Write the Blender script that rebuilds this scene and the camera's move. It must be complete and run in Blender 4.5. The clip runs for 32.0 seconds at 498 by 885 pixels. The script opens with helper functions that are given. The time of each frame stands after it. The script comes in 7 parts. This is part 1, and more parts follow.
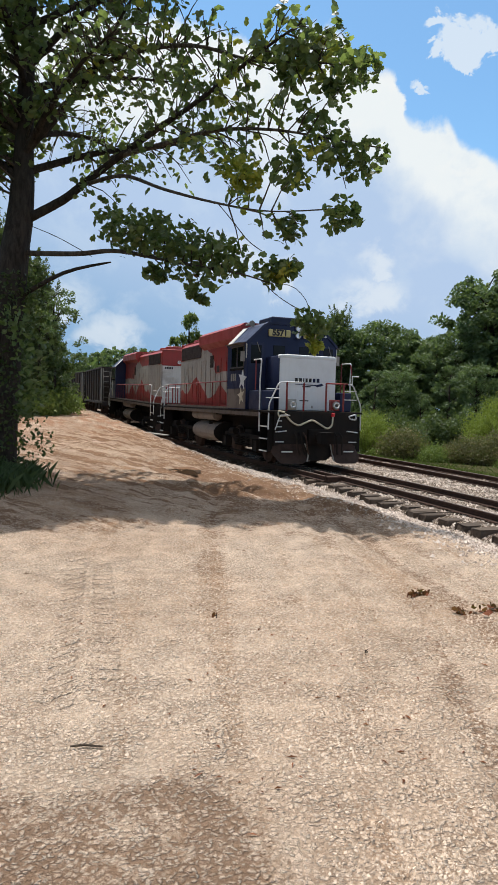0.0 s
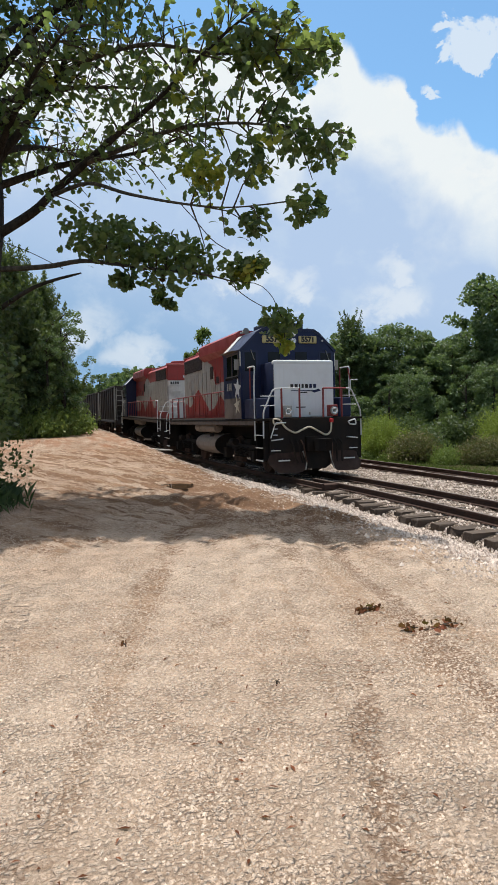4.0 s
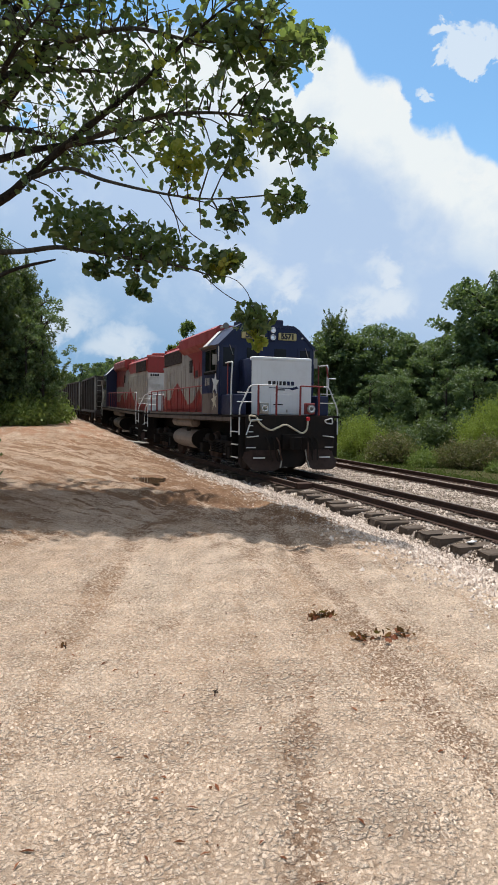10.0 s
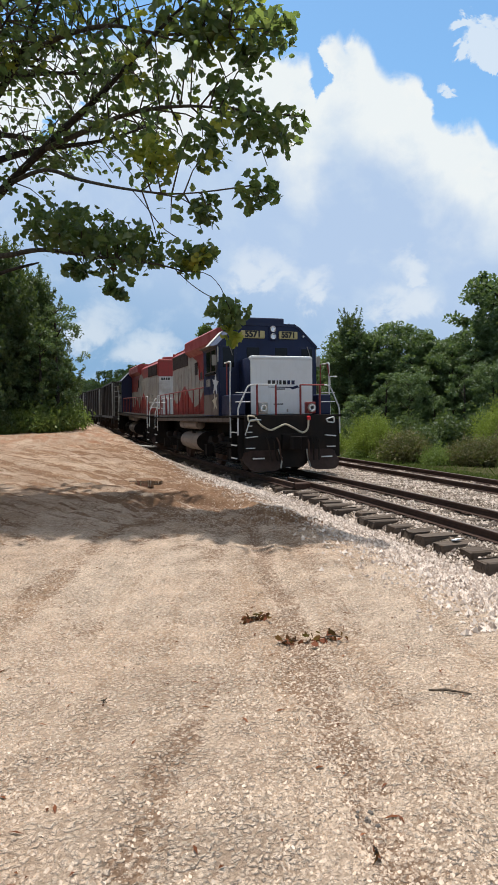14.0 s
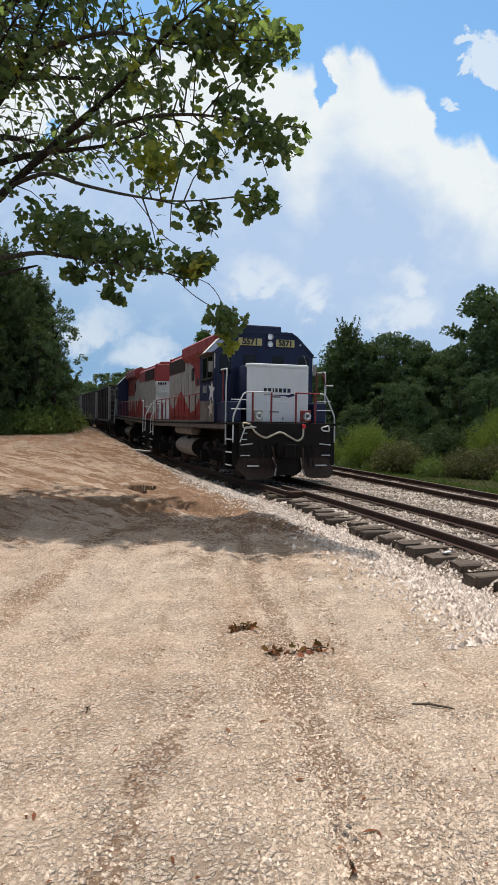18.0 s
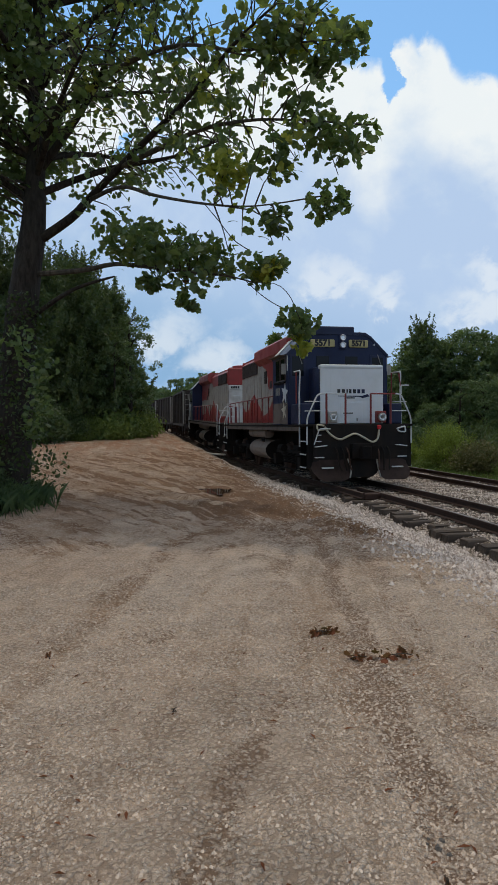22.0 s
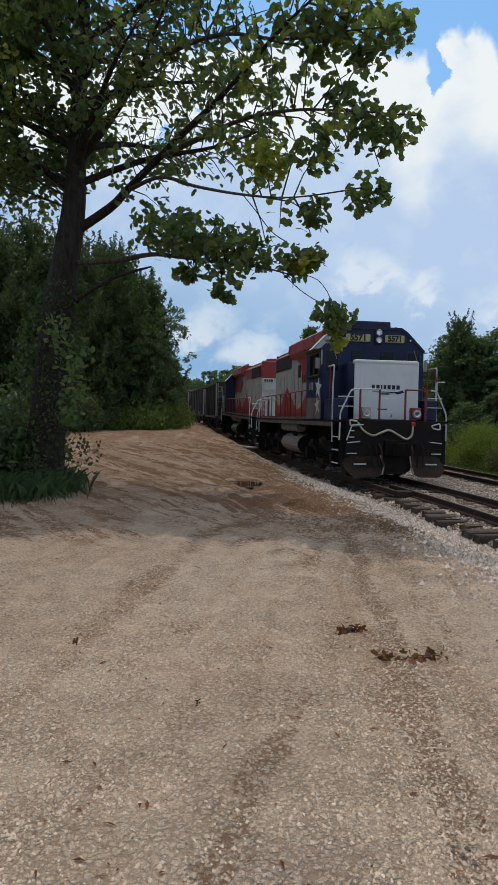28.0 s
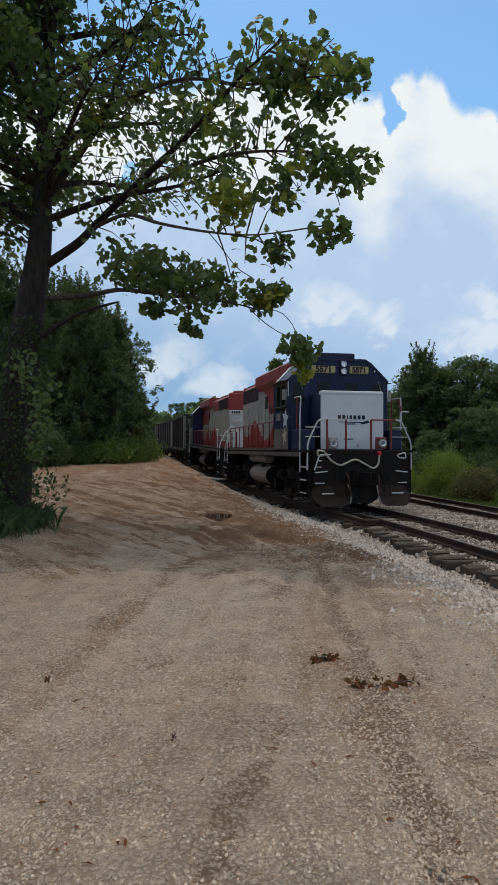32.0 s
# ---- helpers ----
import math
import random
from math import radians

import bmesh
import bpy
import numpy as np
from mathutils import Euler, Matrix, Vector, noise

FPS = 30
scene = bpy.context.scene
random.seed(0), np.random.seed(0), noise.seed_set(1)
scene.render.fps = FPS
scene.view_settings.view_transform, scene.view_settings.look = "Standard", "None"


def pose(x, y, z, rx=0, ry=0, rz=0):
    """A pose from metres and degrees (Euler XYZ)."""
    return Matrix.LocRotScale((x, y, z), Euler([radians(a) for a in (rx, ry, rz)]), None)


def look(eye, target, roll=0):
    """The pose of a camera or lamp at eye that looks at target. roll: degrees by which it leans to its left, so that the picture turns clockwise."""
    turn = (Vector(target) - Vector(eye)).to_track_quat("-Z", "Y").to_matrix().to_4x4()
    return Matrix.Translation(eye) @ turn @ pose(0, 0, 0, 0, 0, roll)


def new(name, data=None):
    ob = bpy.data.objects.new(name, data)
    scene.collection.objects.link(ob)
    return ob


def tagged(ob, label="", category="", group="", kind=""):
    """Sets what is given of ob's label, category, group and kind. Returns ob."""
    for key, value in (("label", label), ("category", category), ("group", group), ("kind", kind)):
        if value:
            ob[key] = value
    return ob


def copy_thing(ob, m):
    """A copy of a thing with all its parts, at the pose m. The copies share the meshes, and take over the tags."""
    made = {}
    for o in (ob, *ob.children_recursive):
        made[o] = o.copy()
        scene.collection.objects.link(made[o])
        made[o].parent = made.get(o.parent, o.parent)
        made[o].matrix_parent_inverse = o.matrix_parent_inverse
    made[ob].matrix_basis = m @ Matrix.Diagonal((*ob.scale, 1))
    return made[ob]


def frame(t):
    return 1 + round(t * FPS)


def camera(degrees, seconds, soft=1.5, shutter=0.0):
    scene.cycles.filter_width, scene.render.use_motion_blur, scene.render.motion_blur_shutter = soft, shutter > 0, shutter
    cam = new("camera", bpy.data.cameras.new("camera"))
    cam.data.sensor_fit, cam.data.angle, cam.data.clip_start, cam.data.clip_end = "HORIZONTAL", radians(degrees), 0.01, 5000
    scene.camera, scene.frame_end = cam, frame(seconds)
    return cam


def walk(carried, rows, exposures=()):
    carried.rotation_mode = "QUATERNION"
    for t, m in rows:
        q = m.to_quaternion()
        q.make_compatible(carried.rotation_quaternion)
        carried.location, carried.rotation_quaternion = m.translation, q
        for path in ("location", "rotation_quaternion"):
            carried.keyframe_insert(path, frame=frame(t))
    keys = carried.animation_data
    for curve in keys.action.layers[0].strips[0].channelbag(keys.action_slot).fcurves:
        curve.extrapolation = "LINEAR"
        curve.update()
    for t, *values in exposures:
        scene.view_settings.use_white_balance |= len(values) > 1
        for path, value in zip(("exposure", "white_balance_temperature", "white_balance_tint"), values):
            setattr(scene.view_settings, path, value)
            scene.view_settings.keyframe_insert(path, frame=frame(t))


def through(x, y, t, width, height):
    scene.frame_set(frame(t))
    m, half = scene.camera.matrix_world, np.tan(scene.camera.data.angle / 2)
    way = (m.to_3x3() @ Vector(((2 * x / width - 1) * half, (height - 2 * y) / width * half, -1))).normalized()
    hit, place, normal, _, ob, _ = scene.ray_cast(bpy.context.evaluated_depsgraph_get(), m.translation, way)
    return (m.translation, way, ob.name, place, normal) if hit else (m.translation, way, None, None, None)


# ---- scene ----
# ---- camera ----
cam = camera(41.698, 32.0)
PATH = [
    (0, (-8.639, -16.978, 1.716), (-1.169, 1.539, 0.566), 1.51),
    (0.5, (-8.509, -16.886, 1.711), (-0.754, 1.527, 0.809), 1.13),
    (1, (-8.373, -16.814, 1.679), (-0.602, 1.609, 1.237), 0.09),
    (1.5, (-8.141, -16.855, 1.649), (-0.729, 1.715, 1.178), 0.34),
    (2, (-8.000, -16.842, 1.627), (-1.347, 2.002, 0.817), 0.02),
    (2.5, (-7.908, -16.700, 1.630), (-1.630, 2.285, 1.240), 0.73),
    (3, (-7.861, -16.666, 1.626), (-1.144, 2.172, 1.756), 0.72),
    (3.5, (-7.716, -16.717, 1.599), (-1.182, 2.185, 1.733), -1.18),
    (4, (-7.609, -16.729, 1.596), (-0.929, 2.108, 0.860), -1.40),
    (4.5, (-7.636, -16.706, 1.597), (-0.459, 1.939, 0.669), -2.29),
    (6.5, (-7.684, -16.683, 1.605), (-0.739, 2.048, 0.645), -0.42),
    (7, (-7.680, -16.685, 1.603), (-0.712, 2.020, 0.362), -0.53),
    (7.5, (-7.663, -16.695, 1.617), (-0.121, 1.771, 0.163), -1.05),
    (8, (-7.676, -16.708, 1.624), (-0.327, 1.843, 0.256), -1.42),
    (8.5, (-7.670, -16.722, 1.620), (-0.538, 1.912, 0.243), -1.47),
    (9, (-7.578, -16.758, 1.616), (-0.250, 1.801, 0.260), -0.64),
    (9.5, (-7.480, -16.753, 1.611), (0.085, 1.718, 0.350), 0.18),
    (10, (-7.365, -16.655, 1.617), (-0.195, 1.994, 0.732), 0.69),
    (10.5, (-7.210, -16.624, 1.568), (0.029, 1.999, 0.689), 0.63),
    (11, (-6.989, -16.692, 1.556), (0.238, 1.916, 0.325), 1.16),
    (11.5, (-6.901, -16.683, 1.549), (0.151, 1.976, 0.099), 0.78),
    (12, (-6.879, -16.612, 1.568), (-0.129, 2.187, 0.554), 0.67),
    (12.5, (-6.874, -16.579, 1.563), (-0.351, 2.298, 0.517), 0.06),
    (13, (-6.825, -16.590, 1.558), (-0.588, 2.382, 0.482), -0.50),
    (13.5, (-6.629, -16.648, 1.532), (-0.349, 2.326, 0.799), -0.80),
    (15.5, (-6.530, -16.678, 1.550), (0.235, 2.117, 0.551), 0.36),
    (16, (-6.528, -16.683, 1.557), (0.392, 2.058, 0.613), 0.03),
    (16.5, (-6.536, -16.697, 1.564), (0.374, 2.057, 0.840), 0.15),
    (17, (-6.566, -16.694, 1.569), (-0.006, 2.195, 1.122), 0.37),
    (17.5, (-6.566, -16.691, 1.561), (-0.510, 2.366, 1.198), 0.70),
    (18, (-6.550, -16.694, 1.558), (-0.062, 2.215, 0.969), 0.70),
    (18.5, (-6.544, -16.683, 1.558), (-0.092, 2.234, 0.835), 0.03),
    (19, (-6.541, -16.669, 1.557), (-0.517, 2.382, 0.674), -0.78),
    (19.5, (-6.541, -16.681, 1.559), (-0.586, 2.401, 0.908), -1.08),
    (20, (-6.554, -16.683, 1.560), (-0.956, 2.511, 1.060), -1.42),
    (20.5, (-6.555, -16.681, 1.562), (-1.297, 2.609, 1.100), -1.57),
    (21, (-6.569, -16.676, 1.566), (-1.703, 2.715, 1.010), -1.40),
    (21.5, (-6.574, -16.680, 1.569), (-2.032, 2.789, 1.006), -1.18),
    (22, (-6.581, -16.680, 1.570), (-2.234, 2.835, 1.043), -0.49),
    (22.5, (-6.592, -16.682, 1.574), (-2.317, 2.849, 1.073), -0.03),
    (23, (-6.602, -16.687, 1.580), (-2.320, 2.845, 1.166), 0.58),
    (23.5, (-6.598, -16.682, 1.578), (-2.204, 2.825, 1.190), 0.63),
    (24, (-6.598, -16.691, 1.581), (-2.159, 2.808, 1.295), 0.44),
    (24.5, (-6.592, -16.681, 1.575), (-2.103, 2.806, 1.235), 0.28),
    (25, (-6.600, -16.684, 1.581), (-2.202, 2.825, 1.327), 0.30),
    (25.5, (-6.604, -16.683, 1.584), (-2.456, 2.882, 1.482), 0.33),
    (27.5, (-6.592, -16.654, 1.564), (-3.104, 3.038, 1.391), -0.89),
    (28, (-6.572, -16.638, 1.563), (-3.177, 3.058, 0.829), 1.05),
    (28.5, (-6.557, -16.644, 1.565), (-2.667, 2.947, 0.540), 1.56),
    (29, (-6.557, -16.667, 1.576), (-2.085, 2.811, 0.800), 1.92),
    (29.5, (-6.569, -16.679, 1.575), (-1.745, 2.727, 1.184), 1.80),
    (30, (-6.577, -16.687, 1.578), (-1.715, 2.711, 1.303), 1.75),
    (30.5, (-6.587, -16.698, 1.580), (-1.875, 2.738, 1.420), 1.33),
    (31, (-6.595, -16.706, 1.585), (-2.176, 2.800, 1.532), 0.51),
    (31.5, (-6.605, -16.714, 1.584), (-2.285, 2.813, 1.734), 0.10),
    (32, (-6.604, -16.709, 1.570), (-2.250, 2.810, 1.806), 0.07),
]  # end of path
walk(cam, [(t, look(eye, target, roll)) for t, eye, target, roll in PATH])

# ---- world: midday summer sky with heaped clouds ----
SUN_TO = Vector((-0.03, 0.30, 1.0)).normalized()
world = bpy.data.worlds.new("sky")
scene.world = world
world.use_nodes = True


class Nodes:
    """Small builder of node graphs."""

    def __init__(self, tree):
        self.tree = tree
        tree.nodes.clear()

    def add(self, kind, ins=None, **props):
        n = self.tree.nodes.new(kind)
        for k, v in props.items():
            setattr(n, k, v)
        for k, v in (ins or {}).items():
            self.put(n.inputs[k], v)
        return n

    def put(self, socket, v):
        if isinstance(v, bpy.types.NodeSocket):
            self.tree.links.new(v, socket)
        elif isinstance(v, bpy.types.Node):
            self.tree.links.new(v.outputs[0], socket)
        else:
            socket.default_value = v

    def math(self, op, a, b=0.0, c=0.0, clamp=False):
        n = self.add("ShaderNodeMath", {0: a, 1: b, 2: c}, operation=op)
        n.use_clamp = clamp
        return n.outputs[0]

    def noise(self, vec, scale, detail=5.0, rough=0.55, distort=0.0):
        n = self.add("ShaderNodeTexNoise", {"Scale": scale, "Detail": detail, "Roughness": rough, "Distortion": distort})
        if vec is not None:
            self.put(n.inputs["Vector"], vec)
        return n.outputs["Fac"]

    def step(self, v, lo, hi, a=0.0, b=1.0):
        n = self.add("ShaderNodeMapRange", {0: v, 1: lo, 2: hi, 3: a, 4: b}, interpolation_type="SMOOTHSTEP")
        return n.outputs[0]

    def mix(self, fac, a, b, blend="MIX"):
        n = self.add("ShaderNodeMix", data_type="RGBA", blend_type=blend)
        self.put(n.inputs["Factor"], fac)
        self.put(n.inputs["A"], (*a, 1) if isinstance(a, tuple) and len(a) == 3 else a)
        self.put(n.inputs["B"], (*b, 1) if isinstance(b, tuple) and len(b) == 3 else b)
        return n.outputs["Result"]


def build_sky():
    g = Nodes(world.node_tree)
    sky = g.add("ShaderNodeTexSky", sky_type="NISHITA", sun_disc=False)
    sky.sun_elevation = math.asin(SUN_TO.z)
    sky.sun_rotation = math.atan2(SUN_TO.x, SUN_TO.y)
    sky.air_density, sky.dust_density, sky.ozone_density = 1.0, 0.6, 2.0
    blue = g.add("ShaderNodeVectorMath", {0: sky.outputs[0], 1: (0.122, 0.160, 0.164)}, operation="MULTIPLY").outputs[0]
    co = g.add("ShaderNodeTexCoord").outputs["Generated"]
    sep = g.add("ShaderNodeSeparateXYZ", {0: co})
    az = g.math("ARCTAN2", sep.outputs[0], sep.outputs[1])
    el = g.math("ARCSINE", sep.outputs[2])
    pos = g.add("ShaderNodeCombineXYZ", {0: az, 1: g.math("MULTIPLY", el, 1.15), 2: 0.0}).outputs[0]
    big = g.noise(pos, 7.0, 10.0, 0.56, 0.15)
    fine = g.noise(pos, 20.0, 9.0, 0.6, 0.3)
    soft = g.noise(pos, 4.5, 4.0, 0.5)

    def puff(a, e, r):
        """Nearness to a point of the sky, 1 there and 0 past r."""
        u = g.math("ADD", g.math("SUBTRACT", az, a), g.math("MULTIPLY", g.math("SUBTRACT", big, 0.5), 0.16))
        w = g.math("ADD", g.math("SUBTRACT", el, e), g.math("MULTIPLY", g.math("SUBTRACT", fine, 0.5), 0.13))
        dist = g.math("SQRT", g.math("ADD", g.math("POWER", g.math("ABSOLUTE", u), 2.0), g.math("POWER", g.math("MULTIPLY", g.math("ABSOLUTE", w), 1.5), 2.0)))
        return g.step(dist, r, 0.0)

    def outline(stops):
        """A height that follows the azimuth through (azimuth, height) stops."""
        r = g.add("ShaderNodeValToRGB", {0: az_in})
        e = r.color_ramp.elements
        while len(e) < len(stops):
            e.new(0.5)
        for k, (a, h) in zip(e, stops):
            k.position, k.color = a + 0.2, (h, h, h, 1)
        return r.outputs[0]

    # cumulus bank: a level heap, a narrow gap, a tower, then steps that fall away
    az_in = g.math("ADD", g.math("ADD", az, 0.2), g.math("MULTIPLY", g.math("SUBTRACT", fine, 0.5), 0.045))
    top = outline([(-0.2, 0.47), (0.20, 0.52), (0.32, 0.512), (0.422, 0.494), (0.429, 0.474), (0.433, 0.474), (0.440, 0.504), (0.465, 0.512), (0.476, 0.497), (0.49, 0.505), (0.505, 0.502), (0.518, 0.478), (0.535, 0.464), (0.588, 0.457), (0.602, 0.405), (0.612, 0.397), (0.662, 0.393), (0.676, 0.368), (0.72, 0.345), (0.78, 0.30)])
    d = g.math("ADD", g.math("SUBTRACT", top, el), g.math("MULTIPLY", g.math("SUBTRACT", big, 0.5), 0.05))
    d = g.math("ADD", d, g.math("MULTIPLY", g.math("SUBTRACT", fine, 0.5), 0.055))
    d = g.math("SUBTRACT", d, g.math("MULTIPLY", puff(0.430, 0.455, 0.040), 0.055))
    d = g.math("SUBTRACT", d, g.math("MULTIPLY", puff(0.06, 0.36, 0.16), 0.13))
    heap = g.step(d, -0.004, 0.016)
    # cloud body: white where the sun falls on it, blue-grey in its own shade and towards its base
    white_low = outline([(-0.2, 0.34), (0.30, 0.40), (0.37, 0.355), (0.42, 0.335), (0.47, 0.395), (0.52, 0.385), (0.56, 0.335), (0.60, 0.275), (0.68, 0.235), (0.79, 0.20)])
    lift = g.math("ADD", g.math("SUBTRACT", el, white_low), g.math("MULTIPLY", g.math("SUBTRACT", big, 0.5), 0.22))
    lift = g.math("ADD", lift, g.math("MULTIPLY", g.math("SUBTRACT", soft, 0.5), 0.10))
    base = g.mix(g.step(g.math("ADD", el, g.math("MULTIPLY", az, 0.25)), 0.10, 0.34), (0.235, 0.40, 0.61), (0.415, 0.54, 0.735))
    body = g.mix(g.step(lift, -0.055, 0.055), base, (0.755, 0.80, 0.815))
    shade = g.math("MULTIPLY", g.step(g.noise(pos, 12.0, 8.0, 0.6, 0.2), 0.47, 0.66), 0.36)
    body = g.mix(shade, body, (0.53, 0.64, 0.765))
    bright = g.math("MULTIPLY", g.step(fine, 0.52, 0.68), g.step(lift, -0.02, 0.10))
    body = g.mix(g.math("MULTIPLY", bright, 0.6), body, (0.80, 0.82, 0.815))
    tufts = g.math("MAXIMUM", g.math("MAXIMUM", g.math("MAXIMUM", puff(0.345, 0.215, 0.085), puff(0.415, 0.196, 0.075)), g.math("MAXIMUM", puff(0.575, 0.215, 0.06), puff(0.56, 0.17, 0.09))), g.math("MAXIMUM", g.math("MAXIMUM", puff(0.09, 0.13, 0.10), puff(0.17, 0.10, 0.09)), puff(-0.15, 0.20, 0.2)))
    tufts = g.step(g.math("MULTIPLY", tufts, g.math("ADD", fine, 0.25)), 0.20, 0.78)
    body = g.mix(g.math("MULTIPLY", tufts, 0.62), body, (0.72, 0.77, 0.81))
    small = g.math("MAXIMUM", g.math("MAXIMUM", g.math("MAXIMUM", puff(0.668, 0.487, 0.055), puff(0.640, 0.498, 0.042)), puff(0.700, 0.478, 0.055)), g.math("MULTIPLY", puff(0.612, 0.436, 0.030), 0.7))
    wisp = g.step(g.math("ADD", small, g.math("MULTIPLY", g.math("SUBTRACT", fine, 0.5), 1.3)), 0.30, 0.62)
    col = g.mix(g.math("MULTIPLY", g.math("MULTIPLY", wisp, g.step(small, 0.0, 0.35)), 0.85), blue, (0.66, 0.74, 0.82))
    col = g.mix(heap, col, body)
    # broken cloud overhead
    over = g.math("MULTIPLY", g.step(el, 0.60, 0.80), g.step(g.noise(co, 2.6, 7.0, 0.6), 0.33, 0.46))
    col = g.mix(over, col, (0.76, 0.73, 0.69))
    ground = g.step(sep.outputs[2], -0.02, 0.0)
    col = g.mix(ground, (0.16, 0.17, 0.12), col)
    bg = g.add("ShaderNodeBackground", {0: col, 1: 1.0})
    out = g.add("ShaderNodeOutputWorld", {0: bg})


build_sky()

sun_data = bpy.data.lights.new("sun", "SUN")
sun_data.energy, sun_data.angle, sun_data.color = 5.0, radians(0.55), (1.0, 0.97, 0.93)
sun = new("sun", sun_data)
sun.matrix_world = look(SUN_TO * 60, (0, 0, 0))
scene.view_settings.exposure = 0.17

# ---- small builders ----
class Shape:
    """Collects solids into one mesh."""

    def __init__(self):
        self.v, self.f, self.m = [], [], []

    def add(self, verts, faces, slot=0):
        n = len(self.v)
        self.v += [tuple(p) for p in verts]
        self.f += [tuple(n + i for i in f) for f in faces]
        self.m += [slot] * len(faces)
        return self

    def box(self, x0, x1, y0, y1, z0, z1, b=0.0, slot=0):
        if b <= 0:
            v = [(x, y, z) for x in (x0, x1) for y in (y0, y1) for z in (z0, z1)]
            return self.add(v, [(0, 1, 3, 2), (4, 6, 7, 5), (0, 4, 5, 1), (2, 3, 7, 6), (0, 2, 6, 4), (1, 5, 7, 3)], slot)
        bm = bmesh.new()
        bmesh.ops.create_cube(bm, size=1.0)
        for p in bm.verts:
            p.co = Vector(((x0 + x1) / 2 + p.co.x * (x1 - x0), (y0 + y1) / 2 + p.co.y * (y1 - y0), (z0 + z1) / 2 + p.co.z * (z1 - z0)))
        bmesh.ops.bevel(bm, geom=bm.edges[:], offset=b, segments=2, profile=0.5, affect="EDGES")
        bm.verts.index_update()
        self.add([p.co for p in bm.verts], [[p.index for p in f.verts] for f in bm.faces], slot)
        bm.free()
        return self

    def tube(self, pts, r, n=8, slot=0, caps=True):
        """A round bar along points; r is one radius or one for each point."""
        pts = [Vector(p) for p in pts]
        rs = r if isinstance(r, (list, tuple)) else [r] * len(pts)
        rings, up = [], None
        for i, p in enumerate(pts):
            d = (pts[min(i + 1, len(pts) - 1)] - pts[max(i - 1, 0)]).normalized()
            if up is None:
                up = d.orthogonal().normalized()
            up = (up - d * up.dot(d)).normalized()
            side = d.cross(up)
            rings.append([p + (up * math.cos(2 * math.pi * k / n) + side * math.sin(2 * math.pi * k / n)) * rs[i] for k in range(n)])
        f = [(i * n + k, i * n + (k + 1) % n, (i + 1) * n + (k + 1) % n, (i + 1) * n + k) for i in range(len(pts) - 1) for k in range(n)]
        if caps:
            f += [tuple(range(n - 1, -1, -1)), tuple((len(pts) - 1) * n + k for k in range(n))]
        return self.add([q for ring in rings for q in ring], f, slot)

    def prism(self, outline, axis, a, b, slot=0):
        """An outline of two coordinates pushed along an axis from a to b."""
        order = {"x": lambda u, w, t: (t, u, w), "y": lambda u, w, t: (u, t, w), "z": lambda u, w, t: (u, w, t)}[axis]
        n = len(outline)
        v = [order(u, w, a) for u, w in outline] + [order(u, w, b) for u, w in outline]
        f = [tuple(range(n - 1, -1, -1)), tuple(range(n, 2 * n))] + [(i, (i + 1) % n, n + (i + 1) % n, n + i) for i in range(n)]
        return self.add(v, f, slot)

    def turn(self, profile, c, axis="x", n=20, slot=0):
        """A profile of (along, radius) turned round an axis through c."""
        c, v, f = Vector(c), [], []
        for t, r in profile:
            for k in range(n):
                u, w = r * math.cos(2 * math.pi * k / n), r * math.sin(2 * math.pi * k / n)
                v.append(c + Vector({"x": (t, u, w), "y": (w, t, u), "z": (u, w, t)}[axis]))
        for i in range(len(profile) - 1):
            f += [(i * n + k, i * n + (k + 1) % n, (i + 1) * n + (k + 1) % n, (i + 1) * n + k) for k in range(n)]
        f += [tuple(range(n - 1, -1, -1)), tuple((len(profile) - 1) * n + k for k in range(n))]
        return self.add(v, f, slot)

    def mesh(self, name, *mats, smooth=False):
        me = bpy.data.meshes.new(name)
        me.from_pydata(self.v, [], self.f)
        for m in mats:
            me.materials.append(m)
        if len(mats) > 1:
            me.polygons.foreach_set("material_index", self.m)
        bm = bmesh.new()
        bm.from_mesh(me)
        bmesh.ops.recalc_face_normals(bm, faces=bm.faces)
        bm.to_mesh(me)
        bm.free()
        if smooth:
            me.polygons.foreach_set("use_smooth", [True] * len(me.polygons))
            me.set_sharp_from_angle(angle=radians(40))
        return me


def part(name, shape, mats, parent, label="", smooth=False, at=None):
    """One mesh object under a thing or a part."""
    mats = mats if isinstance(mats, (list, tuple)) else [mats]
    me = shape if isinstance(shape, bpy.types.Mesh) else shape.mesh(name, *mats, smooth=smooth)
    ob = new(name, me)
    ob.parent = parent
    if at is not None:
        ob.matrix_basis = at
    return tagged(ob, label)


def bare(name, verts, faces, mat):
    """A mesh from arrays, for the many small pieces of stuff."""
    me = bpy.data.meshes.new(name)
    verts = np.asarray(verts, dtype=np.float32)
    faces = np.asarray(faces, dtype=np.int32)
    n, k = faces.shape
    me.vertices.add(len(verts))
    me.vertices.foreach_set("co", verts.ravel())
    me.loops.add(n * k)
    me.loops.foreach_set("vertex_index", faces.ravel())
    me.polygons.add(n)
    me.polygons.foreach_set("loop_start", np.arange(0, n * k, k, dtype=np.int32))
    me.polygons.foreach_set("loop_total", np.full(n, k, dtype=np.int32))
    me.materials.append(mat)
    me.update(calc_edges=True)
    me.shade_flat()
    return me


# ---- materials ----
def material(name):
    m = bpy.data.materials.new(name)
    m.use_nodes = True
    return m, Nodes(m.node_tree)


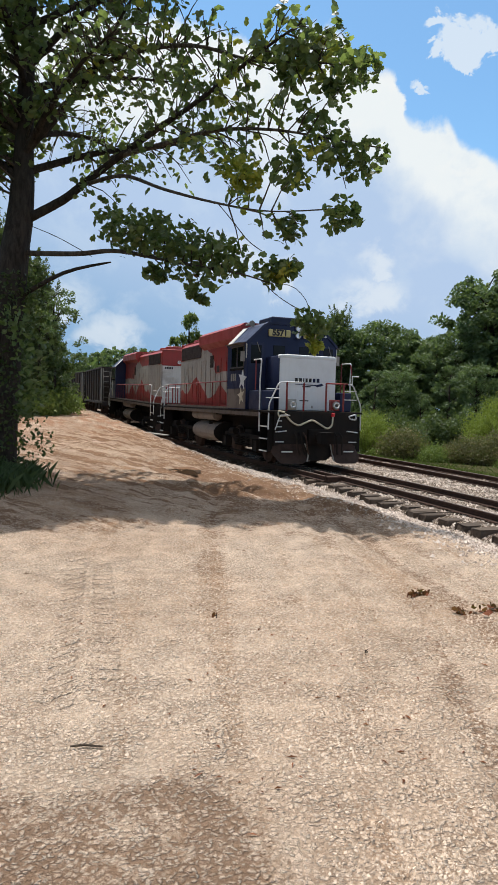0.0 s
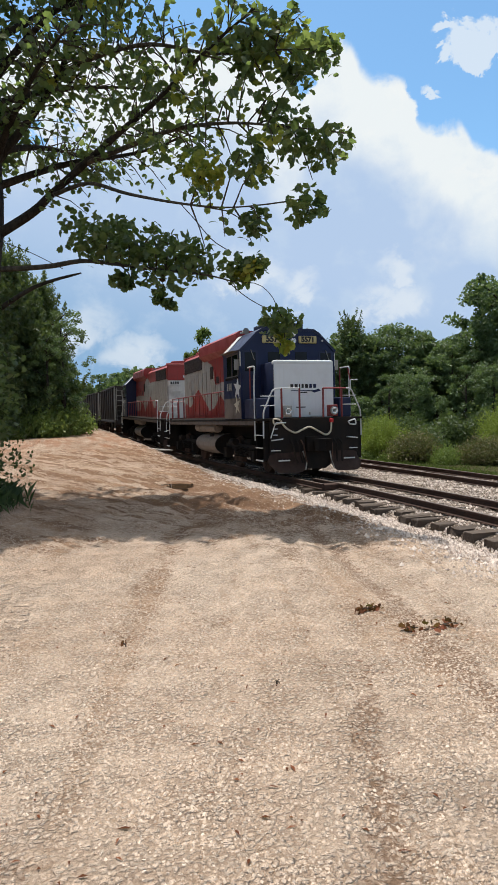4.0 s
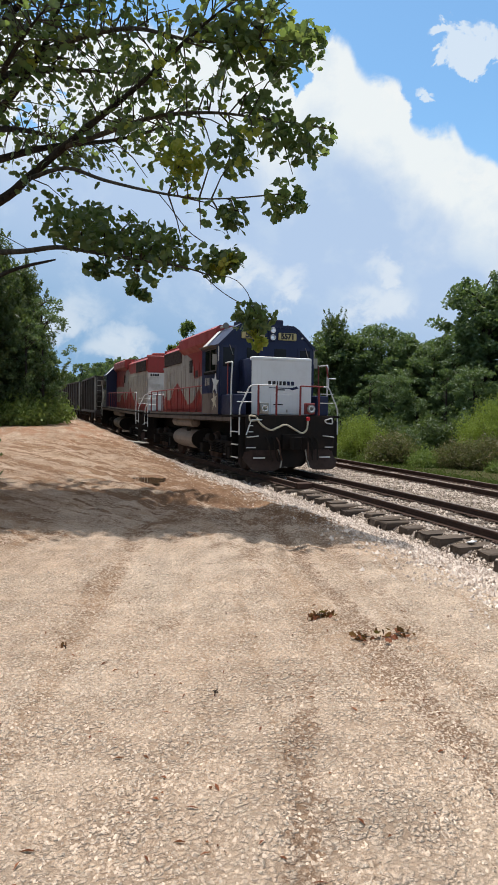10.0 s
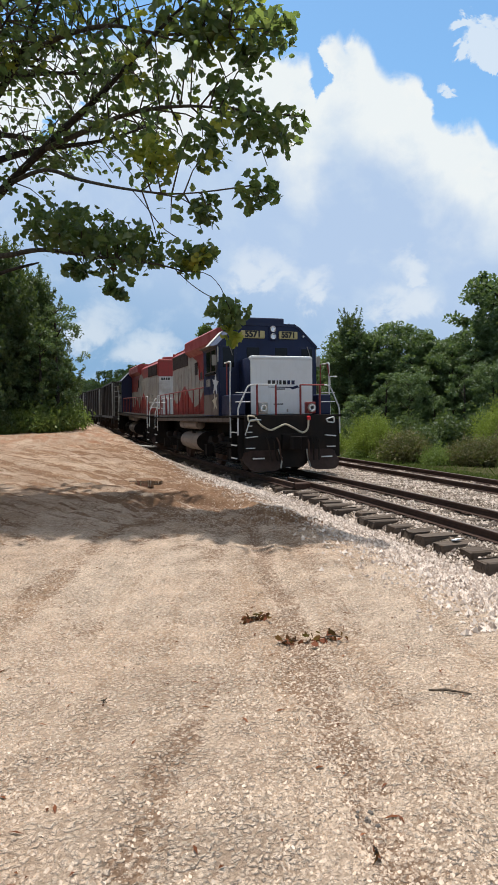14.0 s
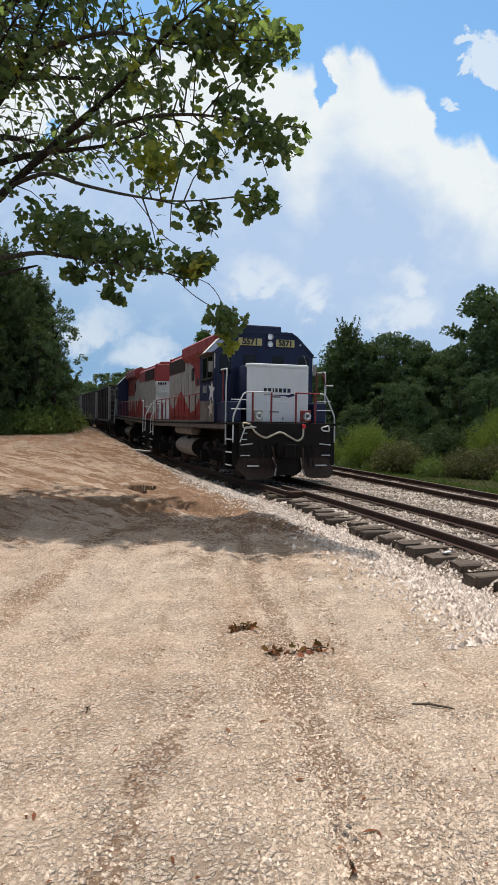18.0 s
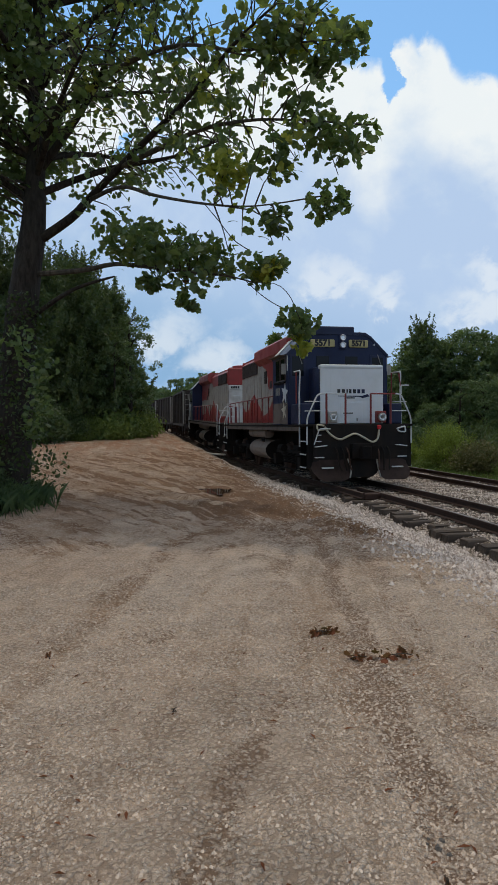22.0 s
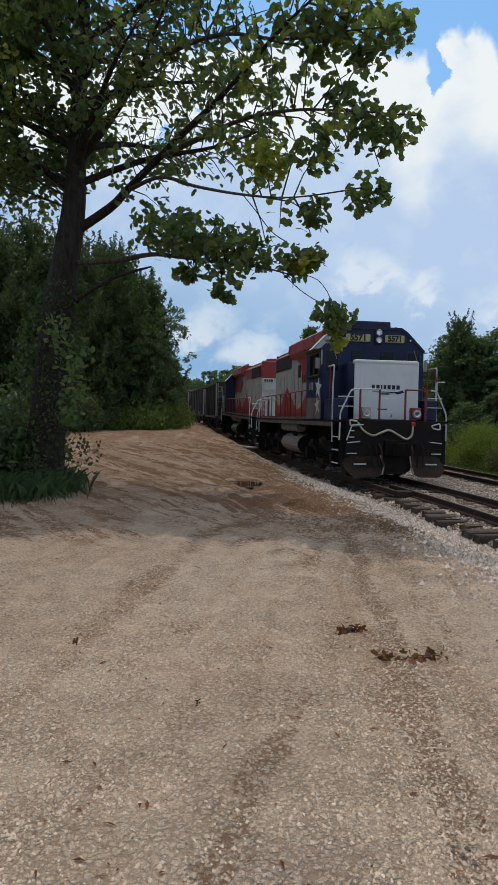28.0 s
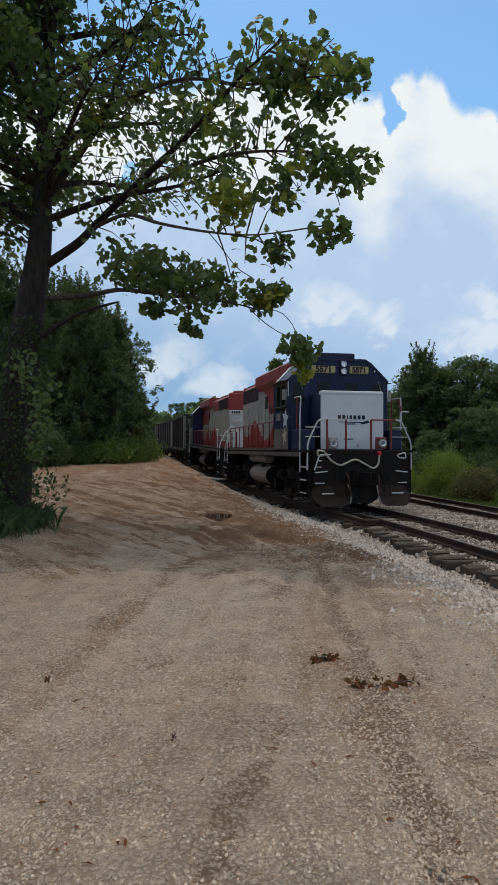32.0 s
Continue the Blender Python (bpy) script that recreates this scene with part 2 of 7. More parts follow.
def finish(g, color, rough=0.6, metal=0.0, bump=None, strength=0.3, dist=0.01, spec=0.5, coat=0.0):
    b = g.add("ShaderNodeBsdfPrincipled", {"Metallic": metal})
    g.put(b.inputs["Base Color"], (*color, 1) if isinstance(color, tuple) else color)
    g.put(b.inputs["Roughness"], rough)
    b.inputs["Specular IOR Level"].default_value = spec
    b.inputs["Coat Weight"].default_value = coat
    if bump is not None:
        n = g.add("ShaderNodeBump", {"Strength": strength, "Distance": dist, "Height": bump})
        g.put(b.inputs["Normal"], n.outputs[0])
    g.add("ShaderNodeOutputMaterial", {0: b})
    return b


def where(g):
    return g.add("ShaderNodeTexCoord").outputs["Object"]


def stretch(g, vec, x, y, z):
    return g.add("ShaderNodeVectorMath", {0: vec, 1: (x, y, z)}, operation="MULTIPLY").outputs[0]


def paint(name, col, grime=(0.06, 0.045, 0.035), amount=0.35, rough=0.5, metal=0.0, scale=2.0, streak=True, bump=0.15, spec=0.5):
    """Weathered paint: blotches, rain streaks and fine grain."""
    m, g = material(name)
    co = where(g)
    blot = g.step(g.noise(co, scale, 6.0, 0.6), 0.42, 0.75)
    run = g.step(g.noise(stretch(g, co, 14, 14, 0.7) if streak else co, 1.0, 4.0, 0.6), 0.45, 0.8)
    dirt = g.math("MULTIPLY", g.math("MAXIMUM", blot, g.math("MULTIPLY", run, 0.8)), amount)
    tint = g.math("MULTIPLY", g.add("ShaderNodeObjectInfo").outputs["Random"], 0.10)
    c = g.mix(dirt, col, grime)
    c = g.mix(tint, c, (0.10, 0.09, 0.08))
    fine = g.noise(co, 60.0, 3.0, 0.6)
    finish(g, c, g.math("MULTIPLY_ADD", blot, 0.25, rough), metal, fine, bump, 0.004, spec)
    return m


def plain_metal(name, col, rough=0.4, metal=1.0):
    m, g = material(name)
    n = g.noise(where(g), 30.0, 4.0)
    finish(g, g.mix(g.math("MULTIPLY", n, 0.5), col, tuple(c * 0.5 for c in col)), rough, metal, n, 0.1, 0.002)
    return m


def leafage(name, dark, mid, light, gloss=0.45, through=0.35, sheen=0.3):
    """Leaves that let light through, each one a little different."""
    m, g = material(name)
    rnd = g.add("ShaderNodeNewGeometry").outputs["Random Per Island"]
    ramp = g.add("ShaderNodeValToRGB", {0: rnd})
    e = ramp.color_ramp.elements
    e[0].color, e[1].color = (*dark, 1), (*light, 1)
    e.new(0.55).color = (*mid, 1)
    blot = g.noise(where(g), 0.7, 3.0)
    col = g.mix(g.step(blot, 0.35, 0.7), g.mix(0.45, ramp.outputs[0], (*dark, 1)), ramp.outputs[0])
    b = g.add("ShaderNodeBsdfPrincipled", {"Base Color": col, "Roughness": gloss})
    b.inputs["Specular IOR Level"].default_value = sheen
    t = g.add("ShaderNodeBsdfTranslucent", {"Color": g.mix(0.5, col, (0.27, 0.38, 0.07))})
    mix = g.add("ShaderNodeMixShader", {0: through, 1: b, 2: t})
    g.add("ShaderNodeOutputMaterial", {0: mix})
    return m


def bark_material(name, dark, light):
    m, g = material(name)
    co = where(g)
    ridge = g.noise(stretch(g, co, 9, 9, 1.6), 1.5, 6.0, 0.65, 0.6)
    patch = g.step(g.noise(co, 1.7, 4.0), 0.45, 0.65)
    c = g.mix(g.step(ridge, 0.3, 0.7), dark, light)
    c = g.mix(g.math("MULTIPLY", patch, 0.35), c, (0.055, 0.050, 0.040))
    finish(g, c, 0.9, 0.0, ridge, 0.9, 0.03, 0.2)
    return m


RED = paint("red_paint", (0.32, 0.032, 0.028), amount=0.35, rough=0.42)
WHITE = paint("white_paint", (0.66, 0.65, 0.62), (0.20, 0.16, 0.12), amount=0.45, rough=0.45)
CLEAN_WHITE = paint("white_enamel", (0.74, 0.76, 0.78), (0.30, 0.28, 0.25), amount=0.16, rough=0.35)
BLUE = paint("blue_paint", (0.005, 0.013, 0.058), (0.018, 0.020, 0.028), amount=0.30, rough=0.42, spec=0.35)
BLACK = paint("black_paint", (0.010, 0.009, 0.009), (0.040, 0.027, 0.020), amount=0.55, rough=0.85, spec=0.1)
GREY_TANK = paint("dusty_tank_paint", (0.24, 0.19, 0.155), (0.075, 0.052, 0.040), amount=0.6, rough=0.7)
RUSTY = paint("rusty_steel", (0.075, 0.042, 0.030), (0.025, 0.018, 0.015), amount=0.7, rough=0.85, scale=4.0, spec=0.2)
HOPPER_BROWN = paint("hopper_brown_paint", (0.030, 0.020, 0.017), (0.012, 0.010, 0.010), amount=0.7, rough=0.8, scale=1.2)
SILL_BROWN = paint("dusty_brown_sill", (0.115, 0.085, 0.068), (0.04, 0.028, 0.022), amount=0.7, rough=0.8)
GRIMY_GREY = paint("grimy_grey_paint", (0.135, 0.105, 0.088), (0.045, 0.032, 0.028), amount=0.75, rough=0.7)
PALE_EDGE = paint("pale_weathered_paint", (0.34, 0.32, 0.29), (0.10, 0.08, 0.06), amount=0.5, rough=0.7)
RAIL_WHITE = paint("handrail_white", (0.62, 0.63, 0.63), (0.25, 0.22, 0.19), amount=0.3, rough=0.4)
CREAM = paint("cream_hose", (0.55, 0.50, 0.38), (0.2, 0.16, 0.1), amount=0.4, rough=0.6)
DULL_RED = paint("dull_red_paint", (0.22, 0.022, 0.022), amount=0.4, rough=0.5)
GRILLE = paint("dark_grille", (0.035, 0.020, 0.018), (0.015, 0.012, 0.012), amount=0.6, rough=0.8, scale=5.0)
BOARD = paint("number_board_cream", (0.52, 0.44, 0.20), (0.2, 0.15, 0.08), amount=0.15, rough=0.5)
INK = paint("black_lettering", (0.010, 0.010, 0.012), (0.03, 0.03, 0.03), amount=0.1, rough=0.5)
STEEL = plain_metal("worn_steel", (0.42, 0.40, 0.38), 0.3)
PLASTIC_RED = paint("red_plastic", (0.65, 0.02, 0.03), amount=0.05, rough=0.3)


def rail_side():
    m, g = material("rail_rust")
    n = g.noise(where(g), 12.0, 5.0)
    finish(g, g.mix(n, (0.030, 0.018, 0.014), (0.075, 0.040, 0.028)), 0.85, 0.2, n, 0.4, 0.004, 0.3)
    return m


def wood_material(name, dark, light):
    m, g = material(name)
    co = where(g)
    grain = g.noise(stretch(g, co, 0.8, 14, 14), 2.0, 6.0, 0.6, 0.4)
    rnd = g.add("ShaderNodeObjectInfo").outputs["Random"]
    c = g.mix(grain, dark, light)
    c = g.mix(g.math("MULTIPLY", rnd, 0.5), c, dark)
    finish(g, c, 0.9, 0.0, grain, 0.8, 0.015, 0.2)
    return m


def glass_dark():
    m, g = material("cab_window_glass")
    n = g.noise(where(g), 3.0, 3.0)
    finish(g, g.mix(n, (0.004, 0.005, 0.006), (0.010, 0.012, 0.014)), 0.10, 0.0, None, spec=0.22)
    return m


def lens_material():
    m, g = material("lamp_glass")
    finish(g, (0.75, 0.76, 0.78), 0.12, 0.5, g.noise(where(g), 40.0, 2.0), 0.2, 0.003)
    return m


RAIL_RUST, GLASS, LENS = rail_side(), glass_dark(), lens_material()
SLEEPER_WOOD = wood_material("creosoted_wood", (0.030, 0.022, 0.017), (0.165, 0.128, 0.100))
PLANK_WOOD = wood_material("grey_plank", (0.20, 0.19, 0.17), (0.42, 0.40, 0.36))
BARK = bark_material("bark", (0.018, 0.013, 0.010), (0.055, 0.042, 0.032))
TWIG = bark_material("twig_bark", (0.045, 0.033, 0.024), (0.12, 0.095, 0.07))
LEAF_BIG = leafage("broad_leaves", (0.066, 0.098, 0.042), (0.115, 0.155, 0.058), (0.215, 0.235, 0.080), 0.38, 0.50, 0.5)
LEAF_YELLOW = leafage("yellowing_leaves", (0.26, 0.29, 0.040), (0.44, 0.42, 0.060), (0.58, 0.49, 0.085), 0.42, 0.55, 0.5)
LEAF_WOOD = leafage("woodland_leaves", (0.042, 0.078, 0.036), (0.090, 0.146, 0.066), (0.160, 0.222, 0.098), 0.42, 0.36, 0.4)
LEAF_CEDAR = leafage("cedar_foliage", (0.032, 0.054, 0.022), (0.062, 0.094, 0.032), (0.120, 0.150, 0.048), 0.5, 0.3, 0.4)
LEAF_VINE = leafage("vine_leaves", (0.022, 0.036, 0.014), (0.040, 0.062, 0.020), (0.075, 0.100, 0.030), 0.5, 0.25, 0.3)
LEAF_BUSH = leafage("bush_leaves", (0.030, 0.054, 0.022), (0.062, 0.100, 0.038), (0.120, 0.165, 0.060), 0.45, 0.3, 0.4)
LEAF_LIME = leafage("lime_shrub_leaves", (0.14, 0.19, 0.026), (0.225, 0.285, 0.038), (0.32, 0.37, 0.056), 0.5, 0.35)
LEAF_BROWN = leafage("browning_shrub_leaves", (0.065, 0.072, 0.030), (0.130, 0.098, 0.044), (0.21, 0.155, 0.070), 0.6, 0.25)
LEAF_WEED = leafage("weed_leaves", (0.075, 0.115, 0.028), (0.135, 0.190, 0.046), (0.23, 0.285, 0.075), 0.5, 0.35)
LEAF_DEAD = leafage("dead_leaves", (0.10, 0.032, 0.018), (0.19, 0.062, 0.032), (0.29, 0.115, 0.060), 0.7, 0.15, 0.1)


def hood_livery():
    """White band with torn edges between red above and below."""
    m, g = material("hood_livery")
    co = where(g)
    s = g.add("ShaderNodeSeparateXYZ", {0: co})
    y, z = s.outputs[1], s.outputs[2]
    wob = g.math("MULTIPLY", g.math("SUBTRACT", g.noise(co, 1.1, 2.0), 0.5), 0.25)
    y = g.math("ADD", y, g.math("MULTIPLY", g.math("SUBTRACT", g.noise(co, 0.9, 4.0, 0.6), 0.5), 1.1))

    def peak(at, half, tall):
        return g.math("MULTIPLY", g.math("MAXIMUM", g.math("SUBTRACT", 1.0, g.math("DIVIDE", g.math("ABSOLUTE", g.math("SUBTRACT", y, at)), half)), 0.0), tall)

    # upper edge: red along the roof and down beside the cab, with one white point between
    top = g.math("ADD", g.math("SUBTRACT", 3.50, g.math("MULTIPLY", g.step(y, 6.5, 5.9), 0.66)), wob)
    top = g.math("ADD", top, peak(7.2, 0.9, 0.45))
    # lower edge: red tongues rise from the walkway
    low = g.math("ADD", g.math("ADD", g.math("ADD", peak(8.3, 1.7, 0.85), peak(10.3, 0.7, 0.35)), peak(5.3, 1.1, 0.50)), 1.92)
    low = g.math("ADD", low, g.math("MULTIPLY", wob, 0.6))
    white = g.math("MULTIPLY", g.step(g.math("SUBTRACT", top, z), -0.01, 0.01), g.step(g.math("SUBTRACT", z, low), -0.01, 0.01))
    red = g.mix(g.noise(co, 2.0, 5.0), (0.36, 0.030, 0.025), (0.25, 0.022, 0.020))
    col = g.mix(white, red, (0.385, 0.355, 0.315))
    run = g.step(g.noise(stretch(g, co, 12, 12, 0.6), 1.0, 4.0, 0.6), 0.45, 0.8)
    blot = g.step(g.noise(co, 2.0, 6.0, 0.6), 0.45, 0.8)
    col = g.mix(g.math("MULTIPLY", g.math("MAXIMUM", run, blot), 0.72), col, (0.105, 0.062, 0.046))
    finish(g, col, 0.5, 0.0, g.noise(co, 60.0, 3.0), 0.15, 0.004)
    return m


LIVERY = hood_livery()


# ---- lie of the land ----
def track_x(y):
    """Centre line of the track the train stands on."""
    y = np.asarray(y, float)
    far = 0.98 + 0.056 * (y - 35) - 0.0022 * (y - 35) ** 2
    return np.where(y < 0, -0.0060 * np.abs(y) ** 1.95, np.where(y < 35, 0.0008 * y * y, far))


def track_z(y):
    y = np.clip(np.asarray(y, float), 0, None)
    return np.where(y < 30, 0.0005 * y * y, 0.45 + 0.012 * (y - 30))


def siding_x(y):
    """Near rail of the second track, which drifts away from the first."""
    y = np.asarray(y, float)
    return track_x(np.minimum(y, 0)) + 2.76 + 0.055 * np.clip(y + 4, 0, 60)


def lattice(x, y, seed=0):
    """Smooth value noise from 0 to 1."""
    xi, yi = np.floor(x), np.floor(y)
    fx, fy = x - xi, y - yi
    fx, fy = fx * fx * (3 - 2 * fx), fy * fy * (3 - 2 * fy)

    def h(a, b):
        s = np.sin(a * 127.1 + b * 311.7 + seed * 74.7) * 43758.5453
        return s - np.floor(s)

    return (h(xi, yi) * (1 - fx) + h(xi + 1, yi) * fx) * (1 - fy) + (h(xi, yi + 1) * (1 - fx) + h(xi + 1, yi + 1) * fx) * fy


def ease(v, a, b):
    t = np.clip((v - a) / (b - a), 0, 1)
    return t * t * (3 - 2 * t)


# ruts: a point on the line, its drift in x for each metre of y, depth, half width, from y, to y
RUTS = [(-4.33, -10.43, 0.26, 0.030, 0.13, -17.0, 4.0), (-4.72, -10.43, 0.27, 0.018, 0.10, -12.5, 3.0), (-6.03, -9.40, 0.33, 0.022, 0.17, -12.5, 4.0), (-5.95, -13.80, 0.50, 0.022, 0.13, -16.5, -13.2),
        (-3.85, -10.4, 0.27, 0.020, 0.12, -15.0, 2.0), (-5.35, -9.0, 0.28, 0.014, 0.16, -13.0, 6.0), (-7.3, -9.4, 0.33, 0.016, 0.18, -16.0, 6.0), (-3.20, -5.0, -0.16, 0.045, 0.14, -9.0, 12.0), (-3.75, -3.5, -0.26, 0.045, 0.15, -9.0, 12.0), (-4.75, -3.5, -0.36, 0.050, 0.16, -8.0, 13.0), (-5.35, -2.0, -0.38, 0.040, 0.15, -8.0, 13.0), (-5.9, 0.0, -0.42, 0.045, 0.17, -7.0, 14.0), (-6.7, 1.0, -0.45, 0.040, 0.17, -7.0, 14.0), (-7.4, 2.4, -0.45, 0.040, 0.18, -6.0, 15.0)]


def ground_z(x, y):
    x, y = np.asarray(x, float), np.asarray(y, float)
    d = x - track_x(y)
    road = 0.05 + 1.5 * (1 - np.exp(-np.clip(y, 0, None) / 26.0))
    road = road + 0.045 * (lattice(x * 0.5, y * 0.35, 1) - 0.5) + 0.03 * (lattice(x * 1.7, y * 0.8, 2) - 0.5)
    # wheel ruts along the road
    u = x - (-3.55 - 0.115 * np.clip(-y, 0, 20))
    for x0, y0, way, deep, wide, near, far_ in RUTS:
        off = x - (x0 + way * (y - y0) + 0.05 * np.sin(y * 1.7 + x0))
        on = ease(y, near - 0.6, near) * (1 - ease(y, far_, far_ + 1.5))
        road = road - on * (deep * np.exp(-((off / wide) ** 2)) - 0.45 * deep * np.exp(-(((np.abs(off) - 1.7 * wide) / (0.6 * wide)) ** 2))) * (0.45 + 1.1 * lattice(y * 0.9, x * 0, 5))
    calm = np.exp(-(((x + 4.0) / 1.0) ** 2 + ((y + 1.3) / 1.5) ** 2))
    road = road * (1 - calm) + (0.05 - 0.07) * calm
    rough = ease(u, -2.2, -0.4) * ease(y, -12.0, -7.0) + 0.6 * ease(y, -9.0, -5.0)
    road = road + rough * (0.055 * (lattice(x * 1.9, y * 1.9, 14) - 0.5) + 0.045 * (lattice(x * 4.1, y * 4.1, 15) - 0.5))
    road = road + 0.022 * (lattice(x * 5, y * 5, 3) - 0.5) + 0.014 * (lattice(x * 9.3 + 2 * y, y * 9.3, 4) - 0.5) + 0.012 * (lattice(x * 15, y * 15 - 3 * x, 8) - 0.5)
    bed = track_z(y) - 0.168 + 0.04 * (lattice(x * 3, y * 3, 6) - 0.5) - 0.12 * np.exp(-(((d + 1.15) / 0.32) ** 2))
    verge = track_z(y) - 0.36 + 0.12 * (lattice(x * 0.4, y * 0.4, 7) - 0.5)
    bed = bed + 0.03 * ease(d, 1.1, 1.9)
    w = ease(d, -2.8, -1.45)
    z = road * (1 - w) + bed * w
    z = z + 0.03 * np.exp(-(((d + 1.8) / 0.35) ** 2))
    w2 = ease(d, 4.4, 6.0)
    z = z * (1 - w2) + verge * w2
    far = ease(np.hypot(x, y), 60, 140)
    z = z * (1 - far) + 0.9 * far
    return z


def spaced(lo, hi, *runs):
    """Even steps within runs of (from, to, step), widening past both ends."""
    mid = [runs[0][0]]
    for a, b, step in runs:
        mid += list(np.linspace(a, b, max(2, round((b - a) / step) + 1))[1:])
    a, s = [mid[0]], runs[0][2]
    while a[-1] > lo:
        s *= 1.22
        a.append(a[-1] - s)
    b, s = [mid[-1]], runs[-1][2]
    while b[-1] < hi:
        s *= 1.22
        b.append(b[-1] + s)
    return np.array(a[:0:-1] + mid + b[1:])


def ground_material():
    m, g = material("sandy_gravel_road")
    co = where(g)
    s = g.add("ShaderNodeSeparateXYZ", {0: co})
    x, y = s.outputs[0], s.outputs[1]
    wide = g.noise(co, 0.35, 5.0, 0.6)
    mid = g.noise(co, 2.2, 6.0, 0.65)
    fine = g.noise(co, 26.0, 5.0, 0.7)
    along = g.noise(stretch(g, co, 2.6, 0.35, 1.0), 1.0, 5.0, 0.6, 0.5)
    warp = g.add("ShaderNodeVectorMath", {0: g.add("ShaderNodeTexNoise", {"Vector": co, "Scale": 30.0, "Detail": 3.0}).outputs["Color"], 1: (0.045, 0.045, 0.0)}, operation="MULTIPLY").outputs[0]
    bent = g.add("ShaderNodeVectorMath", {0: co, 1: warp}, operation="ADD").outputs[0]
    stones = g.add("ShaderNodeTexVoronoi", {"Vector": bent, "Scale": 46.0, "Randomness": 1.0})
    chips = g.add("ShaderNodeTexVoronoi", {"Vector": bent, "Scale": 105.0, "Randomness": 1.0})
    tone = g.add("ShaderNodeSeparateColor", {0: stones.outputs["Color"]}).outputs[0]
    tone2 = g.add("ShaderNodeSeparateColor", {0: chips.outputs["Color"]}).outputs[0]
    sand = g.mix(mid, (0.69, 0.525, 0.392), (0.88, 0.705, 0.55))
    sand = g.mix(g.math("MULTIPLY", g.step(wide, 0.42, 0.62), 0.5), sand, (0.68, 0.47, 0.325))
    # damp brown soil: churned beside the ballast, under the tree (with painted shade), in spots and one rut on the road
    u = g.math("SUBTRACT", x, g.math("MULTIPLY_ADD", g.math("MINIMUM", y, 0.0), 0.115, -3.55))
    lump = g.noise(co, 1.5, 9.0, 0.70, 0.5)
    side = g.math("MULTIPLY_ADD", g.math("SUBTRACT", g.noise(co, 0.45, 4.0, 0.6), 0.5), 5.0, u)
    churn = g.math("MULTIPLY", g.math("MULTIPLY", g.step(side, -2.2, 0.4), g.step(u, 2.5, 1.5)), g.math("MULTIPLY", g.step(y, -12.5, -7.5), g.step(y, 7.0, -2.0, 0.35, 1.0)))

    def spot(cx, cy, rx, ry):
        p = g.math("DIVIDE", g.math("SUBTRACT", x, cx), rx)
        q = g.math("DIVIDE", g.math("SUBTRACT", y, cy), ry)
        return g.step(g.math("ADD", g.math("MULTIPLY", p, p), g.math("MULTIPLY", q, q)), 1.0, 0.15)

    damp_shade = g.math("MULTIPLY", churn, 0.36)
    # oval under the tree: part damp soil, part crown shade put into the colour
    damp_shade = g.math("MAXIMUM", damp_shade, g.math("MULTIPLY", spot(-6.2, -4.0, 4.6, 5.4), 0.20))
    damp_shade = g.math("MAXIMUM", damp_shade, g.math("MULTIPLY", g.step(y, -6.0, 2.0), 0.16))
    for cx, cy, r, k in ((-8.12, -14.72, 0.75, 0.42), (-8.75, -14.7, 0.8, 0.42), (-6.30, -11.92, 0.34, 0.38), (-4.95, -12.95, 0.35, 0.30), (-5.45, -14.62, 0.16, 0.34), (-5.97, -13.80, 0.14, 0.30), (-9.1, -11.4, 0.6, 0.30)):
        damp_shade = g.math("MAXIMUM", damp_shade, g.math("MULTIPLY", spot(cx, cy, r, r), k))
    wander = g.math("MULTIPLY", g.math("SUBTRACT", g.noise(co, 1.3, 4.0, 0.6), 0.5), 0.35)
    for x0, y0, way, wide, near, far_, k in ((-4.33, -10.43, 0.26, 0.24, -17.0, -8.0, 0.42), (-5.95, -13.8, 0.50, 0.22, -17.0, -13.3, 0.36), (-4.74, -10.05, 0.35, 0.26, -11.4, -8.0, 0.34), (-6.03, -9.4, 0.33, 0.36, -12.2, -7.5, 0.34), (-3.85, -10.4, 0.27, 0.22, -14.6, -8.0, 0.26)):
        line = g.math("ABSOLUTE", g.math("SUBTRACT", g.math("ADD", x, wander), g.math("MULTIPLY_ADD", g.math("SUBTRACT", y, y0), way, x0)))
        run = g.math("MULTIPLY", g.step(y, near - 0.5, near + 0.3), g.step(y, far_ + 0.6, far_ - 0.4))
        damp_shade = g.math("MAXIMUM", damp_shade, g.math("MULTIPLY", g.math("MULTIPLY", g.step(line, wide, 0.03), run), k))
    # churned wheel lines in the wet ground beside the engine
    wet = g.math("MULTIPLY", g.math("MULTIPLY", g.step(y, -9.6, -7.6), g.step(y, 16.0, 6.0)), g.step(x, -7.0, -3.8, 0.72, 1.35))
    rows = g.noise(g.add("ShaderNodeCombineXYZ", {0: g.math("MULTIPLY", g.math("ADD", x, g.math("MULTIPLY", y, 0.40)), 2.6), 1: g.math("MULTIPLY", y, 0.22), 2: 3.0}).outputs[0], 1.0, 6.0, 0.66, 0.35)
    damp_shade = g.math("MAXIMUM", damp_shade, g.math("MULTIPLY", g.math("MULTIPLY", g.step(rows, 0.42, 0.60), wet), 0.60))
    mark = g.math("ADD", g.math("ADD", lump, damp_shade), g.math("MULTIPLY", g.math("SUBTRACT", g.noise(co, 19.0, 6.0, 0.8), 0.5), 1.25))
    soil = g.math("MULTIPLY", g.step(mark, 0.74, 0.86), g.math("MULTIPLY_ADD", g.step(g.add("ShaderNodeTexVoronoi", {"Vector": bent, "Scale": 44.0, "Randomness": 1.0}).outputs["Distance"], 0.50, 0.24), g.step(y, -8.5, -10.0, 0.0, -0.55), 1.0))
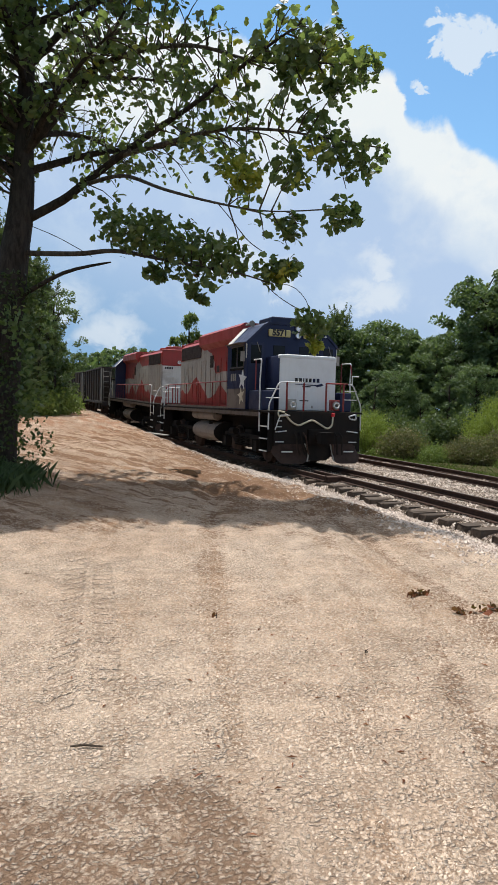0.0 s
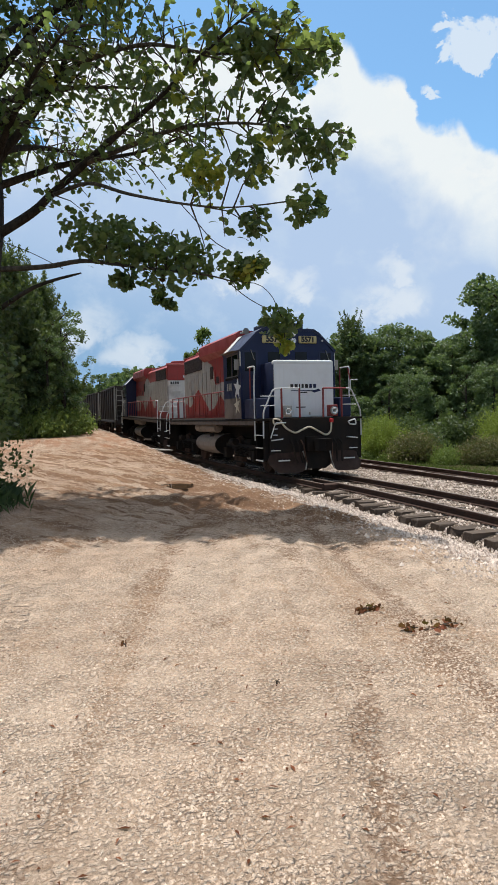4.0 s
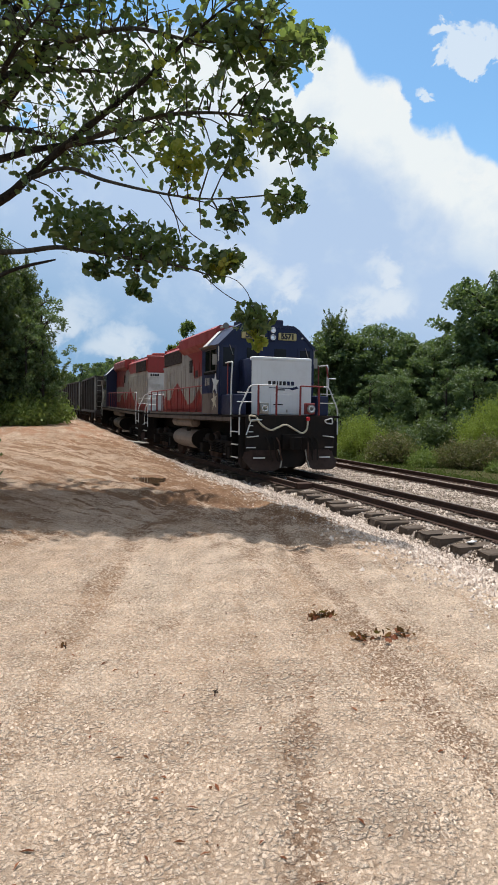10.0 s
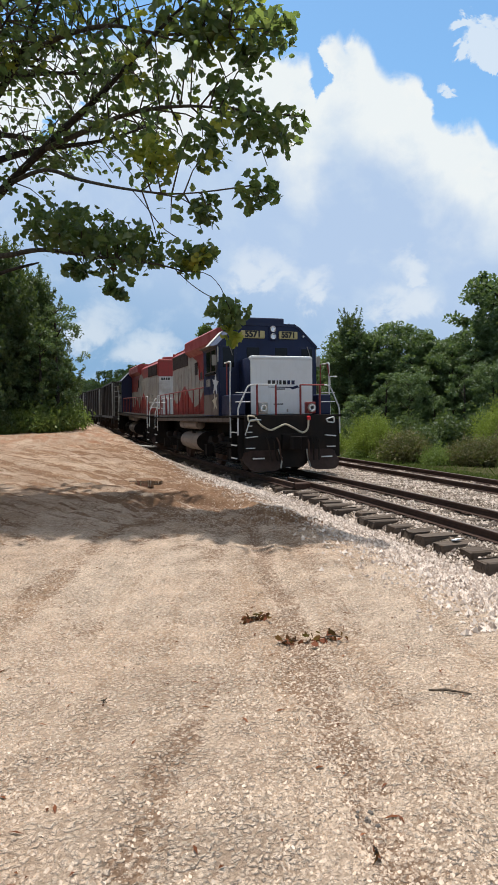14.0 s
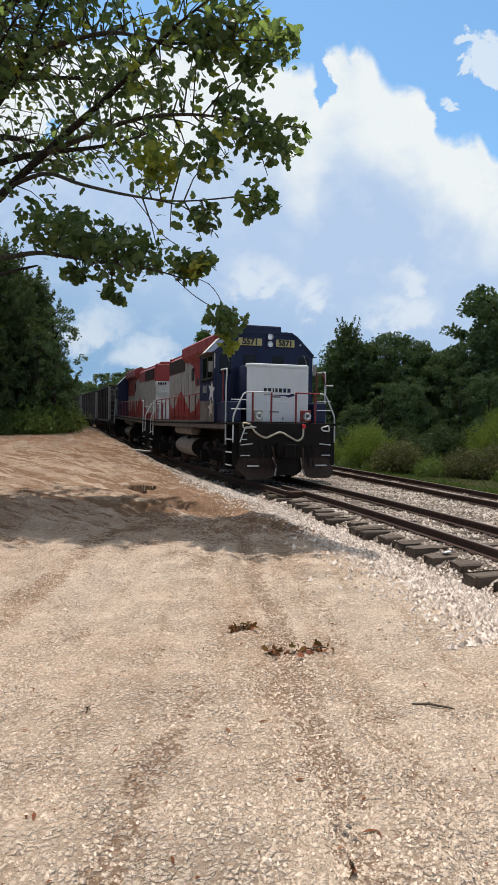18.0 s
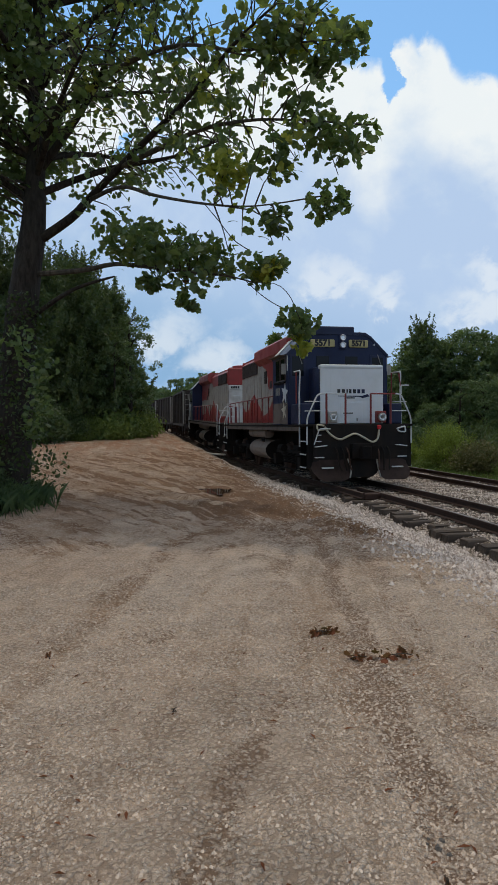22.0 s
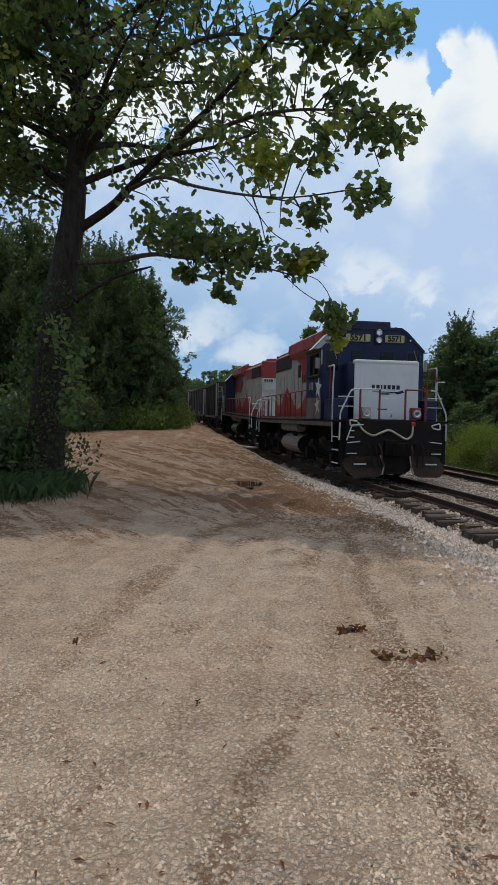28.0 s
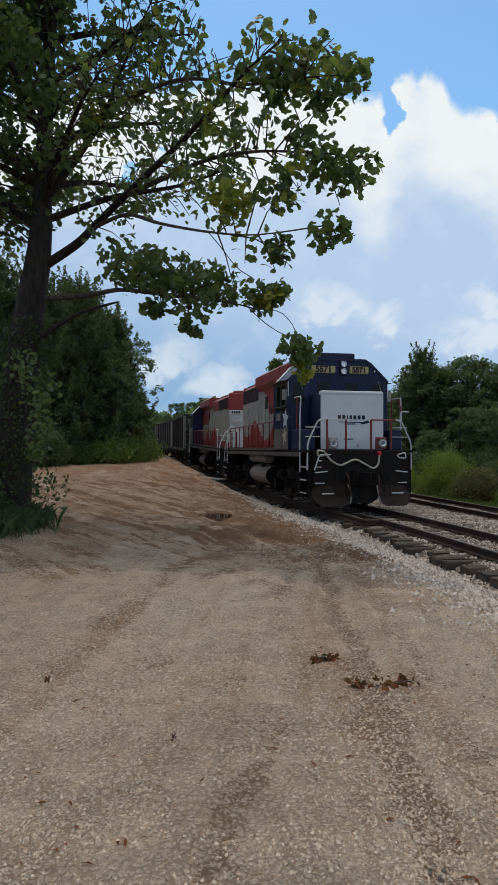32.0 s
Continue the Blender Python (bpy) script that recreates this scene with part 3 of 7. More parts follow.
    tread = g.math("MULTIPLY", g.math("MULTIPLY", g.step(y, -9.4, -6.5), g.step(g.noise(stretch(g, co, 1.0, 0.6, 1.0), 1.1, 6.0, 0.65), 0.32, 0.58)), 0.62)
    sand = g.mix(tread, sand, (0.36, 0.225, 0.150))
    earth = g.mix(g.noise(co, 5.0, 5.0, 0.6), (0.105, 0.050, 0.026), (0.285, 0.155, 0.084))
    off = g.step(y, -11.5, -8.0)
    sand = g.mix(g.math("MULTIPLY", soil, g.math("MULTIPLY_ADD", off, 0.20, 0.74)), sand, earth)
    # faint scuffed lines left by wheels along the road
    bendy = g.math("ADD", g.math("MULTIPLY", g.math("MINIMUM", g.math("ADD", y, 7.0), 0.0), -0.28), g.math("MULTIPLY", g.math("MAXIMUM", g.math("ADD", y, 7.0), 0.0), 0.38))
    lane = g.add("ShaderNodeCombineXYZ", {0: g.math("MULTIPLY", g.math("ADD", x, bendy), 3.2), 1: g.math("MULTIPLY", y, 0.22), 2: 0.0}).outputs[0]
    scuff = g.noise(lane, 1.0, 5.0, 0.62, 0.25)
    scuffed = g.step(g.math("ADD", scuff, g.math("MULTIPLY", g.math("SUBTRACT", fine, 0.5), 0.55)), 0.50, 0.68)
    sand = g.mix(g.math("MULTIPLY", scuffed, 0.60), sand, (0.42, 0.262, 0.155))
    # orange clay further off
    clay = g.math("MULTIPLY", g.step(y, 5.0, 16.0), g.step(along, 0.44, 0.60))
    sand = g.mix(g.math("MULTIPLY", clay, 0.75), sand, (0.42, 0.175, 0.085))
    # pebbles set close together in the packed sand, chips, and earth in the gaps, painted dark for the shade between
    # stones
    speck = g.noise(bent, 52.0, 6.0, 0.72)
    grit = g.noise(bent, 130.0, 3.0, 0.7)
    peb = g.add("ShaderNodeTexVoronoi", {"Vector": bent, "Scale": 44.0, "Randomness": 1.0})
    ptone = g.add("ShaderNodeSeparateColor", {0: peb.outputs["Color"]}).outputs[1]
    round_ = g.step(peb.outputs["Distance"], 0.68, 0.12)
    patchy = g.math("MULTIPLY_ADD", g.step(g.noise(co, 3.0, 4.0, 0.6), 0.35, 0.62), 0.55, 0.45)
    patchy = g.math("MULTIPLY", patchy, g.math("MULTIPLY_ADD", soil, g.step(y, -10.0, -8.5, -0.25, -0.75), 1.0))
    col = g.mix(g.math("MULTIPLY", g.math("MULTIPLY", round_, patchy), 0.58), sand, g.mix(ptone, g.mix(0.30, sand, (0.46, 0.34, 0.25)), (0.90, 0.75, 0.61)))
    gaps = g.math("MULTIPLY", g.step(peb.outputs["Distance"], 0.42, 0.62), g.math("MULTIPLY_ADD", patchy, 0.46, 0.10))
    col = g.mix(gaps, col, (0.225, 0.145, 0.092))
    col = g.mix(g.math("MULTIPLY", g.step(speck, 0.45, 0.33), 0.45), col, (0.165, 0.100, 0.060))
    col = g.mix(g.math("MULTIPLY", g.step(grit, 0.54, 0.72), 0.32), col, (0.24, 0.155, 0.10))
    here = g.math("MULTIPLY", g.step(g.math("ADD", tone, g.math("MULTIPLY", mid, 0.4)), 0.95, 1.10), g.step(stones.outputs["Distance"], 0.45, 0.30))
    col = g.mix(g.math("MULTIPLY", here, 0.6), col, (0.76, 0.64, 0.51))
    # ballast limestone round the rails
    d = g.math("ABSOLUTE", g.math("SUBTRACT", x, 1.1))
    lime = g.step(g.math("ADD", d, g.math("MULTIPLY", g.math("SUBTRACT", mid, 0.5), 0.9)), 3.75, 3.35)
    rock = g.add("ShaderNodeTexVoronoi", {"Vector": co, "Scale": 44.0})
    rtone = g.add("ShaderNodeSeparateColor", {0: rock.outputs["Color"]}).outputs[0]
    stone = g.mix(rtone, (0.36, 0.285, 0.22), (0.76, 0.64, 0.53))
    # gaps between the stones painted dark in place of their shade
    stone = g.mix(g.step(rock.outputs["Distance"], 0.22, 0.55), stone, (0.09, 0.066, 0.048))
    col = g.mix(lime, col, stone)
    # earth and grass past the railway
    green = g.math("MAXIMUM", g.step(x, 5.0, 6.2), g.step(g.math("ADD", x, g.math("MULTIPLY", mid, 1.5)), -9.2, -10.0))
    col = g.mix(green, col, g.mix(mid, (0.045, 0.055, 0.018), (0.10, 0.09, 0.04)))
    h = g.math("ADD", g.math("MULTIPLY", speck, 0.8), g.math("MULTIPLY", fine, 0.7))
    h = g.math("ADD", h, g.math("MULTIPLY", g.math("MULTIPLY", round_, patchy), 0.85))
    h = g.math("ADD", h, g.math("MULTIPLY", here, 0.35))
    # lugged tyre prints in two rows
    tx = g.math("ABSOLUTE", g.math("SUBTRACT", x, g.math("MULTIPLY_ADD", g.math("ADD", y, 12.6), 0.16, -8.02)))
    lug = g.step(g.math("SINE", g.math("MULTIPLY", g.math("ADD", y, g.math("MULTIPLY", tx, 0.5)), 42.0)), -0.2, 0.4)
    print_here = g.math("MULTIPLY", g.math("MULTIPLY", g.math("MULTIPLY", g.step(tx, 0.24, 0.20), g.step(tx, 0.03, 0.06)), g.step(mid, 0.34, 0.48)), g.math("MULTIPLY", g.step(y, -13.6, -13.1), g.step(y, -9.6, -10.6)))
    h = g.math("ADD", h, g.math("MULTIPLY", g.math("MULTIPLY", lug, print_here), 1.8))
    # hollows between the lugs darkened in colour, as their shade would be
    col = g.mix(g.math("MULTIPLY", g.math("MULTIPLY", g.math("SUBTRACT", 1.0, lug), print_here), 0.30), col, (0.33, 0.22, 0.15))
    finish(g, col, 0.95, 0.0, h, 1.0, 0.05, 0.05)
    return m


def build_ground():
    xs = spaced(-900, 900, (-12.0, -9.4, 0.11), (-9.4, -2.4, 0.035), (-2.4, 6.0, 0.11))
    ys = spaced(-160, 1800, (-16.5, -15.2, 0.11), (-15.2, -8.0, 0.035), (-8.0, 4.0, 0.07), (4.0, 14.0, 0.12))
    X, Y = np.meshgrid(xs, ys)
    Z = ground_z(X, Y)
    n, k = len(ys), len(xs)
    i = np.arange(n * k).reshape(n, k)
    f = np.stack([i[:-1, :-1], i[:-1, 1:], i[1:, 1:], i[1:, :-1]], -1).reshape(-1, 4)
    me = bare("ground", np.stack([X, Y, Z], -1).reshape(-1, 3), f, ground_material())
    me.polygons.foreach_set("use_smooth", [True] * len(me.polygons))
    return tagged(new("ground", me), "pale sandy gravel road with ruts beside the railway", "ground", kind="structure")


build_ground()


def stone_material(name, a, b):
    m, g = material(name)
    rnd = g.add("ShaderNodeNewGeometry").outputs["Random Per Island"]
    n = g.noise(where(g), 40.0, 4.0)
    finish(g, g.mix(g.math("MULTIPLY", n, 0.35), g.mix(rnd, a, b), (0.15, 0.11, 0.08)), 0.95, 0.0, n, 0.3, 0.004, 0.05)
    return m


def scatter_stones(name, n, place, lo, hi, mat, label, sink=0.35, tall=0.7):
    """Many small angular stones lying on the ground."""
    rng = np.random.default_rng(len(name) * 31 + n)
    k = 5
    ring = np.arange(k) * 2 * math.pi / k
    base = np.concatenate([np.stack([np.cos(ring), np.sin(ring), 0 * ring - 0.35], -1), [(0, 0, 0.75)]])
    tri = np.array([(i, (i + 1) % k, k) for i in range(k)])
    x, y = place(rng, n)
    z = ground_z(x, y)
    size = lo + (hi - lo) * rng.random(n) ** 2.5
    v = base[None] * (0.6 + 0.6 * rng.random((n, 6, 1))) + rng.normal(0, 0.13, (n, 6, 3))
    v[:, 5, :2] += rng.normal(0, 0.3, (n, 2))
    a = rng.random(n) * 6.283
    c, s = np.cos(a)[:, None], np.sin(a)[:, None]
    v = np.stack([v[..., 0] * c - v[..., 1] * s, v[..., 0] * s + v[..., 1] * c, v[..., 2] * tall], -1) * size[:, None, None]
    v = v + np.stack([x, y, z + size * (0.5 - sink)], -1)[:, None]
    f = (np.arange(n)[:, None, None] * 6 + tri[None]).reshape(-1, 3)
    return tagged(new(name, bare(name, v.reshape(-1, 3), f, mat)), label, "gravel", kind="stuff")


def near_road(rng, n):
    """Thicker towards the place where one stands, thin on the packed wheel tracks."""
    r = 1.5 + 9.8 * rng.random(n * 3) ** 1.15
    a = rng.uniform(-0.95, 0.80, n * 3)
    x, y = -7.2 + r * np.sin(a + 0.22), -16.7 + r * np.cos(a + 0.22)
    keep = (lattice(x * 1.2, y * 0.5, 11) + 0.5 * lattice(x * 4, y * 4, 12) > 0.30 + 0.35 * rng.random(n * 3)) & (np.hypot((x + 8.0) / 0.9, (y + 14.6) / 0.8) > 0.6 + 0.9 * rng.random(n * 3)) & (x - track_x(y) < -2.2)
    return x[keep][:n], y[keep][:n]


def scatter(name, n, place, lo, hi, mat, label, sink=0.35, tall=0.7):
    x, y = place(np.random.default_rng(n), n)
    return scatter_stones(name, len(x), lambda r, k: (x, y), lo, hi, mat, label, sink, tall)


def on_ballast(rng, n):
    y = -13.0 + 26.0 * rng.random(n) ** 1.7
    side = rng.random(n)
    d = np.where(side < 0.38, rng.normal(-1.80, 0.42, n), rng.uniform(-1.6, 4.6, n))
    keep = (np.abs(d + 0.76) > 0.07) & (np.abs(d - 0.76) > 0.07)
    return (track_x(y) + d)[keep], y[keep]


ROAD_STONE = stone_material("road_pebbles", (0.50, 0.385, 0.285), (0.78, 0.635, 0.505))
BALLAST_STONE = stone_material("limestone_ballast", (0.32, 0.25, 0.20), (0.90, 0.78, 0.68))
scatter("road_gravel", 150000, near_road, 0.0038, 0.0130, ROAD_STONE, "loose pale pebbles and chips on the sandy road", 0.45, 0.85)
scatter("ballast_stones", 80000, on_ballast, 0.013, 0.034, BALLAST_STONE, "crushed pale limestone ballast beside and between the rails", 0.12, 1.05)


# ---- railway track ----
def rail_shape(line, y0, y1, step=1.0):
    """A rolled rail: foot, web and head swept along a line of x and z by y."""
    prof = [(-0.065, -0.136), (0.065, -0.136), (0.065, -0.126), (0.010, -0.110), (0.010, -0.040), (0.034, -0.032), (0.034, -0.006), (0.026, 0.0), (-0.026, 0.0), (-0.034, -0.006), (-0.034, -0.032), (-0.010, -0.040), (-0.010, -0.110), (-0.065, -0.126)]
    s, ys = Shape(), np.arange(y0, y1 + step / 2, step)
    n = len(prof)
    v = []
    for y in ys:
        x, z = line(y)
        v += [(x + a, y, z + b) for a, b in prof]
    f, slots = [], []
    for i in range(len(ys) - 1):
        for k in range(n):
            f.append((i * n + k, i * n + (k + 1) % n, (i + 1) * n + (k + 1) % n, (i + 1) * n + k))
            slots.append(1 if k == 7 else 0)
    f += [tuple(range(n - 1, -1, -1)), tuple((len(ys) - 1) * n + k for k in range(n))]
    s.add(v, f)
    s.m = slots + [0, 0]
    return s


def shiny_head():
    m, g = material("rail_head")
    n = g.noise(stretch(g, where(g), 30, 0.5, 30), 1.0, 4.0)
    finish(g, g.mix(n, (0.10, 0.07, 0.055), (0.22, 0.18, 0.15)), 0.5, 0.6, n, 0.2, 0.003)
    return m


RAIL_HEAD = shiny_head()


def build_tracks():
    t1 = tagged(new("railway_track"), "rusty steel rails on dark worn wooden sleepers in limestone ballast", "track", kind="structure")
    for d, y0 in ((-0.755, -2.7), (0.755, -45)):
        part("rail", rail_shape(lambda y: (float(track_x(y)) + d, float(track_z(y))), y0, 95), [RAIL_RUST, RAIL_HEAD], t1, "rusty rolled steel rail")
    # the points before the engine: the blade runs on as the near rail
    part("switch_rail", rail_shape(lambda y: (float(track_x(y)) - 0.33, float(track_z(y)) - 0.002), -45.2, -1.2), [RAIL_RUST, RAIL_HEAD], t1, "switch rail running on from the points")
    part("switch_block", Shape().box(-0.78, -0.28, -2.75, -2.45, -0.16, -0.02, 0.02), RAIL_RUST, t1, "rusty block at the points")
    t2 = tagged(new("railway_siding"), "rusty siding rails at the edge of the weeds", "track", kind="structure")
    for d in (0.0, 0.98):
        part("rail", rail_shape(lambda y: (float(siding_x(y)) + d, float(track_z(y)) + 0.01), -45, 60), [RAIL_RUST, RAIL_HEAD], t2, "rusty rolled steel rail")
    return t1, t2


TRACK, SIDING = build_tracks()


def spline(pts, n):
    """Points along a smooth curve through pts."""
    p = np.array(pts, float)
    t = np.linspace(0, len(p) - 1, n)
    out = []
    for u in t:
        i = min(int(u), len(p) - 2)
        f = u - i
        p0, p1, p2, p3 = p[max(i - 1, 0)], p[i], p[i + 1], p[min(i + 2, len(p) - 1)]
        out.append(0.5 * (2 * p1 + (p2 - p0) * f + (2 * p0 - 5 * p1 + 4 * p2 - p3) * f * f + (3 * p1 - p0 - 3 * p2 + p3) * f ** 3))
    return np.array(out)


# ---- locomotives ----
def letters(text, size, mat, m, parent, name="lettering", thick=0.004):
    cu = bpy.data.curves.new(name, "FONT")
    cu.body, cu.size, cu.align_x, cu.align_y, cu.extrude, cu.offset = text, size, "CENTER", "CENTER", thick, 0.012
    tmp = bpy.data.objects.new(name, cu)
    me = bpy.data.meshes.new_from_object(tmp)
    bpy.data.objects.remove(tmp)
    bpy.data.curves.remove(cu)
    me.materials.clear()
    me.materials.append(mat)
    return part(name, me, mat, parent, at=m)


def star_shape(r, t=0.004):
    """A flat five-pointed star in the plane x = 0."""
    pts = []
    for k in range(10):
        a, q = math.pi / 2 + k * math.pi / 5, r if k % 2 == 0 else r * 0.4
        pts.append((q * math.cos(a), q * math.sin(a)))
    return Shape().prism(pts, "x", -t, t)


def lamp_shape(r, depth):
    return Shape().turn([(0.0, r), (-depth * 0.9, r * 1.02), (-depth, r * 0.92), (-depth * 0.9, r * 0.8), (-depth * 0.5, r * 0.6)], (0, 0, 0), "y", 16)


PLOW_RUST = paint("plough_rust", (0.042, 0.025, 0.020), (0.014, 0.011, 0.010), amount=0.85, rough=0.8, scale=3.0, spec=0.2)
WHEEL = Shape().turn([(-0.07, 0.10), (-0.07, 0.44), (-0.055, 0.475), (0.045, 0.495), (0.05, 0.53), (0.075, 0.53), (0.075, 0.12), (0.10, 0.10)], (0, 0, 0), "x", 24).mesh("wheel", RUSTY, smooth=True)
COIL = Shape().tube([(0.085 * math.cos(a * 1.05), 0.085 * math.sin(a * 1.05), a * 0.013) for a in range(24)], 0.018, 5).mesh("spring", BLACK, smooth=True)


def bogie(parent, y, name="truck", base=1.35, wheel=0.5, dusty=BLACK):
    """A two-axle truck with side frames, wheels, springs and axle boxes."""
    tr = new(name)
    tr.parent = parent
    tr.location = (0, y, 0)
    for s in (-1, 1):
        frame_side = Shape().prism([(-base - 0.45, 0.62), (-base + 0.35, 0.62), (-base + 0.62, 0.42), (base - 0.62, 0.42), (base - 0.35, 0.62), (base + 0.45, 0.62), (base + 0.45, 0.80), (-base - 0.45, 0.80)], "x", s * 0.98, s * 1.08)
        part("side_frame", frame_side, dusty, tr)
        for yy in (-base, base):
            part("axle_box", Shape().box(s * 1.09, s * 1.24, yy - 0.17, yy + 0.17, 0.34, 0.66, 0.03), dusty, tr)
        for yy in (-0.42, 0.0, 0.42):
            part("spring", COIL, BLACK, tr, at=pose(s * 1.13, yy, 0.42))
        part("brake_cylinder", Shape().turn([(-0.22, 0.0), (-0.22, 0.11), (0.2, 0.11), (0.24, 0.06)], (s * 1.16, 0.75, 0.86), "y", 12), dusty, tr)
        part("brake_rod", Shape().tube([(s * 1.12, -base, 0.25), (s * 1.12, base, 0.25)], 0.025, 6), dusty, tr)
    for yy in (-base, base):
        part("axle", Shape().tube([(-0.8, yy, wheel), (0.8, yy, wheel)], 0.08, 10), RUSTY, tr)
        for s in (-1, 1):
            part("wheel", WHEEL, RUSTY, tr, at=pose(s * 0.76, yy, wheel, 0, 0, 0 if s < 0 else 180))
    part("bolster", Shape().box(-0.95, 0.95, -0.3, 0.3, 0.5, 0.95, 0.04), dusty, tr)
    return tr


def coupler(parent, y, way, z=0.86):
    c = Shape().box(-0.11, 0.11, min(y, y + way * 0.5), max(y, y + way * 0.5), z - 0.10, z + 0.10, 0.03)
    c.prism([(-0.20, y + way * 0.45), (0.05, y + way * 0.42), (0.19, y + way * 0.55), (0.17, y + way * 0.72), (0.02, y + way * 0.66), (-0.05, y + way * 0.80), (-0.22, y + way * 0.72)], "z", z - 0.16, z + 0.16)
    return part("coupler", c, BLACK, parent, "dark steel knuckle coupler")


def plow_half(s, y, way):
    """One half of the plough: a curved plate with rounded lower corners, open at the middle."""
    front, back, k, n = [], [], 9, 6
    for i in range(k + 1):
        x = 0.40 + 0.95 * i / k
        edge = max(0.0, (i / k - 0.72) / 0.28)
        inner = max(0.0, 1 - i / k / 0.25)
        low = 0.13 + 0.22 * edge ** 2.2 + 0.10 * inner ** 2
        top = 0.66 - 0.10 * edge ** 2
        for j in range(n + 1):
            w = j / n
            z = low + (top - low) * w
            q = y + way * (0.05 + 0.24 * (1 - w) ** 2 - 0.16 * edge ** 2 + 0.03 * (1 - i / k))
            front.append((s * x, q, z))
            back.append((s * x, q - way * 0.018, z))
    m, sh = (k + 1) * (n + 1), Shape()
    f = []
    for i in range(k):
        for j in range(n):
            a = i * (n + 1) + j
            f += [(a, a + 1, a + n + 2, a + n + 1), (m + a, m + a + n + 1, m + a + n + 2, m + a + 1)]
    rim = [i * (n + 1) for i in range(k + 1)] + [k * (n + 1) + j for j in range(1, n + 1)] + [i * (n + 1) + n for i in range(k - 1, -1, -1)] + list(range(n - 1, 0, -1))
    f += [(p, q, m + q, m + p) for p, q in zip(rim, rim[1:] + rim[:1])]
    return sh.add(front + back, f)


def stair(parent, s, y, way, edge=RAIL_WHITE):
    """Corner steps from the platform down towards the rail, with pale tread edges."""
    well = Shape()
    well.box(s * 1.02, s * 1.05, y - 0.28, y + 0.28, 0.40, 1.46)
    well.box(s * 1.05, s * 1.45, y - 0.29, y - 0.27, 0.45, 1.46)
    well.box(s * 1.05, s * 1.45, y + 0.27, y + 0.29, 0.45, 1.46)
    w = part("step_well", well, BLACK, parent)
    for z in (0.44, 0.78, 1.12):
        part("tread", Shape().box(min(s * 1.05, s * 1.46), max(s * 1.05, s * 1.46), y - 0.265, y + 0.265, z, z + 0.025), BLACK, w)
        part("tread_edge", Shape().box(min(s * 1.462, s * 1.48), max(s * 1.462, s * 1.48), y - 0.265, y + 0.265, z, z + 0.03), edge, w, "pale tread edge")


def bend(pts, cut=0.12, n=4):
    """Rounds the corners of a bent bar."""
    pts, out = [Vector(p) for p in pts], [Vector(pts[0])]
    for a, b, c in zip(pts, pts[1:], pts[2:]):
        u, w = b + (a - b).normalized() * cut, b + (c - b).normalized() * cut
        out += [u.lerp(b, t).lerp(b.lerp(w, t), t) for t in [k / n for k in range(n + 1)]]
    return out + [pts[-1]]


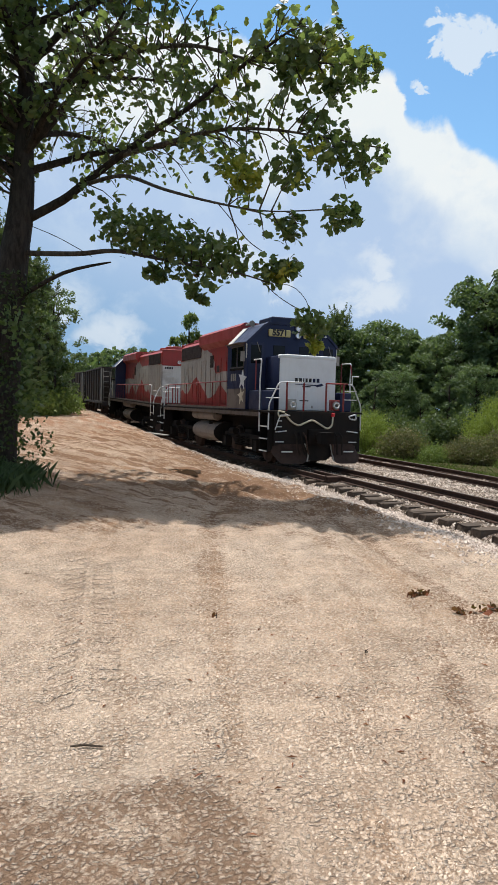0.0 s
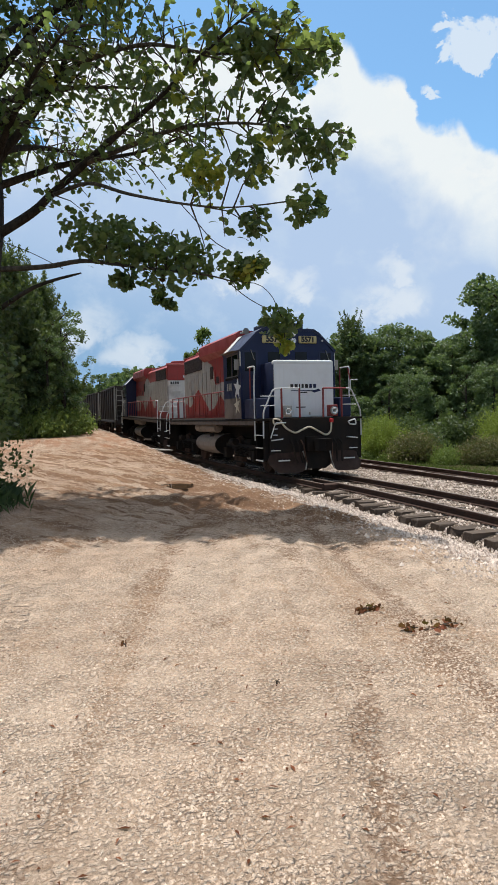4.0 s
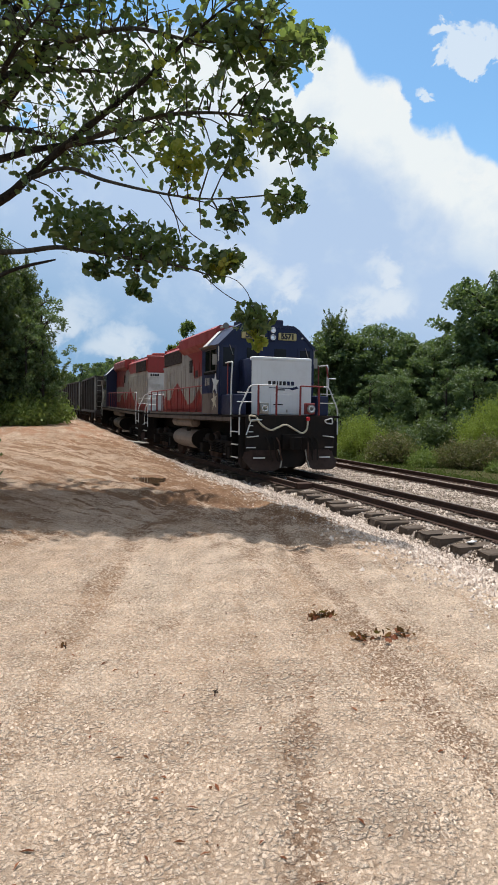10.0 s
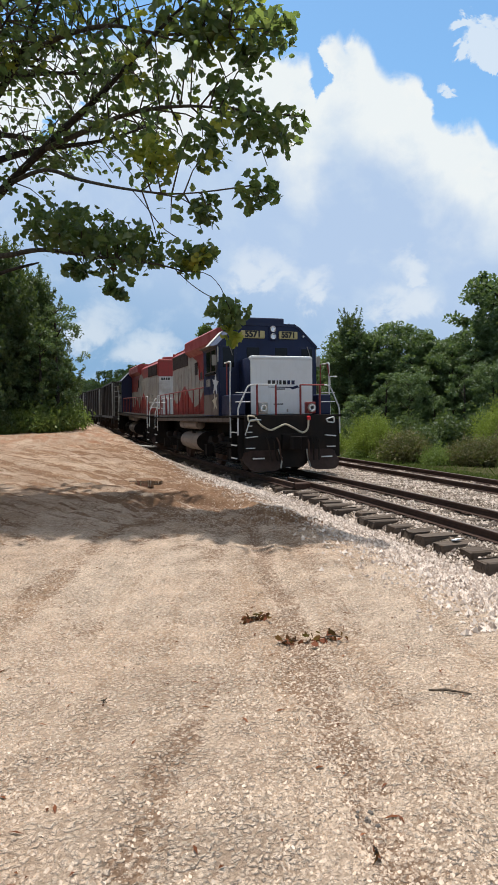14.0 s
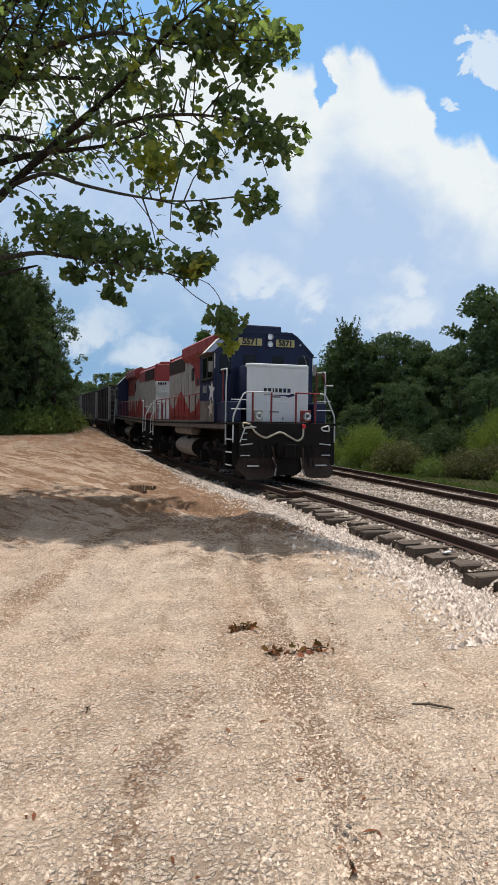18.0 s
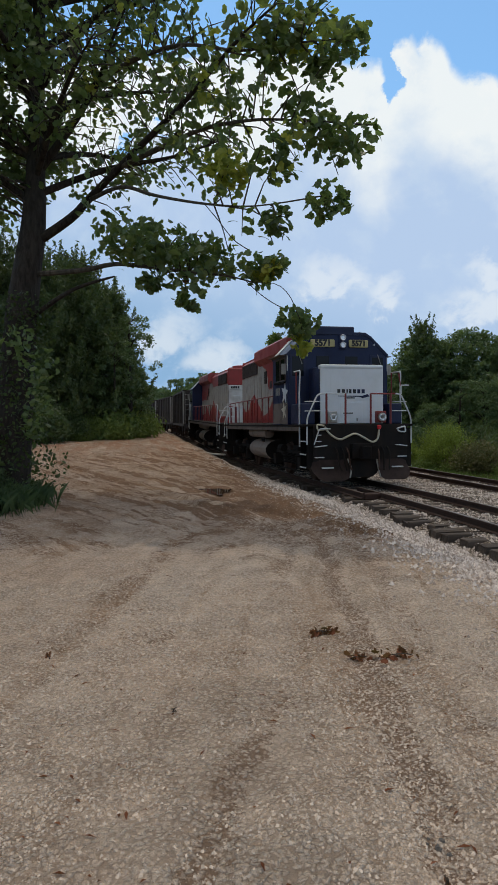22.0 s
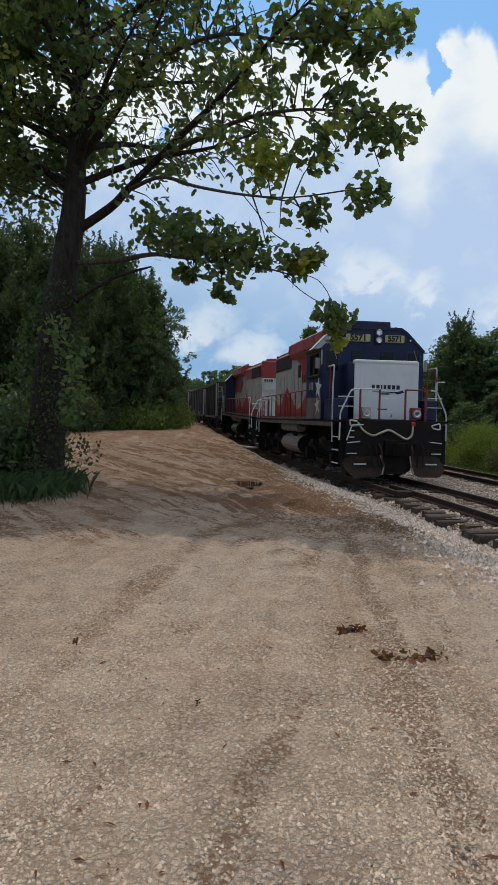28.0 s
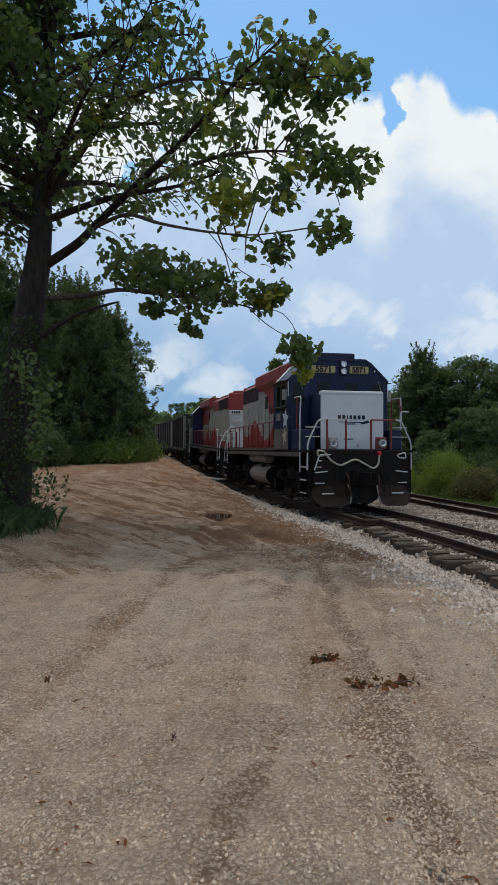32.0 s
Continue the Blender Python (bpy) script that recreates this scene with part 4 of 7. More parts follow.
def locomotive(name, label, lead, L):
    PY, RY, DZ = -0.62, L + 1.2, 1.58
    t = tagged(new(name), label, "locomotive", "engines of the freight train")
    # frame, platforms and pilots
    part("walkway", Shape().box(-1.48, 1.48, -0.60, RY - 0.02, DZ - 0.06, DZ, 0.012), BLACK, t)
    part("side_sill", Shape().box(-1.47, -1.36, 0.12, L + 0.5, 1.40, DZ - 0.062, 0.01).box(1.36, 1.47, 0.12, L + 0.5, 1.40, DZ - 0.062, 0.01), SILL_BROWN, t, "dusty brown side sill")
    part("underframe", Shape().box(-0.62, 0.62, -0.5, L + 1.1, 0.95, 1.51, 0.03), BLACK, t)
    for y, way in ((PY, -1), (RY, 1)):
        pil = part("pilot", Shape().box(-1.30, 1.30, y - 0.02, y + 0.02, 0.62, DZ - 0.01, 0.008), BLACK, t, "black pilot plate with hoses")
        for s in (-1, 1):
            part("snow_plow", plow_half(s, y, way), PLOW_RUST, t, "rusty curved half of the snow plough", True)
            part("step_plate", Shape().box(min(s * 0.80, s * 1.12), max(s * 0.80, s * 1.12), y + way * 0.155 - 0.012, y + way * 0.155 + 0.012, 0.44, 0.475), RAIL_WHITE, t, "worn white plate on the plough")
            part("plough_brace", Shape().tube(bend([(s * 0.40, y + way * 0.10, 0.68), (s * 0.36, y + way * 0.28, 0.44), (s * 0.42, y + way * 0.32, 0.20)], 0.1), 0.02, 6), PALE_EDGE, t, "pale bent brace", True)
        part("plough_centre", Shape().prism([(-0.44, 0.66), (-0.44, 0.30), (-0.30, 0.20), (0.30, 0.20), (0.44, 0.30), (0.44, 0.66)], "y", y + way * 0.02, y + way * 0.05), BLACK, t)
        part("coupler_pocket", Shape().box(-0.30, 0.30, min(y, y + way * 0.16), max(y, y + way * 0.16), 0.66, 1.08, 0.03), BLACK, t)
        coupler(t, y, way)
        for s in (-1, 1):
            stair(t, s, y - way * 0.36, way)
            for k, x in enumerate((0.42, 0.56, 0.72)):
                part("air_hose", Shape().tube(bend([(s * x, y + way * 0.03, 0.98), (s * x, y + way * 0.22, 0.86), (s * x * 0.94, y + way * 0.27, 0.50), (s * x * 0.9, y + way * 0.34, 0.40)], 0.08), 0.022, 6), BLACK if k else RUSTY, t, smooth=True)
            part("grab_iron", Shape().tube(bend([(s * 0.96, y + way * 0.03, 1.03), (s * 0.96, y + way * 0.11, 1.03), (s * 1.26, y + way * 0.11, 1.00), (s * 1.26, y + way * 0.03, 1.00)], 0.04), 0.016, 6), RAIL_WHITE, t, "white grab iron")
            part("step_edge", Shape().box(min(s * 1.02, s * 1.27), max(s * 1.02, s * 1.27), y + way * 0.03 - 0.03, y + way * 0.03 + 0.03, 0.71, 0.735), RAIL_WHITE, t, "white step edge")
    # nose
    nose = Shape().box(-0.88, 0.88, 0.03, 1.14, DZ, 3.16, 0.06)
    nb = part("short_hood", nose, BLUE, t, "dark blue low nose", True)
    part("nose_front", Shape().box(-0.90, 0.90, 0.0, 0.045, DZ + 0.012, 3.13, 0.02), CLEAN_WHITE, nb, "white painted nose front")
    part("nose_cap", Shape().box(-0.91, 0.91, -0.02, 0.20, 3.06, 3.185, 0.055), CLEAN_WHITE, nb, "white rounded top edge", True)
    part("sand_hatch", Shape().box(-0.35, 0.35, 0.3, 0.7, 3.16, 3.19, 0.012), BLUE, nb)
    door = part("nose_door", Shape().box(-0.34, 0.30, -0.012, 0.004, DZ + 0.03, 2.16, 0.004), CLEAN_WHITE, nb, "white low door in the nose")
    part("latch", Shape().box(-0.26, 0.02, -0.018, -0.012, 1.86, 1.89), INK, door)
    part("handle", Shape().box(0.12, 0.16, -0.03, -0.012, 1.66, 1.74), STEEL, door)
    if lead:
        # the maker's mark as plain bars
        x = -0.42
        for w in (0.085, 0.09, 0.035, 0.065, 0.085, 0.08, 0.09):
            part("mark_bar", Shape().box(x, x + w, -0.008, -0.002, 2.41, 2.52), INK if x < 0.1 else BLUE, nb)
            x += w + 0.042
        part("mark_bar", Shape().prism([(-0.40, 2.345), (0.30, 2.345), (0.44, 2.39), (0.50, 2.33), (0.30, 2.275), (0.22, 2.315), (-0.40, 2.33)], "y", -0.008, -0.002), BLUE, nb, "thin blue swoosh under the mark")
        part("mark_bar", Shape().box(-0.18, 0.08, -0.008, -0.002, 2.27, 2.30), INK, nb)
    # cab
    yc0, yc1, hw = 1.10, 2.78, 1.50
    roof = [(-hw, 3.56), (-0.98, 4.08), (-0.80, 4.19), (0.80, 4.19), (0.98, 4.08), (hw, 3.56)]
    cab = part("cab", Shape().prism([(-hw, DZ), (hw, DZ)] + roof[::-1], "y", yc0, yc1), BLUE, t, "dark blue cab with white stars")
    over = [(x * 1.02, z + 0.02) for x, z in roof]
    part("roof", Shape().prism(over + [(x, z - 0.05) for x, z in roof[::-1]], "y", yc0 - 0.03, yc1 + 0.05), BLUE, cab, "dark blue chamfered cab roof")
    for s in (-1, 1):
        part("roof_panel", Shape().prism([(s * 1.50, 3.60), (s * 1.00, 4.12), (s * 1.01, 4.13), (s * 1.51, 3.61)], "y", yc1 - 0.42, yc1 - 0.02), WHITE, cab, "white patch on the sloping roof")
    part("roof_unit", Shape().box(-0.66, 0.56, yc0 + 0.15, yc0 + 1.2, 4.19, 4.40, 0.04), BLUE, cab, "dark blue box on the cab roof")
    for x in (-0.24, 0.18):
        part("front_window", Shape().box(x - 0.19 + 0.22 * (1 if x > 0 else -1), x + 0.19 + 0.22 * (1 if x > 0 else -1), yc0 - 0.012, yc0 + 0.006, 3.22, 3.52, 0.005), GLASS, cab, "dark cab window")
    for s in (-1, 1):
        part("door_window", Shape().box(s * 1.20 - 0.17, s * 1.20 + 0.17, yc0 - 0.012, yc0 + 0.006, 2.95, 3.50, 0.005), GLASS, cab, "dark window in the cab door")
        part("cab_door", Shape().box(s * 1.20 - 0.24, s * 1.20 + 0.24, yc0 - 0.009, yc0 + 0.003, DZ + 0.03, 3.56, 0.003), BLUE, cab, "dark blue cab door")
        for y0, y1 in ((yc0 + 0.22, yc0 + 0.72), (yc0 + 0.80, yc0 + 1.30)):
            w = part("side_window", Shape().box(min(s * 1.495, s * 1.51), max(s * 1.495, s * 1.51), y0, y1, 2.86, 3.46, 0.005), GLASS, cab, "dark sliding cab window")
            part("frame", Shape().box(min(s * 1.50, s * 1.525), max(s * 1.50, s * 1.525), y0 - 0.03, y1 + 0.03, 3.46, 3.49).box(min(s * 1.50, s * 1.525), max(s * 1.50, s * 1.525), y0 - 0.03, y1 + 0.03, 2.83, 2.86).box(min(s * 1.50, s * 1.525), max(s * 1.50, s * 1.525), y0 - 0.03, y0, 2.86, 3.46), GRIMY_GREY, w)
        part("armrest", Shape().box(min(s * 1.51, s * 1.56), max(s * 1.51, s * 1.56), yc0 + 0.2, yc0 + 1.32, 2.76, 2.82, 0.01), BLACK, cab)
        part("sun_visor", Shape().box(min(s * 1.5, s * 1.70), max(s * 1.5, s * 1.70), yc0 + 0.15, yc0 + 1.4, 3.54, 3.56), GRIMY_GREY, cab)
        big = star_shape(0.36)
        part("star", big, CLEAN_WHITE, cab, "large white painted star", at=pose(s * 1.507, yc0 + 0.30, 2.48, 8, 0, 0))
        part("star", star_shape(0.30), CREAM, cab, "worn cream star", at=pose(s * 1.507, yc0 + 0.38, 1.98, -10, 0, 0))
        part("lower_panel", Shape().box(min(s * 1.498, s * 1.506), max(s * 1.498, s * 1.506), yc0 + 0.02, yc1 - 0.05, DZ + 0.02, 2.20), GRIMY_GREY if lead else BLUE, cab, "grimy grey-brown paint on the lower cab side")
        part("battery_box", Shape().box(min(s * 1.06, s * 1.44), max(s * 1.06, s * 1.44), -0.02, 1.02, DZ, 2.14, 0.03), BLUE, t, "dark blue equipment box beside the nose")
        # cab number as plain bars
        for k in range(3):
            part("number_bar", Shape().box(min(s * 1.505, s * 1.511), max(s * 1.505, s * 1.511), yc0 + 0.86 + k * 0.17, yc0 + 0.97 + k * 0.17, 2.44, 2.66), PALE_EDGE, cab)
        # white seam along the cab corner
        part("corner_stripe", Shape().box(min(s * 1.49, s * 1.508), max(s * 1.49, s * 1.508), yc0 - 0.006, yc0 + 0.05, 3.1, 3.56), WHITE, cab, "white stripe along the cab corner")
        part("mirror", Shape().box(min(s * 1.52, s * 1.66), max(s * 1.52, s * 1.66), yc0 + 0.08, yc0 + 0.10, 3.0, 3.3, 0.005), PALE_EDGE, cab)
    # number boards and headlight in the roof front
    for x, txt in ((-0.47, "5571"), (0.61, "5571")):
        w = 0.36 if x < 0 else 0.29
        nbd = part("number_board", Shape().box(x - w, x + w, yc0 - 0.05, yc0 - 0.005, 3.775, 3.995, 0.03), BOARD, cab, "cream number board with black digits")
        if lead:
            letters(txt, 0.245 if x < 0 else 0.215, INK, pose(x, yc0 - 0.052, 3.885, 90, 0, 0), nbd)
        else:
            for k in range(4):
                part("number_bar", Shape().box(x - w * 0.8 + k * w * 0.42, x - w * 0.8 + k * w * 0.42 + w * 0.28, yc0 - 0.056, yc0 - 0.05, 3.81, 3.96), INK, nbd)
    hl = part("headlight", Shape().box(0.02, 0.24, yc0 - 0.04, yc0 + 0.01, 3.72, 4.17, 0.02), BLUE, cab)
    for z in (3.84, 4.05):
        part("lens", lamp_shape(0.085, 0.07), LENS, hl, "round clear headlight lens", at=pose(0.13, yc0 - 0.03, z))
    part("marker_lamp", lamp_shape(0.03, 0.05), LENS, cab, at=pose(1.08, yc0 - 0.01, 3.86))
    for x in (-1.18, 1.2):
        part("wiper", Shape().tube([(x, yc0 - 0.02, 3.58), (x + 0.10, yc0 - 0.03, 3.28)], 0.012, 5), PALE_EDGE, cab)
    part("horn", Shape().turn([(-0.35, 0.10), (-0.28, 0.05), (0.15, 0.03)], (-0.95, yc1 - 0.3, 4.25), "y", 10), PALE_EDGE, cab)
    part("antenna", Shape().tube([(0.85, yc0 + 0.5, 4.19), (0.85, yc0 + 0.5, 4.30)], 0.03, 8), PALE_EDGE, cab)
    # long hood
    hh, top = 0.86, 4.18
    hood = part("long_hood", Shape().prism([(-hh, DZ), (hh, DZ), (hh, top - 0.14), (hh - 0.16, top), (-hh + 0.16, top), (-hh, top - 0.14)], "y", yc1, L), LIVERY, t, "red and white engine hood with torn-edge stripes")
    part("hood_roof", Shape().box(-0.72, 0.72, yc1 + 0.05, L - 0.04, top, top + 0.05, 0.015), RED, hood)
    for y in (L - 2.1, L - 0.75):
        part("fan", Shape().turn([(0, 0.52), (0.14, 0.50), (0.16, 0.44), (0.10, 0.40)], (0, y, top + 0.05), "z", 20), RED, hood, "round red roof fan")
    part("exhaust_stack", Shape().box(-0.22, 0.22, 7.6, 8.0, top + 0.05, top + 0.20, 0.02), RUSTY, hood)
    part("intake_blister", Shape().prism([(-0.80, 3.70), (0.80, 3.70), (1.06, 3.92), (1.06, 4.26), (0.92, 4.36), (-0.92, 4.36), (-1.06, 4.26), (-1.06, 3.92)], "y", yc1 + 0.04, 7.4), RED, hood, "red overhanging air intake behind the cab")
    for s in (-1, 1):
        for y0, y1, z0, z1 in ((L - 3.0, L - 0.2, 3.50, 4.02), (6.15, 6.5, 3.05, 3.50)):
            x0 = 0.876
            gr = part("grille", Shape().box(min(s * (x0 - 0.002), s * (x0 + 0.02)), max(s * (x0 - 0.002), s * (x0 + 0.02)), y0, y1, z0, z1, 0.004), GRILLE, hood, "dark rusty air intake grille")
            for k in range(5):
                z = z0 + 0.05 + k * (z1 - z0 - 0.1) / 4
                part("slat", Shape().box(min(s * (x0 + 0.018), s * (x0 + 0.035)), max(s * (x0 + 0.018), s * (x0 + 0.035)), y0 + 0.03, y1 - 0.03, z - 0.012, z + 0.012), GRILLE, gr)
        for k in range(20):
            y0 = yc1 + 0.10 + k * 0.60
            if y0 + 0.55 > L:
                break
            dr = part("hood_door", Shape().box(min(s * 0.855, s * 0.875), max(s * 0.855, s * 0.875), y0, y0 + 0.56, DZ + 0.16, 3.36, 0.006), LIVERY, hood)
            if k % 2 == 0:
                part("latch", Shape().box(min(s * 0.874, s * 0.90), max(s * 0.874, s * 0.90), y0 + 0.48, y0 + 0.53, 2.42, 2.56), PALE_EDGE, dr)
            part("hinge", Shape().box(min(s * 0.872, s * 0.885), max(s * 0.872, s * 0.885), y0 + 0.0, y0 + 0.03, 1.9, 3.2), LIVERY, dr)
        part("warning_sign", Shape().box(min(s * 0.876, s * 0.88), max(s * 0.876, s * 0.88), 5.45, 5.75, 2.86, 3.10), INK, hood)
    # rear end of the long hood
    re = part("hood_end", Shape().box(-0.80, 0.80, L - 0.01, L + 0.03, DZ + 0.02, 3.42, 0.01), WHITE, hood, "dirty white hood end")
    part("end_top", Shape().box(-0.84, 0.84, L - 0.02, L + 0.05, 3.42, top + 0.03, 0.03), RED, hood, "red top of the hood end")
    for s in (-1, 1):
        bd = part("number_board", Shape().box(s * 0.5 - 0.26, s * 0.5 + 0.26, L + 0.03, L + 0.07, 3.20, 3.40, 0.015), WHITE, re, "white board with worn digits")
        for k in range(4):
            part("number_bar", Shape().box(s * 0.5 - 0.2 + k * 0.11, s * 0.5 - 0.12 + k * 0.11, L + 0.07, L + 0.076, 3.25, 3.36), INK, bd)
        part("grab_iron", Shape().tube([(s * 0.6, L + 0.09, 2.9), (s * 0.2, L + 0.09, 2.9)], 0.014, 5), RAIL_WHITE, re)
    part("headlight", lamp_shape(0.09, 0.08), LENS, re, at=pose(0, L + 0.05, 3.6, 0, 0, 180))
    # side handrails with stanchions
    for s in (-1, 1):
        x = s * 1.42
        ys = [yc1 + 0.12 + k * 0.82 for k in range(int((L - yc1) / 0.82))]
        part("handrail", Shape().tube([(x, yc1 + 0.05, 2.46), (x, L + 0.1, 2.46)], 0.019, 7), DULL_RED, t, "red side handrail", True)
        for y in ys:
            part("stanchion", Shape().tube([(x, y, 1.42), (x, y, 2.46)], 0.017, 6), DULL_RED, t)
        part("toe_board", Shape().box(min(x, x + s * 0.02), max(x, x + s * 0.02), yc1 + 0.05, L + 0.1, DZ - 0.02, DZ + 0.06), SILL_BROWN, t)
        # tall bent rails at the steps
        for y, way in ((PY, -1), (RY, 1)):
            a = y - way * 0.06
            b = y - way * 0.70
            part("step_handrail", Shape().tube(bend([(s * 0.98, a, 2.375), (s * 1.16, a, 2.36), (s * 1.44, a, 1.76), (s * 1.45, a, 1.06)], 0.10), 0.021, 7), RAIL_WHITE, t, "white bent handrail at the steps", True)
            hi = 3.02 if way < 0 else 2.46
            part("step_handrail", Shape().tube(bend([(s * 1.44, b - way * 0.55, hi), (s * 1.44, b + way * 0.02, hi), (s * 1.45, b - way * 0.04, hi - 0.55), (s * 1.46, b, 1.72), (s * 1.46, b, 0.98)], 0.09), 0.021, 7), RAIL_WHITE, t, "white tall handrail at the cab steps", True)
            for z in (1.93, 2.18):
                part("rung", Shape().tube([(s * 1.02, y - way * 0.30, z), (s * 1.43, y - way * 0.30, z)], 0.013, 5), RAIL_WHITE, t)
            part("red_post", Shape().tube([(s * 1.40, b - way * 0.5, DZ), (s * 1.40, b - way * 0.5, hi)], 0.018, 6), DULL_RED, t)
    # end railings: red posts, white cross rails
    for y, way in ((PY + 0.05, -1), (RY - 0.05, 1)):
        for x in (-0.92, -0.40, 0.30, 0.86):
            part("end_post", Shape().tube([(x, y, DZ - 0.02), (x, y, 2.38)], 0.028, 7), DULL_RED, t, "red end railing post")
        for x0, x1 in ((-0.99, -0.40), (0.30, 0.99)):
            part("end_rail", Shape().tube([(x0, y, 2.375), (x1, y, 2.375)], 0.021, 6), DULL_RED if x0 > 0 else RAIL_WHITE, t)
    # lamps on the front platform
    if lead:
        for x, ring in ((-0.76, STEEL), (0.60, DULL_RED)):
            box_ = part("ditch_light", Shape().box(x - 0.13, x + 0.13, PY + 0.02, PY + 0.20, 1.61, 1.92, 0.02), ring, t, "ditch light in a box on the platform edge")
            part("rim", Shape().turn([(0.0, 0.115), (-0.05, 0.115), (-0.05, 0.085)], (x, PY + 0.02, 1.76), "y", 16), STEEL, box_)
            part("lens", lamp_shape(0.085, 0.04), LENS, box_, at=pose(x, PY - 0.01, 1.76))
        part("jumper_plug", Shape().turn([(-0.06, 0.05), (0.02, 0.06), (0.05, 0.04)], (0.50, PY - 0.03, 1.50), "z", 10), PLASTIC_RED, t, "bright red jumper cable plug")
        pts = spline([(-1.00, PY - 0.05, 1.51), (-0.86, PY - 0.07, 1.32), (-0.62, PY - 0.10, 1.19), (-0.40, PY - 0.09, 1.26), (-0.18, PY - 0.08, 1.33), (0.06, PY - 0.09, 1.22), (0.28, PY - 0.10, 1.11), (0.44, PY - 0.08, 1.20), (0.49, PY - 0.04, 1.44)], 34).tolist()
        part("jumper_cable", Shape().tube(pts, 0.027, 7), CREAM, t, "cream cable slung across the pilot", True)
        part("cable_loop", Shape().tube(bend([(-1.02, PY - 0.05, 1.54), (-1.22, PY - 0.06, 1.58), (-1.20, PY - 0.06, 1.42), (-0.92, PY - 0.06, 1.46)], 0.06), 0.024, 6), CREAM, t, smooth=True)
        part("cut_lever", Shape().tube(bend([(-1.30, PY - 0.08, 1.06), (-1.16, PY - 0.08, 1.46), (-0.86, PY - 0.08, 1.46)], 0.05), 0.016, 6), RAIL_WHITE, t, "white uncoupling lever", True)
        for z in (1.14, 1.30):
            part("lever_bracket", Shape().tube([(-1.24, PY - 0.08, z), (-1.10, PY - 0.06, z)], 0.014, 5), RAIL_WHITE, t)
        part("hose_loop", Shape().tube(bend([(1.02, PY - 0.04, 1.46), (1.22, PY - 0.05, 1.52), (1.24, PY - 0.05, 1.36), (1.04, PY - 0.05, 1.38), (1.0, PY - 0.04, 1.46)], 0.05), 0.02, 6), RAIL_WHITE, t, smooth=True)
        part("flag_post", Shape().tube([(1.30, PY + 0.35, 2.38), (1.30, PY + 0.35, 2.62), (1.52, PY + 0.35, 2.62)], 0.018, 6), RAIL_WHITE, t)
        part("marker_flag", Shape().prism([(1.28, 2.60), (1.30, 2.60), (1.26, 2.92), (1.20, 2.98)], "y", PY + 0.35, PY + 0.36), DULL_RED, t, "furled red flag")
    # trucks, fuel tank, air tanks
    for y in (2.25, L - 1.35):
        bogie(t, y)
    half = [(0.75 + 0.55 * math.cos(a), 0.72 + 0.36 * math.sin(a)) for a in [math.pi / 2 - k * math.pi / 9 for k in range(10)]]
    tank = half + [(-x, z) for x, z in half[::-1]]
    ft = part("fuel_tank", Shape().prism(tank, "y", 4.6, 7.3), GREY_TANK, t, "dusty grey fuel tank slung under the frame")
    for y in (4.61, 7.29):
        part("tank_band", Shape().prism([(x * 1.01, 0.76 + (z - 0.76) * 1.02) for x, z in tank], "y", y - 0.02, y + 0.02), BLACK, ft)
    for s in (-1, 1):
        part("air_tank", Shape().turn([(-1.35, 0.02), (-1.3, 0.17), (1.3, 0.17), (1.35, 0.02)], (s * 1.15, 6.0, 1.30), "y", 14), GREY_TANK, t, "dusty cylindrical air tank", True)
        part("filler", Shape().turn([(-0.06, 0.06), (0.06, 0.06)], (s * 1.30, 5.0, 1.05), "x", 10), BLACK, ft)
        part("pipe", Shape().tube([(s * 1.30, 0.5, 1.38), (s * 1.30, 4.4, 1.38)], 0.025, 6), BLACK, t)
    return t


def rail_pose(y0, y1, flip=False):
    """The pose that puts local y = 0 over y0 and the far end over y1 on the track."""
    a = Vector((float(track_x(y0)), y0, float(track_z(y0))))
    b = Vector((float(track_x(y1)), y1, float(track_z(y1))))
    d = b - a
    yaw, pitch = math.degrees(math.atan2(-d.x, d.y)), math.degrees(math.asin(d.z / d.length))
    return Matrix.Translation(a) @ pose(0, 0, 0, 0, 0, yaw) @ pose(0, 0, 0, pitch, 0, 0)


lead_engine = locomotive("locomotive", "blue, red and white diesel locomotive, weathered, with a white nose", True, 10.7)
lead_engine.matrix_basis = pose(0, 0, 0.0, 0.1, 0, -0.6)
second = locomotive("locomotive", "blue, red and white diesel locomotive coupled back to back, dusty", False, 13.4)
far_end = rail_pose(27.8, 14.4)
second.matrix_basis = far_end


